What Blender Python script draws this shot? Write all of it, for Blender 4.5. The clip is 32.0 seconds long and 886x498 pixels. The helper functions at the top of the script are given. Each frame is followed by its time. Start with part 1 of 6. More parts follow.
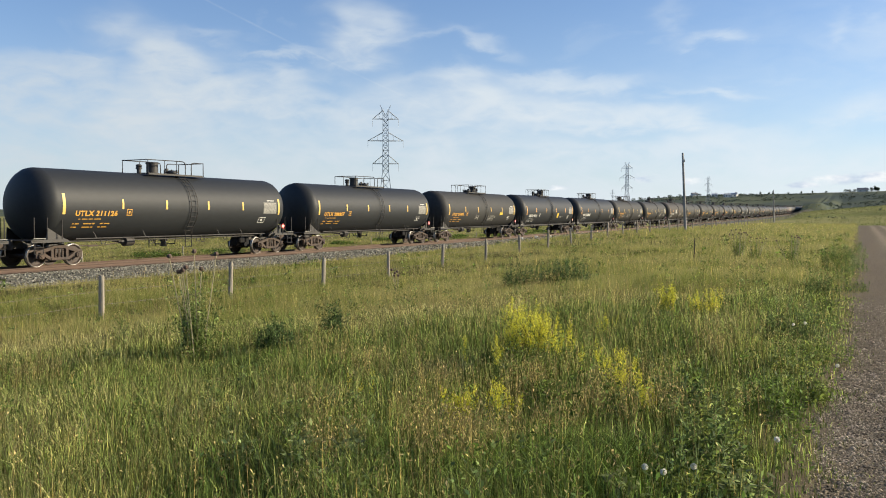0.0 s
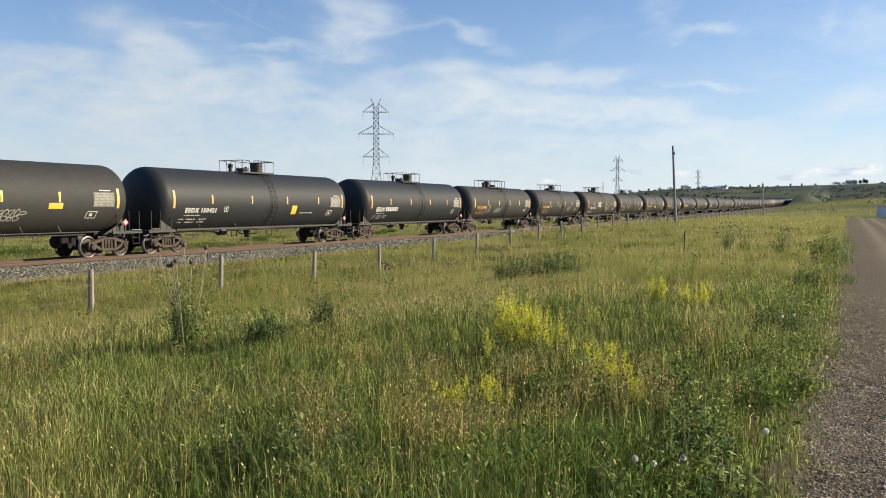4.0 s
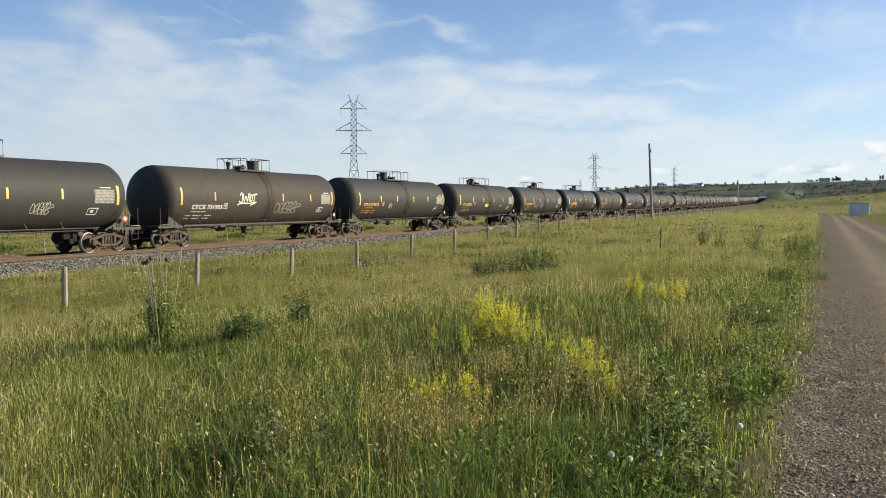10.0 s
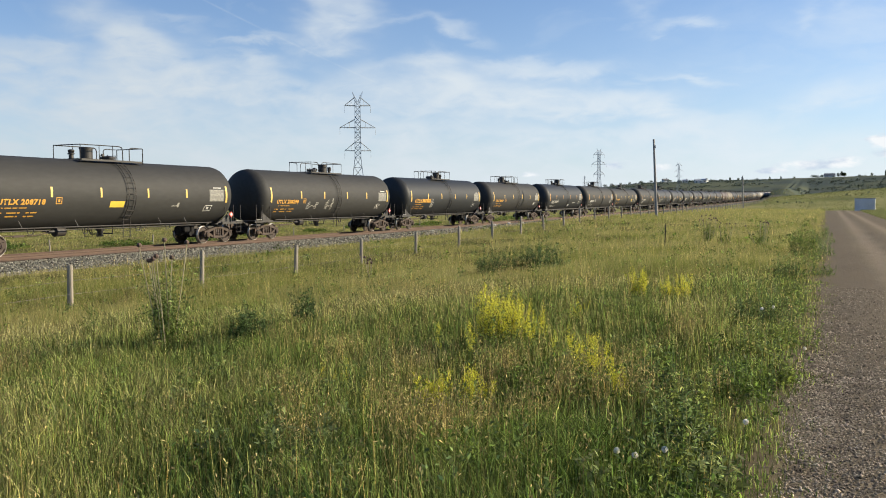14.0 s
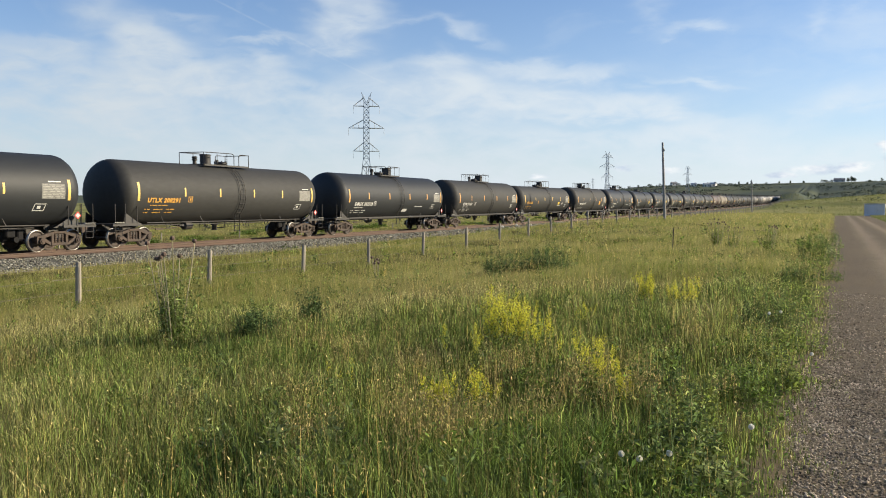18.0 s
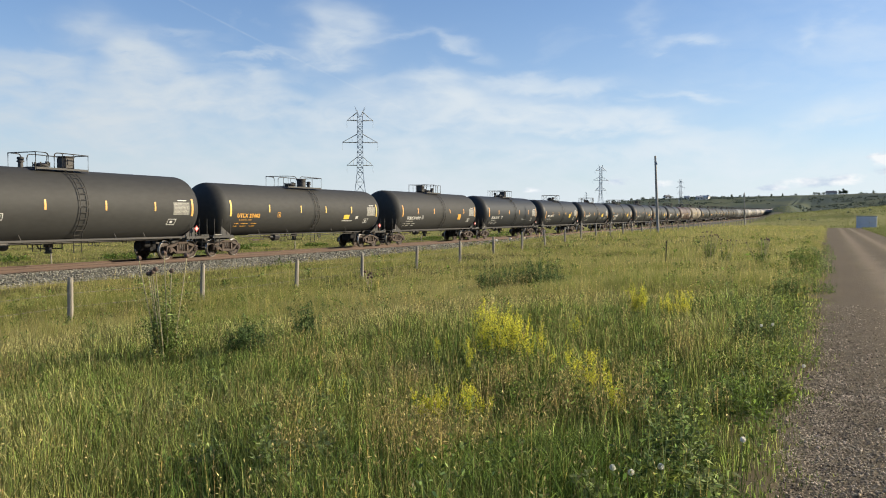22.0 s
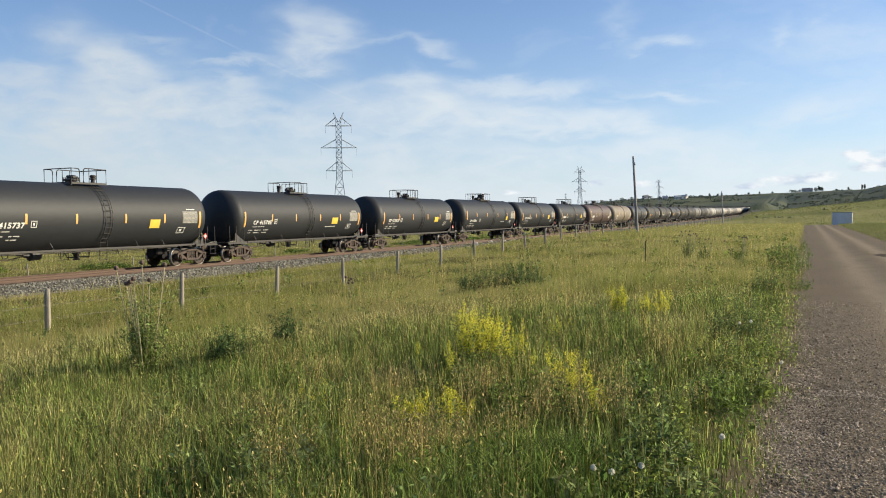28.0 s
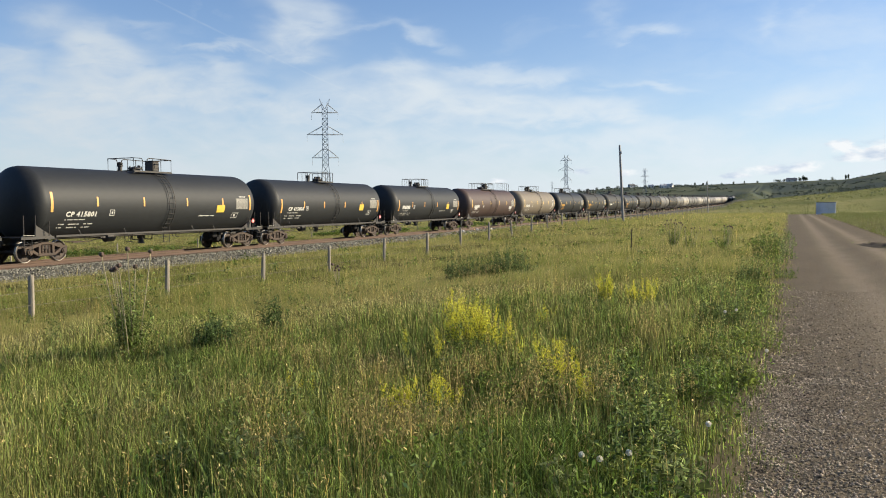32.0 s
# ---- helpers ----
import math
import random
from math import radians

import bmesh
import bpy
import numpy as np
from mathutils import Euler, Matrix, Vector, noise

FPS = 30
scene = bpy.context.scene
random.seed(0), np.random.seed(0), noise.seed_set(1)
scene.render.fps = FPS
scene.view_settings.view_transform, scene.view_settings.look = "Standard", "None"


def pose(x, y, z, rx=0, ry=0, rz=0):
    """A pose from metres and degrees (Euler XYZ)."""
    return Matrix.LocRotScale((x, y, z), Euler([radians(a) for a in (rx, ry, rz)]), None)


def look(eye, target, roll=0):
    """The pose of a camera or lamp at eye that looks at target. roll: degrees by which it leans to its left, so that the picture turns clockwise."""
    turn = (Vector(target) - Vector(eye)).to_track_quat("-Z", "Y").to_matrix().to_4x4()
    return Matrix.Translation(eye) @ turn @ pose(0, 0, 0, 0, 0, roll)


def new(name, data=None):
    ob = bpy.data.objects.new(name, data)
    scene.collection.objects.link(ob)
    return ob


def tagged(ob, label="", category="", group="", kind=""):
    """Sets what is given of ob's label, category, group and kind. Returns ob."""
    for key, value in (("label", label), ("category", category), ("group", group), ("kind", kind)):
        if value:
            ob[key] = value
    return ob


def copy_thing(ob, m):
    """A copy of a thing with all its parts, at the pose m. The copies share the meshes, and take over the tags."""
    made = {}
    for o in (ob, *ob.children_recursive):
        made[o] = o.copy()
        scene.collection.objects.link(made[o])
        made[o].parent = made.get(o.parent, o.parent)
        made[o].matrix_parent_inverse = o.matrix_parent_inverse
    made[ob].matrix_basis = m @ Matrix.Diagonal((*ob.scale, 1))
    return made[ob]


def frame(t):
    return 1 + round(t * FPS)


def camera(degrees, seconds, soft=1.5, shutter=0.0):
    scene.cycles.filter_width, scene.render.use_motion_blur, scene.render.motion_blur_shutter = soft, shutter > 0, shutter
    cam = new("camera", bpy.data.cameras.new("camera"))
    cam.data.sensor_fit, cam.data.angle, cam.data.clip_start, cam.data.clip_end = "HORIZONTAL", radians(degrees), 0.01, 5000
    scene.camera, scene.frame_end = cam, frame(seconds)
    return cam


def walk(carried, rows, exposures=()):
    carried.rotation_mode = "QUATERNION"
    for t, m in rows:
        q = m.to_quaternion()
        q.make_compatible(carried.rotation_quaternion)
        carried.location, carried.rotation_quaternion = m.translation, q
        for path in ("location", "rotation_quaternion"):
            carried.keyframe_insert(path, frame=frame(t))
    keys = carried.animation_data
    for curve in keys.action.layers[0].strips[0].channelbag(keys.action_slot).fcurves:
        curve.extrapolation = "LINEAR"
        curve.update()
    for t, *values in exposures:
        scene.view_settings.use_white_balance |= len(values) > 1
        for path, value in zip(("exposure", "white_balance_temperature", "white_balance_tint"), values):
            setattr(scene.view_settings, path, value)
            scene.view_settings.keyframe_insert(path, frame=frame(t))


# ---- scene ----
# ---- camera ----
cam = camera(56.0, 32.0, soft=1.0)
EYE = 1.6
ROWS = [
    (0, -0.007, -0.004, 26.07, -2.18, 0),
    (0.5, -0.007, -0.004, 26.26, -2.1, 0.3),
    (1, -0.008, -0.004, 26.34, -2.36, 0.38),
    (1.5, -0.007, -0.004, 26.45, -2.59, 0.28),
    (2, -0.007, -0.003, 26.48, -2.45, 0.3),
    (2.5, -0.006, -0.003, 26.83, -2.31, 0.35),
    (3, -0.006, -0.003, 26.8, -2.36, 0.39),
    (3.5, -0.006, -0.003, 26.5, -2.52, 0.13),
    (4, -0.006, -0.003, 25.44, -2.65, 0.1),
    (4.5, -0.006, -0.003, 24.74, -2.89, 0.28),
    (6.5, -0.006, -0.003, 24.73, -2.48, 0.91),
    (7, -0.006, -0.003, 25.08, -2.27, 0.95),
    (7.5, -0.006, -0.003, 25.14, -2.32, 0.69),
    (8, -0.005, -0.002, 24.97, -2.43, 0.46),
    (8.5, -0.005, -0.002, 24.66, -2.38, 0.4),
    (9, -0.004, -0.002, 24.4, -2.32, 0.3),
    (9.5, -0.004, -0.002, 24.12, -2.57, 0.26),
    (10, -0.004, -0.002, 23.92, -2.86, 0.05),
    (10.5, -0.004, -0.002, 23.48, -3.51, 0.13),
    (11, -0.006, -0.002, 23.2, -3.64, 0.28),
    (11.5, -0.006, -0.002, 23.18, -3.49, 0.62),
    (12, -0.006, -0.003, 23.28, -3.26, 0.6),
    (12.5, -0.006, -0.002, 23.38, -3.06, 0.44),
    (13, -0.005, -0.002, 23.46, -2.94, 0.43),
    (13.5, -0.004, -0.002, 23.87, -2.97, 0.33),
    (14, -0.005, -0.002, 24.21, -3.08, 0.26),
    (14.5, -0.006, -0.003, 24.48, -3, 0.17),
    (15, -0.005, -0.002, 24.98, -3.19, 0.02),
    (15.5, -0.004, -0.002, 25.45, -3.45, -0.1),
    (17.5, -0.003, -0.001, 25.06, -3.27, -0.3),
    (18, 0.001, 0, 24.75, -3, -0.3),
    (18.5, 0.004, 0.002, 24.49, -3.03, -0.35),
    (19, 0.006, 0.002, 24.12, -2.6, -0.48),
    (19.5, 0.008, 0.003, 23.96, -2.33, -0.45),
    (20, 0.01, 0.004, 23.94, -2.18, -0.05),
    (20.5, 0.012, 0.005, 24.18, -1.99, 0.21),
    (21, 0.014, 0.006, 24.32, -1.89, 0.37),
    (21.5, 0.016, 0.007, 24.12, -1.98, 0.07),
    (22, 0.019, 0.008, 24.33, -2.05, -0.09),
    (22.5, 0.022, 0.01, 24.7, -2.07, 0.05),
    (23, 0.026, 0.012, 24.78, -2.04, 0.32),
    (23.5, 0.029, 0.013, 24.59, -2.21, 0.51),
    (24, 0.033, 0.015, 24.1, -1.84, 0.6),
    (24.5, 0.035, 0.016, 23.8, -1.85, 0.72),
    (25, 0.036, 0.016, 23.61, -1.77, 1.11),
    (25.5, 0.037, 0.016, 23.24, -1.56, 1.32),
    (27.5, 0.037, 0.016, 23.08, -1.81, 1.16),
    (28, 0.037, 0.015, 22.99, -1.8, 0.94),
    (28.5, 0.036, 0.015, 22.54, -1.78, 0.95),
    (29, 0.035, 0.014, 22.25, -1.8, 0.84),
    (29.5, 0.034, 0.014, 22.07, -2.06, 0.79),
    (30, 0.033, 0.013, 21.68, -2.16, 0.72),
    (30.5, 0.03, 0.012, 21.44, -2.38, 0.71),
    (31, 0.026, 0.01, 21.32, -2.71, 0.68),
    (31.5, 0.022, 0.009, 21.17, -2.83, 0.64),
    (32, 0.019, 0.008, 22.05, -2.65, 0.66),
]
walk(cam, [(t, pose(x, y, EYE, 90 + p, r, w)) for t, x, y, w, p, r in ROWS])

# ---- world and sun ----
SUN_AZ, SUN_EL = 58.0, 21.0          # degrees from +y towards +x, and above the horizon
scene.view_settings.exposure = 0.62


def sun_dir():
    a, e = radians(SUN_AZ), radians(SUN_EL)
    return Vector((math.sin(a) * math.cos(e), math.cos(a) * math.cos(e), math.sin(e)))


# upper edge of the thin cloud sheet: azimuth, elevation (degrees)
VEIL = [(-61.8, 9.4), (-55.4, 10.0), (-51.1, 9.93), (-49.3, 9.81), (-47.6, 8.98), (-46.4, 10.21), (-45.1, 11.25), (-43.4, 11.49), (-41.7, 10.28), (-40.0, 9.72), (-37.1, 9.97), (-34.9, 9.31), (-33.5, 8.17),
        (-30.8, 8.66), (-27.4, 9.05), (-25.1, 9.87), (-23.2, 9.19), (-20.9, 8.27), (-15.1, 7.78), (-12.9, 7.42), (-10.3, 7.62), (-8.1, 6.15), (-6.3, 5.14), (-3.6, 4.53), (4.4, 4.06)]
# wisps and banks of cloud: azimuth, elevation, half width, half height (degrees), lean, amount
WISPS_WEST = [(-44.3, 10.76, 2.53, .89, -14, .60), (-49.3, 9.67, 1.88, .33, -4, .35), (-47.3, 11.92, 1.45, .73, 45, .35), (-42.6, 9.85, 2.07, .70, -32, .45), (-37.1, 9.76, 3.27, .36, -7, .50),
              (-31.8, 11.78, 1.6, 1.08, 26, .85), (-32.8, 13.25, .97, 1.06, -33, .60), (-30.4, 12.95, 1.6, .93, -29, .60), (-31.4, 10.34, 1.51, .51, 1, .40), (-36.7, 10.84, 2.74, .21, -1, .45),
              (-41.3, 11.69, 1.40, .28, -7, .30), (-27.0, 12.35, 2.29, .22, 8, .20), (-23.3, 11.69, 1.61, .33, -22, .60), (-24.9, 9.72, 1.61, .37, 0, .50), (-28.9, 9.27, 2.29, .44, 10, .40)]
WISPS_EAST = [(-17.8, 8.81, 4.0, .48, 0, .80), (-18.9, 9.35, 2.68, .30, 1, .40), (-17.8, 7.55, 3.43, .34, -5, .50), (-22.8, 7.54, 3.08, .68, -1, .40), (-9.9, 6.44, 1.68, .48, 7, .75), (-12.3, 6.81, 2.23, .52, 4, .45),
              (-7.1, 7.99, 1.21, .22, -15, .60), (-9.9, 8.26, 1.46, .18, 1, .30), (-7.3, 11.62, .78, .31, 6, .45), (-8.7, 11.42, 1.62, .28, 3, .28), (-10.8, 12.88, .73, .84, -43, .25), (-.8, 11.46, .33, .87, -35, .22),
              (-.6, 6.31, 2.03, .56, 9, .50), (1.7, 6.59, 1.89, .55, 10, .28), (-5.8, 5.34, 2.1, .36, 6, .40)]
BANKS = [(-3.2, 5.02, 2.04, .36, 1, .35), (-15.1, 4.79, 11.3, .45, -1, .30), (-34.2, 7.42, 8.2, .96, -7, .25), (-44.8, 8.34, 5.7, 1.04, -7, .25), (4.2, 4.24, 2.12, .47, 7, .40), (-7.4, 1.4, 1.43, .25, -1, .30), (7, 9.5, 13, 5, 0, .22), (14, 7, 8, 1.2, 10, .3), (26, 9, 9, 2, -12, .4)]
# clear rifts in the sheet
RIFTS = [(-16.0, 5.42, 4.2, .36, 1, .75), (-11.0, 5.45, 2.6, .45, 0, .55), (-47.0, 9.2, 1.2, .6, -20, .4), (-40.2, 6.6, 5.0, .28, -4, .3), (-30.0, 5.6, 6.0, .25, 3, .25)]


# heaps of cloud low over the hills: azimuth, elevation, half width, half height, amount
CUMULUS = [(3.5, 3.75, .9, .38, 1.0), (5.4, 3.2, 1.3, .4, .85), (3.9, 2.9, .9, .25, .7), (-.8, 2.35, 1.7, .34, .85), (1.5, 2.5, .9, .34, .9), (-2.9, 2.0, 1.0, .2, .7), (9.0, 3.6, 3.0, .9, 1.0), (-12.5, 2.6, 1.2, .35, .7), (-9.5, 2.4, 1.0, .3, .7),
           (-18.2, 2.0, 1.0, .25, .7), (14.0, 4.0, 4.0, 1.0, 1.0), (20.0, 3.0, 4.0, .8, .9)]


def link(tree, a, b):
    tree.links.new(a, b)


def mathn(tree, op, a, b=None, c=None, clamp=False):
    n = tree.nodes.new("ShaderNodeMath")
    n.operation, n.use_clamp = op, clamp
    for i, v in enumerate((a, b, c)):
        if v is None:
            continue
        if isinstance(v, (int, float)):
            n.inputs[i].default_value = v
        else:
            link(tree, v, n.inputs[i])
    return n.outputs[0]


def make_world():
    w = bpy.data.worlds.new("evening_sky")
    scene.world = w
    w.use_nodes = True
    t = w.node_tree
    t.nodes.clear()
    out, bg = t.nodes.new("ShaderNodeOutputWorld"), t.nodes.new("ShaderNodeBackground")
    link(t, bg.outputs[0], out.inputs[0])
    sky = t.nodes.new("ShaderNodeTexSky")
    sky.sky_type, sky.sun_disc = "NISHITA", False
    sky.sun_elevation, sky.sun_rotation = radians(SUN_EL), radians(SUN_AZ)
    sky.air_density, sky.dust_density, sky.ozone_density = 1.0, 0.2, 4.0
    co = t.nodes.new("ShaderNodeTexCoord")
    sep = t.nodes.new("ShaderNodeSeparateXYZ")
    link(t, co.outputs["Generated"], sep.inputs[0])
    X, Y, Z = sep.outputs
    az = mathn(t, "MULTIPLY", mathn(t, "ARCTAN2", X, Y), 57.2958)
    el = mathn(t, "MULTIPLY", mathn(t, "ARCSINE", Z), 57.2958)
    comb = t.nodes.new("ShaderNodeCombineXYZ")
    link(t, az, comb.inputs[0])
    link(t, mathn(t, "MULTIPLY", el, 2.4), comb.inputs[1])

    def fbm(scale, detail, rough, dist, off):
        m = t.nodes.new("ShaderNodeMapping")
        m.inputs["Location"].default_value = (off, off * .7, 0)
        m.inputs["Rotation"].default_value = (0, 0, radians(-14))
        link(t, comb.outputs[0], m.inputs[0])
        n = t.nodes.new("ShaderNodeTexNoise")
        n.inputs["Scale"].default_value, n.inputs["Detail"].default_value = scale, detail
        n.inputs["Roughness"].default_value, n.inputs["Distortion"].default_value = rough, dist
        link(t, m.outputs[0], n.inputs["Vector"])
        return n.outputs[0]

    wisp, fine, warp, warp2 = fbm(.12, 6, .55, .5, 3.1), fbm(.42, 5, .55, .5, 9.4), fbm(.22, 3, .5, 0, 21.0), fbm(.25, 3, .5, 0, 57.0)
    azw = mathn(t, "ADD", az, mathn(t, "MULTIPLY", mathn(t, "SUBTRACT", warp, .5), 4.0))
    elw = mathn(t, "ADD", el, mathn(t, "ADD", mathn(t, "MULTIPLY", mathn(t, "SUBTRACT", fine, .5), 1.5), mathn(t, "MULTIPLY", mathn(t, "SUBTRACT", warp2, .5), 1.3)))

    def pile(rows, sharp):
        total = None
        for a, e, hw, hh, lean, amount in rows:
            c, s = math.cos(radians(lean)), math.sin(radians(lean))
            da, de = mathn(t, "SUBTRACT", azw, float(a)), mathn(t, "SUBTRACT", elw, float(e))
            u = mathn(t, "ADD", mathn(t, "MULTIPLY", da, c / hw), mathn(t, "MULTIPLY", de, s / hw))
            v = mathn(t, "ADD", mathn(t, "MULTIPLY", da, -s / hh), mathn(t, "MULTIPLY", de, c / hh))
            d = mathn(t, "ADD", mathn(t, "MULTIPLY", u, u), mathn(t, "MULTIPLY", v, v))
            g = mathn(t, "MULTIPLY", mathn(t, "EXPONENT", mathn(t, "MULTIPLY", d, -sharp)), float(amount))
            total = g if total is None else mathn(t, "ADD", total, g)
        return total

    # the sheet: full below its upper edge, streaked by long fibres
    edge, before = VEIL[0][1], 0.0
    for (a0, e0), (a1, e1) in zip(VEIL, VEIL[1:] + [(VEIL[-1][0] + 1, VEIL[-1][1])]):
        slope = (e1 - e0) / (a1 - a0)
        edge = mathn(t, "MULTIPLY_ADD", mathn(t, "MAXIMUM", mathn(t, "SUBTRACT", azw, a0), 0.0), slope - before, edge)
        before = slope
    inside = mathn(t, "MULTIPLY_ADD", mathn(t, "SUBTRACT", edge, elw), .62, .42, clamp=True)
    inside = mathn(t, "MULTIPLY", mathn(t, "MULTIPLY", inside, inside), mathn(t, "MULTIPLY_ADD", inside, -2.0, 3.0))
    fibre = mathn(t, "ADD", mathn(t, "MULTIPLY", mathn(t, "SUBTRACT", wisp, .5), 1.6), mathn(t, "MULTIPLY", mathn(t, "SUBTRACT", fine, .5), 1.0))
    sheet = mathn(t, "MULTIPLY", inside, mathn(t, "ADD", fibre, .54))
    sheet = mathn(t, "MULTIPLY", sheet, mathn(t, "SUBTRACT", 1.0, pile(RIFTS, .9), clamp=True), clamp=True)
    tufts = mathn(t, "MULTIPLY", pile(WISPS_WEST + WISPS_EAST + BANKS, .8), mathn(t, "MULTIPLY_ADD", fibre, 2.0, 1.05))
    high = mathn(t, "MULTIPLY", mathn(t, "SUBTRACT", wisp, .56), 1.2, clamp=True)
    # a thin vapour trail
    trail = mathn(t, "SUBTRACT", el, mathn(t, "MULTIPLY_ADD", mathn(t, "ADD", az, 40.25), -.44, 13.27))
    trail = mathn(t, "MULTIPLY", mathn(t, "EXPONENT", mathn(t, "MULTIPLY", mathn(t, "MULTIPLY", trail, trail), -260.0)), mathn(t, "MULTIPLY_ADD", fine, .6, -.12, clamp=True))
    clear = mathn(t, "MULTIPLY", mathn(t, "SUBTRACT", 1.0, sheet), mathn(t, "EXPONENT", mathn(t, "MULTIPLY", mathn(t, "MAXIMUM", mathn(t, "ADD", mathn(t, "ADD", tufts, high), mathn(t, "MULTIPLY", trail, .6)), 0.0), -1.1)))
    haze = mathn(t, "MULTIPLY", mathn(t, "EXPONENT", mathn(t, "MULTIPLY", mathn(t, "ABSOLUTE", el), -.15)), .86)
    mask = mathn(t, "MINIMUM", mathn(t, "SUBTRACT", 1.0, mathn(t, "MULTIPLY", clear, mathn(t, "SUBTRACT", 1.0, haze))), .96, clamp=True)
    skyc = t.nodes.new("ShaderNodeMixRGB")
    skyc.blend_type = "MULTIPLY"
    skyc.inputs[0].default_value = 1.0
    skyc.inputs[2].default_value = SKY
    link(t, sky.outputs[0], skyc.inputs[1])
    mix = t.nodes.new("ShaderNodeMixRGB")
    tint = t.nodes.new("ShaderNodeMixRGB")
    tint.inputs[1].default_value, tint.inputs[2].default_value = [c * .87 for c in CLOUD[:3]] + [1], [c * 1.07 for c in CLOUD[:3]] + [1]
    link(t, mathn(t, "MULTIPLY_ADD", az, 1 / 50.0, 1.04, clamp=True), tint.inputs[0])
    link(t, tint.outputs[0], mix.inputs[2])
    link(t, mask, mix.inputs[0])
    link(t, skyc.outputs[0], mix.inputs[1])
    heap = None
    for a, e, hw, hh, amount in CUMULUS:
        da, de = mathn(t, "DIVIDE", mathn(t, "SUBTRACT", az, float(a)), float(hw)), mathn(t, "DIVIDE", mathn(t, "SUBTRACT", el, float(e)), float(hh))
        g = mathn(t, "MULTIPLY", mathn(t, "EXPONENT", mathn(t, "MULTIPLY", mathn(t, "ADD", mathn(t, "MULTIPLY", da, da), mathn(t, "MULTIPLY", de, de)), -.8)), float(amount))
        heap = g if heap is None else mathn(t, "ADD", heap, g)
    lumps, tone = fbm(.9, 6, .6, .3, 33.0), fbm(.55, 4, .5, 0, 41.0)
    cover = mathn(t, "MULTIPLY", mathn(t, "SUBTRACT", mathn(t, "MULTIPLY", heap, mathn(t, "MULTIPLY_ADD", lumps, 2.2, -.25)), .30), 2.6, clamp=True)
    shade = t.nodes.new("ShaderNodeMixRGB")
    shade.inputs[1].default_value, shade.inputs[2].default_value = (.40, .46, .54, 1), (.60, .62, .635, 1)
    link(t, mathn(t, "MULTIPLY_ADD", mathn(t, "SUBTRACT", tone, .5), 5.0, .55, clamp=True), shade.inputs[0])
    over = t.nodes.new("ShaderNodeMixRGB")
    link(t, cover, over.inputs[0])
    link(t, mix.outputs[0], over.inputs[1])
    link(t, shade.outputs[0], over.inputs[2])
    link(t, over.outputs[0], bg.inputs[0])
    bg.inputs[1].default_value = 1.0


SKY, CLOUD = (.079, .087, .099, 1), (0.475, 0.525, 0.565, 1)
make_world()
sun = new("sun", bpy.data.lights.new("sun", "SUN"))
sun.data.energy, sun.data.angle, sun.data.color = 5.0, radians(0.6), (1.0, 0.87, 0.64)
sun.matrix_basis = look((0, 0, 60), Vector((0, 0, 60)) - sun_dir())


# ---- materials ----
def material(name, base, rough=.8, metal=0.0, vary=.25, scale=4.0, grain=60.0, bump=.2, second=None, spread=.5,
             per="", aniso=(1, 1, 1), spec=.5, bumpd=.02, hue=0.0, swing=.8):
    """base and second colours mixed by a coarse noise, lightness varied by a fine one; per: 'island' or 'object' adds a random lightness."""
    m = bpy.data.materials.new(name)
    m.use_nodes = True
    t = m.node_tree
    b = t.nodes["Principled BSDF"]
    b.inputs["Roughness"].default_value, b.inputs["Metallic"].default_value = rough, metal
    b.inputs["Specular IOR Level"].default_value = spec
    geo = t.nodes.new("ShaderNodeNewGeometry")
    tc = t.nodes.new("ShaderNodeTexCoord")
    mp = t.nodes.new("ShaderNodeMapping")
    mp.inputs["Scale"].default_value = aniso
    link(t, tc.outputs["Object"], mp.inputs[0])

    def noise_at(s, d=4):
        n = t.nodes.new("ShaderNodeTexNoise")
        n.inputs["Scale"].default_value, n.inputs["Detail"].default_value = s, d
        link(t, mp.outputs[0], n.inputs["Vector"])
        return n.outputs[0]

    coarse, fine = noise_at(scale), noise_at(grain, 3)
    ramp = t.nodes.new("ShaderNodeMapRange")
    ramp.inputs[1].default_value, ramp.inputs[2].default_value = .5 - spread / 2, .5 + spread / 2
    link(t, coarse, ramp.inputs[0])
    mix = t.nodes.new("ShaderNodeMixRGB")
    mix.inputs[1].default_value, mix.inputs[2].default_value = (*base, 1), (*(second or [c * .8 for c in base]), 1)
    link(t, ramp.outputs[0], mix.inputs[0])
    light = mathn(t, "MULTIPLY_ADD", mathn(t, "SUBTRACT", fine, .5), 2 * vary, 1.0)
    hs = t.nodes.new("ShaderNodeHueSaturation")
    if per:
        r = geo.outputs["Random Per Island"]
        if per == "object":
            r = t.nodes.new("ShaderNodeObjectInfo").outputs["Random"]
        light = mathn(t, "MULTIPLY", light, mathn(t, "MULTIPLY_ADD", r, swing, 1 - swing / 2))
        if hue:
            link(t, mathn(t, "MULTIPLY_ADD", mathn(t, "FRACT", mathn(t, "MULTIPLY", r, 17.3)), hue, .5 - hue / 2), hs.inputs["Hue"])
    link(t, light, hs.inputs["Value"])
    link(t, mix.outputs[0], hs.inputs["Color"])
    link(t, hs.outputs[0], b.inputs["Base Color"])
    if bump:
        bp = t.nodes.new("ShaderNodeBump")
        bp.inputs["Strength"].default_value, bp.inputs["Distance"].default_value = bump, bumpd
        link(t, fine, bp.inputs["Height"])
        link(t, bp.outputs[0], b.inputs["Normal"])
    return m


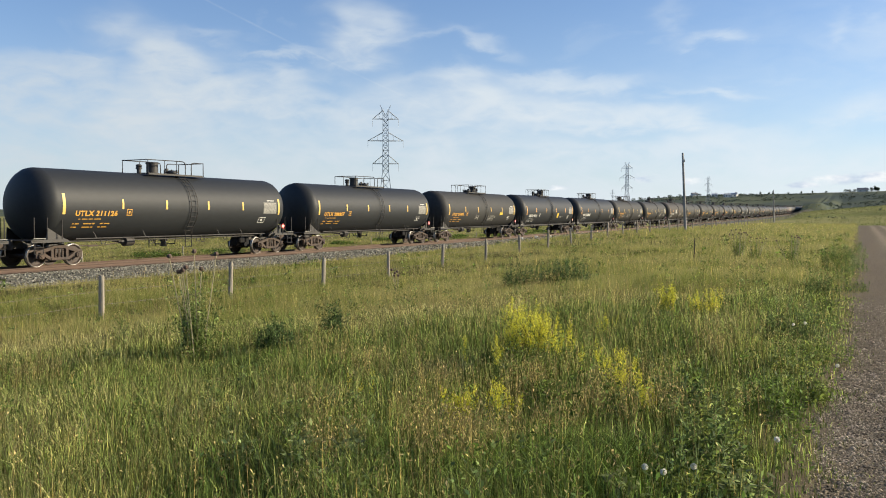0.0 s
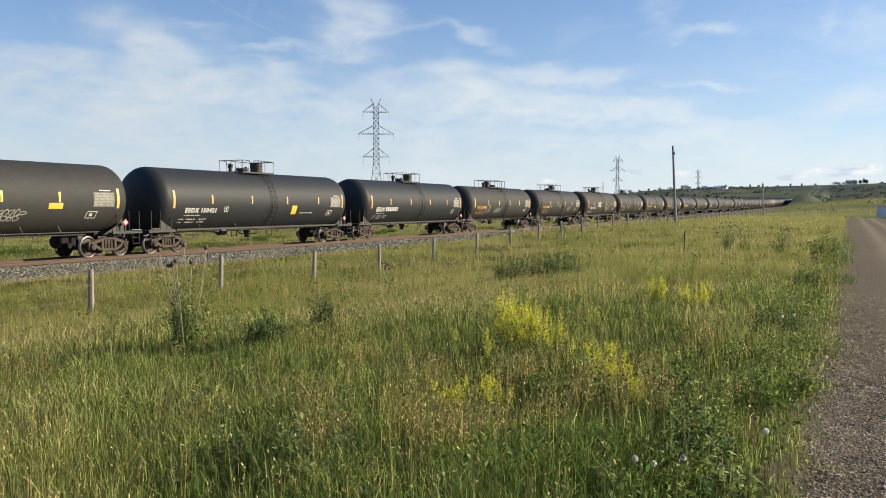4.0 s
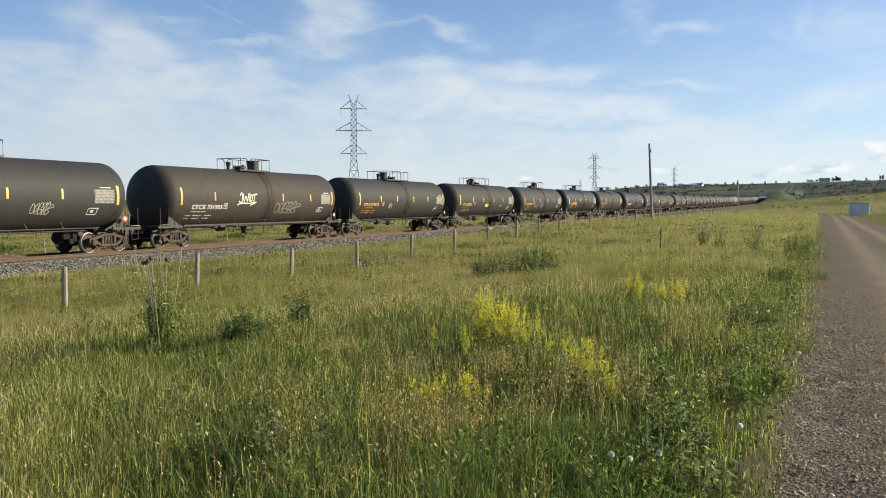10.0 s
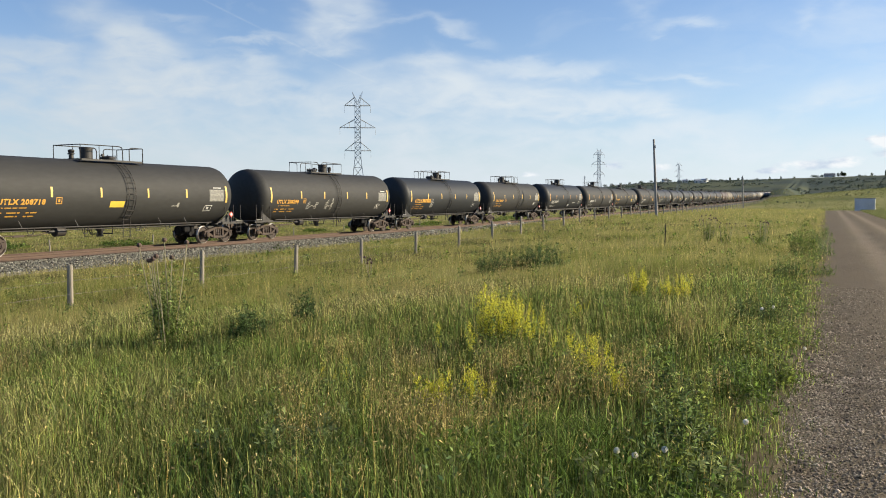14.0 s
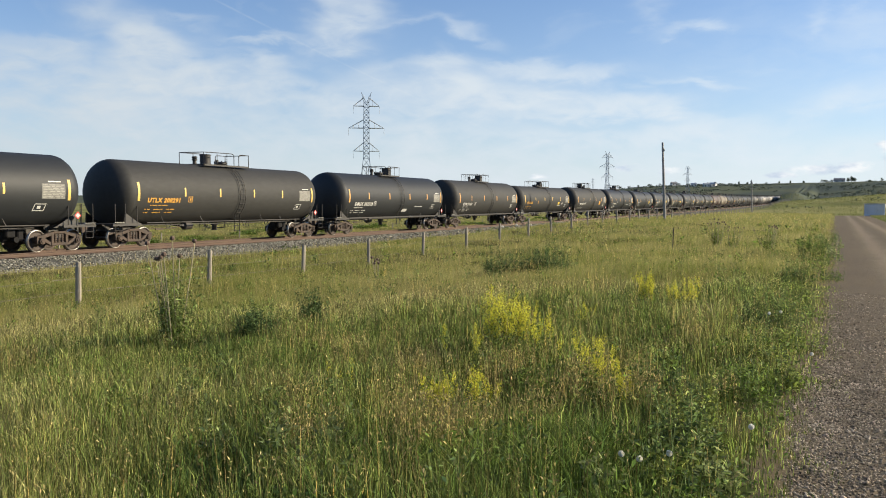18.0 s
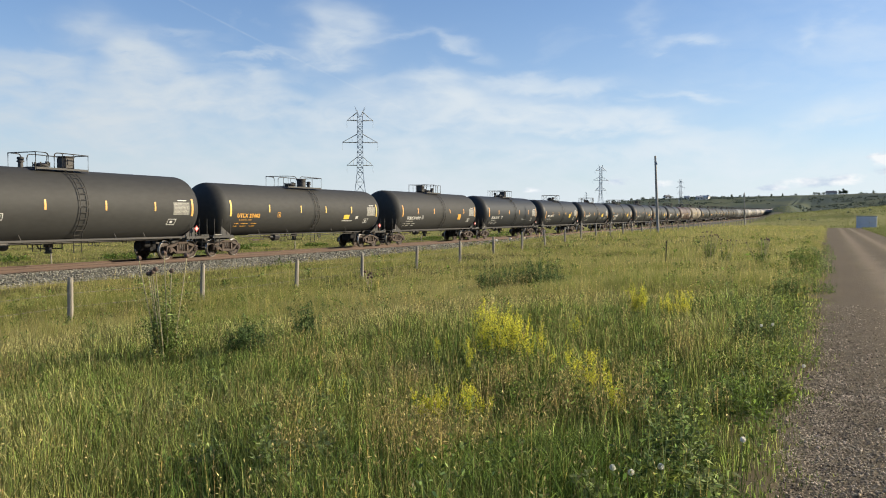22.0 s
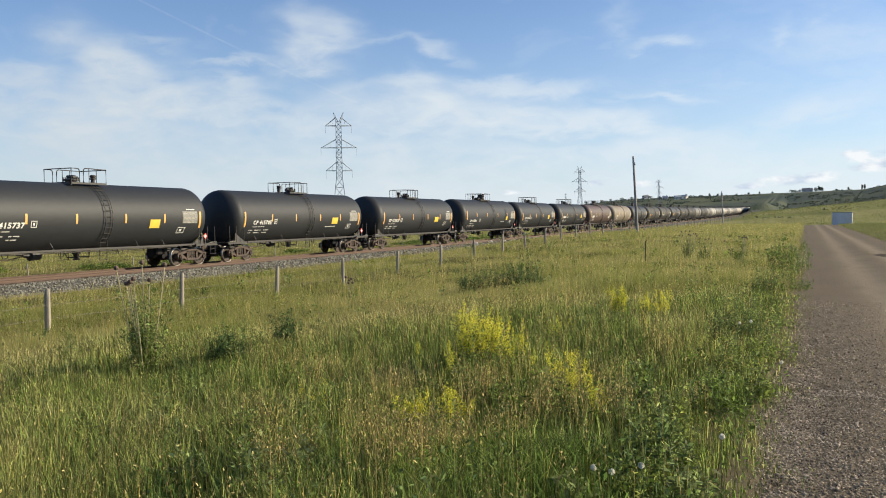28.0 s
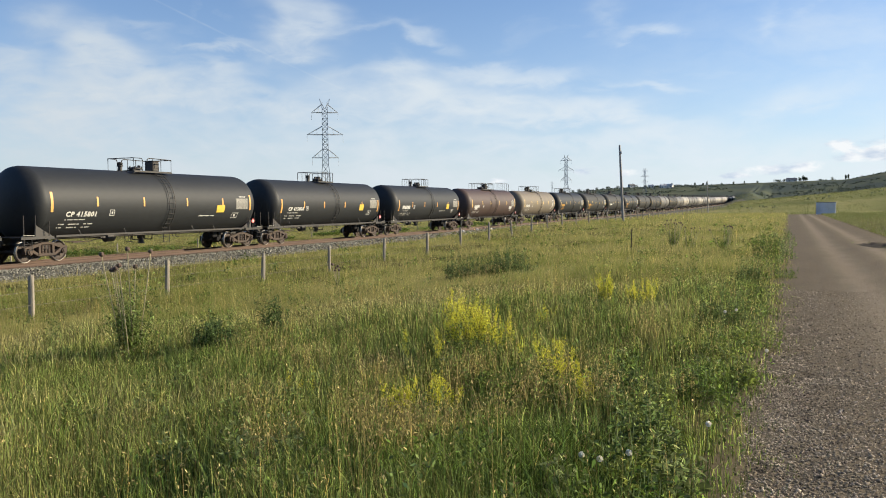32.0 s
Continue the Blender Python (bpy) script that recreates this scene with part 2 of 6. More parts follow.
def leaf_material(name, colours, patch=.12, glow=.35, yellowing=0.0, contrast=1.0):
    """Blades and leaves: one of several colours per island, drifting over the field in patches, with light passing through."""
    m = bpy.data.materials.new(name)
    m.use_nodes = True
    t = m.node_tree
    b = t.nodes["Principled BSDF"]
    b.inputs["Roughness"].default_value = .5
    b.inputs["Specular IOR Level"].default_value = .12
    geo = t.nodes.new("ShaderNodeNewGeometry")
    n = t.nodes.new("ShaderNodeTexNoise")
    n.inputs["Scale"].default_value, n.inputs["Detail"].default_value = patch, 4
    link(t, geo.outputs["Position"], n.inputs["Vector"])
    drift = mathn(t, "MULTIPLY", mathn(t, "SUBTRACT", n.outputs[0], .5), 1.5)
    n2 = t.nodes.new("ShaderNodeTexNoise")
    n2.inputs["Scale"].default_value, n2.inputs["Detail"].default_value = patch * 7, 2
    link(t, geo.outputs["Position"], n2.inputs["Vector"])
    drift = mathn(t, "ADD", drift, mathn(t, "MULTIPLY", mathn(t, "SUBTRACT", n2.outputs[0], .5), .9))
    if yellowing:                                   # the grass is drier away from the road's end of the field
        sp = t.nodes.new("ShaderNodeSeparateXYZ")
        link(t, geo.outputs["Position"], sp.inputs[0])
        mr = t.nodes.new("ShaderNodeMapRange")
        mr.inputs[1].default_value, mr.inputs[2].default_value = 3.6, 14.0
        mr.inputs[3].default_value, mr.inputs[4].default_value = -.03, yellowing
        link(t, mathn(t, "ADD", mathn(t, "MULTIPLY", sp.outputs[1], .55), mathn(t, "MULTIPLY", sp.outputs[0], -.6)), mr.inputs[0])
        drift = mathn(t, "ADD", drift, mr.outputs[0])
    pick = mathn(t, "ADD", mathn(t, "MULTIPLY_ADD", geo.outputs["Random Per Island"], .7, .08), drift, clamp=True)
    ramp = t.nodes.new("ShaderNodeValToRGB")
    el = ramp.color_ramp.elements
    el[0].position, el[0].color = 0, (*colours[0], 1)
    el[1].position, el[1].color = 1, (*colours[-1], 1)
    for i, c in enumerate(colours[1:-1], 1):
        e = el.new(i / (len(colours) - 1))
        e.color = (*c, 1)
    link(t, pick, ramp.inputs[0])
    hs = t.nodes.new("ShaderNodeHueSaturation")
    link(t, mathn(t, "MULTIPLY_ADD", mathn(t, "POWER", mathn(t, "FRACT", mathn(t, "MULTIPLY", geo.outputs["Random Per Island"], 31.7)), 3.5), 2.3 * contrast, 1 - .48 * contrast), hs.inputs["Value"])
    link(t, ramp.outputs[0], hs.inputs["Color"])
    link(t, hs.outputs[0], b.inputs["Base Color"])
    tr = t.nodes.new("ShaderNodeBsdfTranslucent")
    link(t, hs.outputs[0], tr.inputs[0])
    mx = t.nodes.new("ShaderNodeMixShader")
    mx.inputs[0].default_value = glow
    link(t, b.outputs[0], mx.inputs[1])
    link(t, tr.outputs[0], mx.inputs[2])
    link(t, mx.outputs[0], t.nodes["Material Output"].inputs[0])
    return m


M = {}
M["gravel"] = material("road_gravel", (.185, .145, .094), .95, vary=.9, scale=.35, grain=38, bump=1.0, second=(.135, .107, .073), bumpd=.03, spread=.8, spec=.12)
M["ballast"] = material("ballast", (.135, .133, .118), .95, vary=.6, scale=1.2, grain=22, bump=1.0, second=(.085, .083, .072), bumpd=.05, spec=.12)
M["stone"] = material("ballast_stone", (.30, .288, .235), .9, vary=.3, scale=3, grain=20, bump=.3, per="island", second=(.16, .152, .122), swing=1.85, spec=.12)
M["pebble"] = material("pebble", (.52, .435, .325), .85, vary=.2, scale=3, grain=20, bump=.2, per="island", second=(.20, .155, .105), swing=1.5, spec=.15)
M["rock"] = material("whitish_rock", (.72, .70, .66), .85, vary=.2, scale=6, grain=40, bump=.4, second=(.55, .53, .49), spec=.2)
M["rail"] = material("rail_steel", (.13, .085, .06), .75, .3, vary=.3, scale=1, grain=30, second=(.10, .065, .05))
M["tie"] = material("tie_wood", (.16, .11, .08), .95, vary=.4, scale=3, grain=25, per="object", aniso=(.2, 3, 3))
M["tank"] = material("tank_black", (.0185, .0208, .0232), .58, spec=.36, vary=.22, scale=.5, grain=7, bump=.06, second=(.025, .0265, .028), spread=.7, aniso=(1, .35, 1), bumpd=.01)
M["tank_dusty"] = material("tank_dusty_black", (.042, .0415, .039), .68, spec=.32, vary=.25, scale=.5, grain=6, bump=.06, second=(.031, .030, .028), spread=.7, aniso=(1, .35, 1), bumpd=.01)
M["tank_brown"] = material("tank_brown_black", (.060, .052, .043), .7, spec=.28, vary=.25, scale=.5, grain=6, bump=.06, second=(.040, .035, .030), spread=.7, aniso=(1, .35, 1), bumpd=.01)
M["tank_red"] = material("tank_oxide_red", (.078, .045, .036), .6, vary=.25, scale=.5, grain=6, bump=.06, second=(.058, .037, .031), bumpd=.01)
M["tank_pale"] = material("tank_pale_grey", (.38, .36, .32), .6, vary=.2, scale=.5, grain=6, bump=.06, second=(.26, .23, .2), bumpd=.01)
M["tank_beige"] = material("tank_dusty_beige", (.19, .155, .105), .65, vary=.2, scale=.5, grain=6, bump=.06, second=(.15, .125, .1), bumpd=.01)
M["tank_grey"] = material("tank_mid_grey", (.14, .135, .125), .6, vary=.2, scale=.5, grain=6, bump=.06, second=(.1, .095, .09), bumpd=.01)
M["steel_black"] = material("black_steel", (.032, .031, .030), .6, vary=.3, scale=2, grain=18, second=(.045, .037, .031), spread=.4)
M["rust"] = material("rusty_cast_steel", (.098, .066, .048), .85, vary=.35, scale=3, grain=25, second=(.052, .040, .033))
M["grease"] = material("greasy_black_iron", (.011, .011, .012), .8, vary=.4, scale=3, grain=25, second=(.018, .016, .015), spec=.2)
M["faded_paint"] = material("faded_stencil_paint", (.40, .385, .335), .7, vary=.3, scale=4, grain=40, bump=0, second=(.27, .26, .225))
M["wheel"] = material("wheel_steel", (.07, .05, .04), .6, .3, vary=.3, scale=3, grain=25, second=(.05, .038, .032))
M["tread"] = material("worn_bright_steel", (.62, .60, .57), .28, 1.0, vary=.1, scale=3, grain=40, bump=0)
tread = M["tread"].node_tree                 # turned round the wheel: the gloss spreads along the axle
tangent = tread.nodes.new("ShaderNodeTangent")
tangent.direction_type, tangent.axis = "RADIAL", "X"
shiny = tread.nodes["Principled BSDF"]
shiny.inputs["Roughness"].default_value = .75
shiny.inputs["Anisotropic"].default_value, shiny.inputs["Anisotropic Rotation"].default_value = .95, .25
link(tread, tangent.outputs[0], shiny.inputs["Tangent"])
M["yellow_tape"] = material("yellow_reflective_tape", (.75, .50, .10), .5, vary=.12, scale=2, grain=30, bump=0, second=(.62, .42, .12))
M["orange_tape"] = material("orange_reflective_tape", (.75, .40, .09), .5, vary=.12, scale=2, grain=30, bump=0, second=(.64, .33, .10))
M["panel_grey"] = material("faded_panel_ground", (.20, .195, .175), .7, vary=.25, scale=4, grain=30, bump=0, second=(.14, .135, .12))
M["yellow_paint"] = material("yellow_paint", (.72, .50, .05), .6, vary=.15, scale=3, grain=30, bump=0, second=(.6, .42, .05))
M["orange_paint"] = material("orange_yellow_paint", (.62, .32, .05), .6, vary=.15, scale=3, grain=30, bump=0, second=(.58, .3, .04))
M["white_paint"] = material("white_stencil_paint", (.62, .61, .57), .65, vary=.15, scale=3, grain=30, bump=0, second=(.5, .49, .45))
M["red_paint"] = material("red_placard", (.72, .06, .05), .5, vary=.1, scale=5, grain=30, bump=0)
M["post"] = material("weathered_post_wood", (.31, .275, .215), .95, vary=.3, scale=2, grain=30, second=(.24, .21, .17), aniso=(4, 4, .5), bump=.4)
M["pole"] = material("weathered_pole_wood", (.26, .245, .225), .95, vary=.3, scale=1, grain=20, second=(.32, .30, .27), aniso=(4, 4, .3), bump=.4)
M["galvanised"] = material("galvanised_steel", (.36, .38, .41), .6, .2, vary=.15, scale=.3, grain=4, bump=0)
M["wire"] = material("fence_wire", (.20, .18, .16), .6, .6, vary=.2, scale=2, grain=30, bump=0)
M["shed"] = material("shed_painted_metal", (.66, .67, .70), .7, vary=.12, scale=.6, grain=8, bump=.1, second=(.52, .53, .55))
M["house_wall"] = material("house_wall", (.75, .73, .68), .9, vary=.1, scale=.4, grain=4, bump=0)
# roof grey raised to stand in for haze at that distance
M["house_roof"] = material("house_roof", (.20, .195, .195), .9, vary=.2, scale=.4, grain=4, bump=0)
M["stem"] = material("dry_stem", (.34, .30, .18), .9, vary=.2, scale=4, grain=40, bump=0, per="island")
M["green_stem"] = material("green_stem", (.12, .17, .05), .8, vary=.2, scale=4, grain=40, bump=0, per="island")
GREENS = [(.086, .136, .029), (.142, .20, .044), (.20, .248, .062), (.31, .315, .095), (.43, .385, .17)]
M["grass"] = leaf_material("grass_blades", GREENS, .16, .44, .40, 1.2)
M["field_grass"] = leaf_material("field_grass_blades", [(.135, .175, .038), (.185, .23, .05), (.235, .265, .063), (.33, .32, .098), (.43, .38, .16)], .16, .50, .34, .35)
M["lush"] = leaf_material("lush_grass", [(.11, .165, .03), (.16, .225, .042), (.22, .28, .058)], .5, .42, 0.0, 1.2)
M["pale_leaf"] = leaf_material("pale_broad_leaves", [(.19, .24, .085), (.28, .32, .125), (.40, .42, .20)], .7, .5)
M["verge"] = leaf_material("verge_leaves", [(.11, .16, .03), (.18, .235, .05), (.27, .31, .075), (.42, .42, .16)], .6, .5)
M["dirt"] = material("dark_damp_dirt", (.135, .11, .08), 1, vary=.4, scale=1.5, grain=14, bump=.8, second=(.085, .07, .052), bumpd=.04, spec=.05)
M["straw"] = leaf_material("straw_stalks", [(.26, .24, .08), (.40, .33, .12), (.50, .40, .17), (.47, .35, .14)], .3, .4)
M["far_blades"] = leaf_material("slope_grass", [(.15, .185, .06), (.19, .21, .07), (.235, .235, .09), (.27, .255, .12)], .02, .35, 0.0, .3)
M["weed"] = leaf_material("weed_leaves", [(.085, .14, .024), (.125, .19, .036), (.18, .245, .05), (.25, .29, .07)], .5, .45)
M["shrub"] = leaf_material("shrub_leaves", [(.075, .115, .038), (.105, .155, .05), (.16, .21, .075)], .8, .42)
# bush greens paled towards grey: the haze over the hill is in the colour
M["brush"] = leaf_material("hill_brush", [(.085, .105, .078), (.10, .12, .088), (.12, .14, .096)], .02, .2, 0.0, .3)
M["grey_weed"] = leaf_material("grey_green_leaves", [(.125, .18, .05), (.18, .24, .07), (.25, .30, .10)], .5, .42)
M["flower"] = leaf_material("yellow_flowers", [(.52, .52, .06), (.74, .69, .08), (.90, .82, .12)], .8, .45, 0.0, .4)
M["fluff"] = leaf_material("seed_fluff", [(.93, .90, .80), (.96, .94, .88)], 1, .5, 0.0, .1)
M["purple"] = material("thistle_head", (.15, .10, .075), .9, vary=.3, scale=20, grain=80, bump=0, per="island")
# leaf greens lightened, with the skyline's haze painted in
M["tree"] = leaf_material("tree_leaves", [(.065, .085, .055), (.08, .105, .065), (.10, .125, .075)], .2)
M["bark"] = material("bark", (.10, .085, .07), .95, vary=.3, scale=4, grain=20)


# ---- mesh helpers ----
def finish(name, bm, mat, parent=None, label="", smooth=True, angle=35):
    me = bpy.data.meshes.new(name)
    bm.normal_update()
    bm.to_mesh(me)
    bm.free()
    me.materials.append(mat)
    if smooth:
        me.shade_smooth()
        me.set_sharp_from_angle(angle=radians(angle))
    ob = new(name, me)
    if parent is not None:
        ob.parent = parent
    if label:
        tagged(ob, label)
    return ob


def part(name, bm, mat, parent, label="", smooth=True):
    return finish(name, bm, mat, parent, label, smooth)


def box(bm, c, s, bevel=0.0, m=None):
    r = bmesh.ops.create_cube(bm, size=1.0, matrix=(m or Matrix()) @ Matrix.Translation(c) @ Matrix.Diagonal((*s, 1)))
    if bevel:
        es = {e for v in r["verts"] for e in v.link_edges}
        bmesh.ops.bevel(bm, geom=list(es), offset=bevel, segments=1, affect="EDGES")
    return bm


def cyl(bm, a, b, r, seg=10, r2=None, caps=True):
    a, b = Vector(a), Vector(b)
    d = b - a
    q = d.to_track_quat("Z", "Y").to_matrix().to_4x4()
    bmesh.ops.create_cone(bm, cap_ends=caps, segments=seg, radius1=r, radius2=r if r2 is None else r2, depth=d.length,
                          matrix=Matrix.Translation((a + b) / 2) @ q)
    return bm


def tube(bm, pts, r, seg=6):
    """A bent bar through the points."""
    pts = [Vector(p) for p in pts]
    rings = []
    for i, p in enumerate(pts):
        d = (pts[min(i + 1, len(pts) - 1)] - pts[max(i - 1, 0)]).normalized()
        q = d.to_track_quat("Z", "Y")
        rings.append([bm.verts.new(p + q @ Vector((r * math.cos(2 * math.pi * k / seg), r * math.sin(2 * math.pi * k / seg), 0))) for k in range(seg)])
    for a, b in zip(rings, rings[1:]):
        for k in range(seg):
            bm.faces.new((a[k], a[(k + 1) % seg], b[(k + 1) % seg], b[k]))
    bm.faces.new(rings[0][::-1])
    bm.faces.new(rings[-1])
    return bm


def lathe(bm, prof, seg=24, m=None):
    """A solid turned about z from (radius, height) pairs, ends at radius 0 or capped."""
    m = m or Matrix()
    rings = []
    for r, z in prof:
        if r < 1e-6:
            rings.append([bm.verts.new(m @ Vector((0, 0, z)))])
        else:
            rings.append([bm.verts.new(m @ Vector((r * math.cos(2 * math.pi * k / seg), r * math.sin(2 * math.pi * k / seg), z))) for k in range(seg)])
    for a, b in zip(rings, rings[1:]):
        for k in range(seg):
            k2 = (k + 1) % seg
            f = [a[k % len(a)], a[k2 % len(a)], b[k2 % len(b)], b[k % len(b)]]
            f = list(dict.fromkeys(f))
            if len(f) > 2:
                bm.faces.new(f)
    for ring, flip in ((rings[0], True), (rings[-1], False)):
        if len(ring) > 2:
            bm.faces.new(ring[::-1] if flip else ring)
    return bm


def slab(bm, outline, x0, x1):
    """An outline in (y, z), thick from x0 to x1."""
    a = [bm.verts.new((x0, y, z)) for y, z in outline]
    b = [bm.verts.new((x1, y, z)) for y, z in outline]
    n = len(a)
    bm.faces.new(a[::-1] if x1 > x0 else a)
    bm.faces.new(b if x1 > x0 else b[::-1])
    for i in range(n):
        j = (i + 1) % n
        bm.faces.new((a[i], a[j], b[j], b[i]) if x1 > x0 else (a[j], a[i], b[i], b[j]))
    return bm


def raw_mesh(name, verts, tris, mat, smooth=False, quads=None):
    """A mesh from arrays, for what nobody could count."""
    me = bpy.data.meshes.new(name)
    faces = tris if quads is None else quads
    k = faces.shape[1]
    me.vertices.add(len(verts))
    me.vertices.foreach_set("co", np.asarray(verts, np.float32).ravel())
    me.loops.add(faces.size)
    me.loops.foreach_set("vertex_index", faces.astype(np.int32).ravel())
    me.polygons.add(len(faces))
    me.polygons.foreach_set("loop_start", np.arange(0, faces.size, k, dtype=np.int32))
    if smooth:
        me.polygons.foreach_set("use_smooth", np.ones(len(faces), bool))
    me.update(calc_edges=True)
    me.materials.append(mat)
    return me


# ---- the lie of the land ----
TRACK_X = -30.5
FENCE_X = -17.5
ROAD_L = -.09


def soft_ramp(v, w):
    v = np.asarray(v, float)
    return w * np.logaddexp(0, v / w)


def step(a, b, v):
    u = np.clip((np.asarray(v, float) - a) / (b - a), 0, 1)
    return u * u * (3 - 2 * u)


def rail_z(y):
    s = np.minimum(soft_ramp(np.asarray(y, float) - 50, 18), 900)
    return -.45 + .0047 * s + 8.5e-6 * s * s


def road_z(y):
    return .0006 * soft_ramp(np.asarray(y, float) - 25, 12)


def road_edge(y):
    """The road bears a little to the right: its left and right edges."""
    y = np.clip(np.asarray(y, float), -40, 200)
    return ROAD_L + .018 * np.minimum(y, 22) + .008 * np.maximum(y - 22, 0), 3.9 + .0165 * y


def fence_z(y):
    y = np.asarray(y, float)
    return -1.02 + 1.12 * step(22, 76, y) + .0008 * soft_ramp(y - 75, 10) + .0055 * soft_ramp(y - 250, 30)


# the skyline's height by bearing, and the nearer slope's
SKY_AZ = [-180, -60, -40, -25, -14, -10.3, -6.8, -3.4, 0, 3.8, 5.9, 15, 40, 90, 140, 180]
SKY_EL = [.4, .5, .55, .75, 1.06, 1.38, 1.46, 1.50, 1.57, 1.63, 2.02, 3.0, 4.0, 3.5, 1.0, .4]
NEAR_AZ = [-180, -6, -4, -2.8, .6, 3.8, 6, 20, 60, 120, 180]
NEAR_EL = [-.2, -.2, .05, .28, .56, .80, 1.0, 1.8, 2.4, 1.5, -.2]


def land(x, y):
    """Height of the ground at x, y (arrays or numbers)."""
    x, y = np.asarray(x, float), np.asarray(y, float)
    rz, ro, fe = rail_z(y), road_z(y), fence_z(y)
    u = step(-.6, -17.0, x)
    v = step(-19.0, -27.0, x)
    z = (ro * (1 - u) + fe * u) * (1 - v) + (rz - .52) * v
    z = z + .10 * np.exp(-((x + 1.2) / .9) ** 2) * step(0, 4, y) * step(90, 60, y)
    z = z - .35 * step(-33.5, -42, x)
    r = np.hypot(x, y) + 1e-6
    az = np.degrees(np.arctan2(x, y))
    side = step(-31, -20, x)
    near = np.maximum(450 * np.tan(np.radians(np.interp(az, NEAR_AZ, NEAR_EL))), -1.5) + 1.6
    z = z + (near - z) * step(172, 430, r) * side * step(-40, 60, y)
    ridge = 1500 * np.tan(np.radians(np.interp(az, SKY_AZ, SKY_EL)))
    z = z + (ridge - z) * step(640, 1500, r)
    z = z + 6.5 * step(460, 545, y) * step(-27.2, -24, x) * step(-8, -18, x) * step(1200, 700, y)
    edge = road_edge(y)[1]
    z = z + .30 * step(0, 2.5, x - edge - .3) * step(0, 30, y) * step(170, 120, y)
    return z


def bumps(x, y):
    """Small unevenness of the field, none on road and track."""
    off = step(-.3, -1.5, x - .008 * np.clip(y, 0, 200)) * step(-27, -25, x) + step(7.5, 10, x) + step(-35, -40, x)
    return off * (.05 * np.sin(x * .9 + 1.3 * np.sin(y * .5)) + .05 * np.sin(y * .7 + 1.1 * np.sin(x * .6)) + .03 * np.sin(2.1 * x + 1.7 * y))


def graded(start, stop, first, grow):
    v, d, out = start, first, [start]
    while v < stop:
        v += d
        d *= grow
        out.append(v)
    return out


def build_ground():
    right = graded(0, 3200, .45, 1.065)
    left = [-v for v in graded(0, 40, .45, 1.0)] + [-40 - v for v in graded(.6, 3200, .7, 1.075)]
    xs = np.array(sorted(set(np.round(left + right, 3))))
    ys = np.array(sorted(set(np.round(graded(0, 3600, .5, 1.035) + [-v for v in graded(.5, 900, .8, 1.12)], 3))))
    gx, gy = np.meshgrid(xs, ys)
    z = land(gx, gy) + bumps(gx, gy)
    # under the road and the ballast the sheet lies a little lower
    z = z - .10 * step(TRACK_X - 2.9, TRACK_X - 2.4, gx) * step(TRACK_X + 2.9, TRACK_X + 2.4, gx)
    verts = np.stack([gx, gy, z], -1).reshape(-1, 3)
    w, h = len(xs), len(ys)
    i = np.arange((h - 1) * w).reshape(h - 1, w)[:, :-1].ravel()
    quads = np.stack([i, i + 1, i + w + 1, i + w], 1)
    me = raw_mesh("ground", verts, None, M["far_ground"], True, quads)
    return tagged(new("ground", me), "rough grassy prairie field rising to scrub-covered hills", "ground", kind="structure")


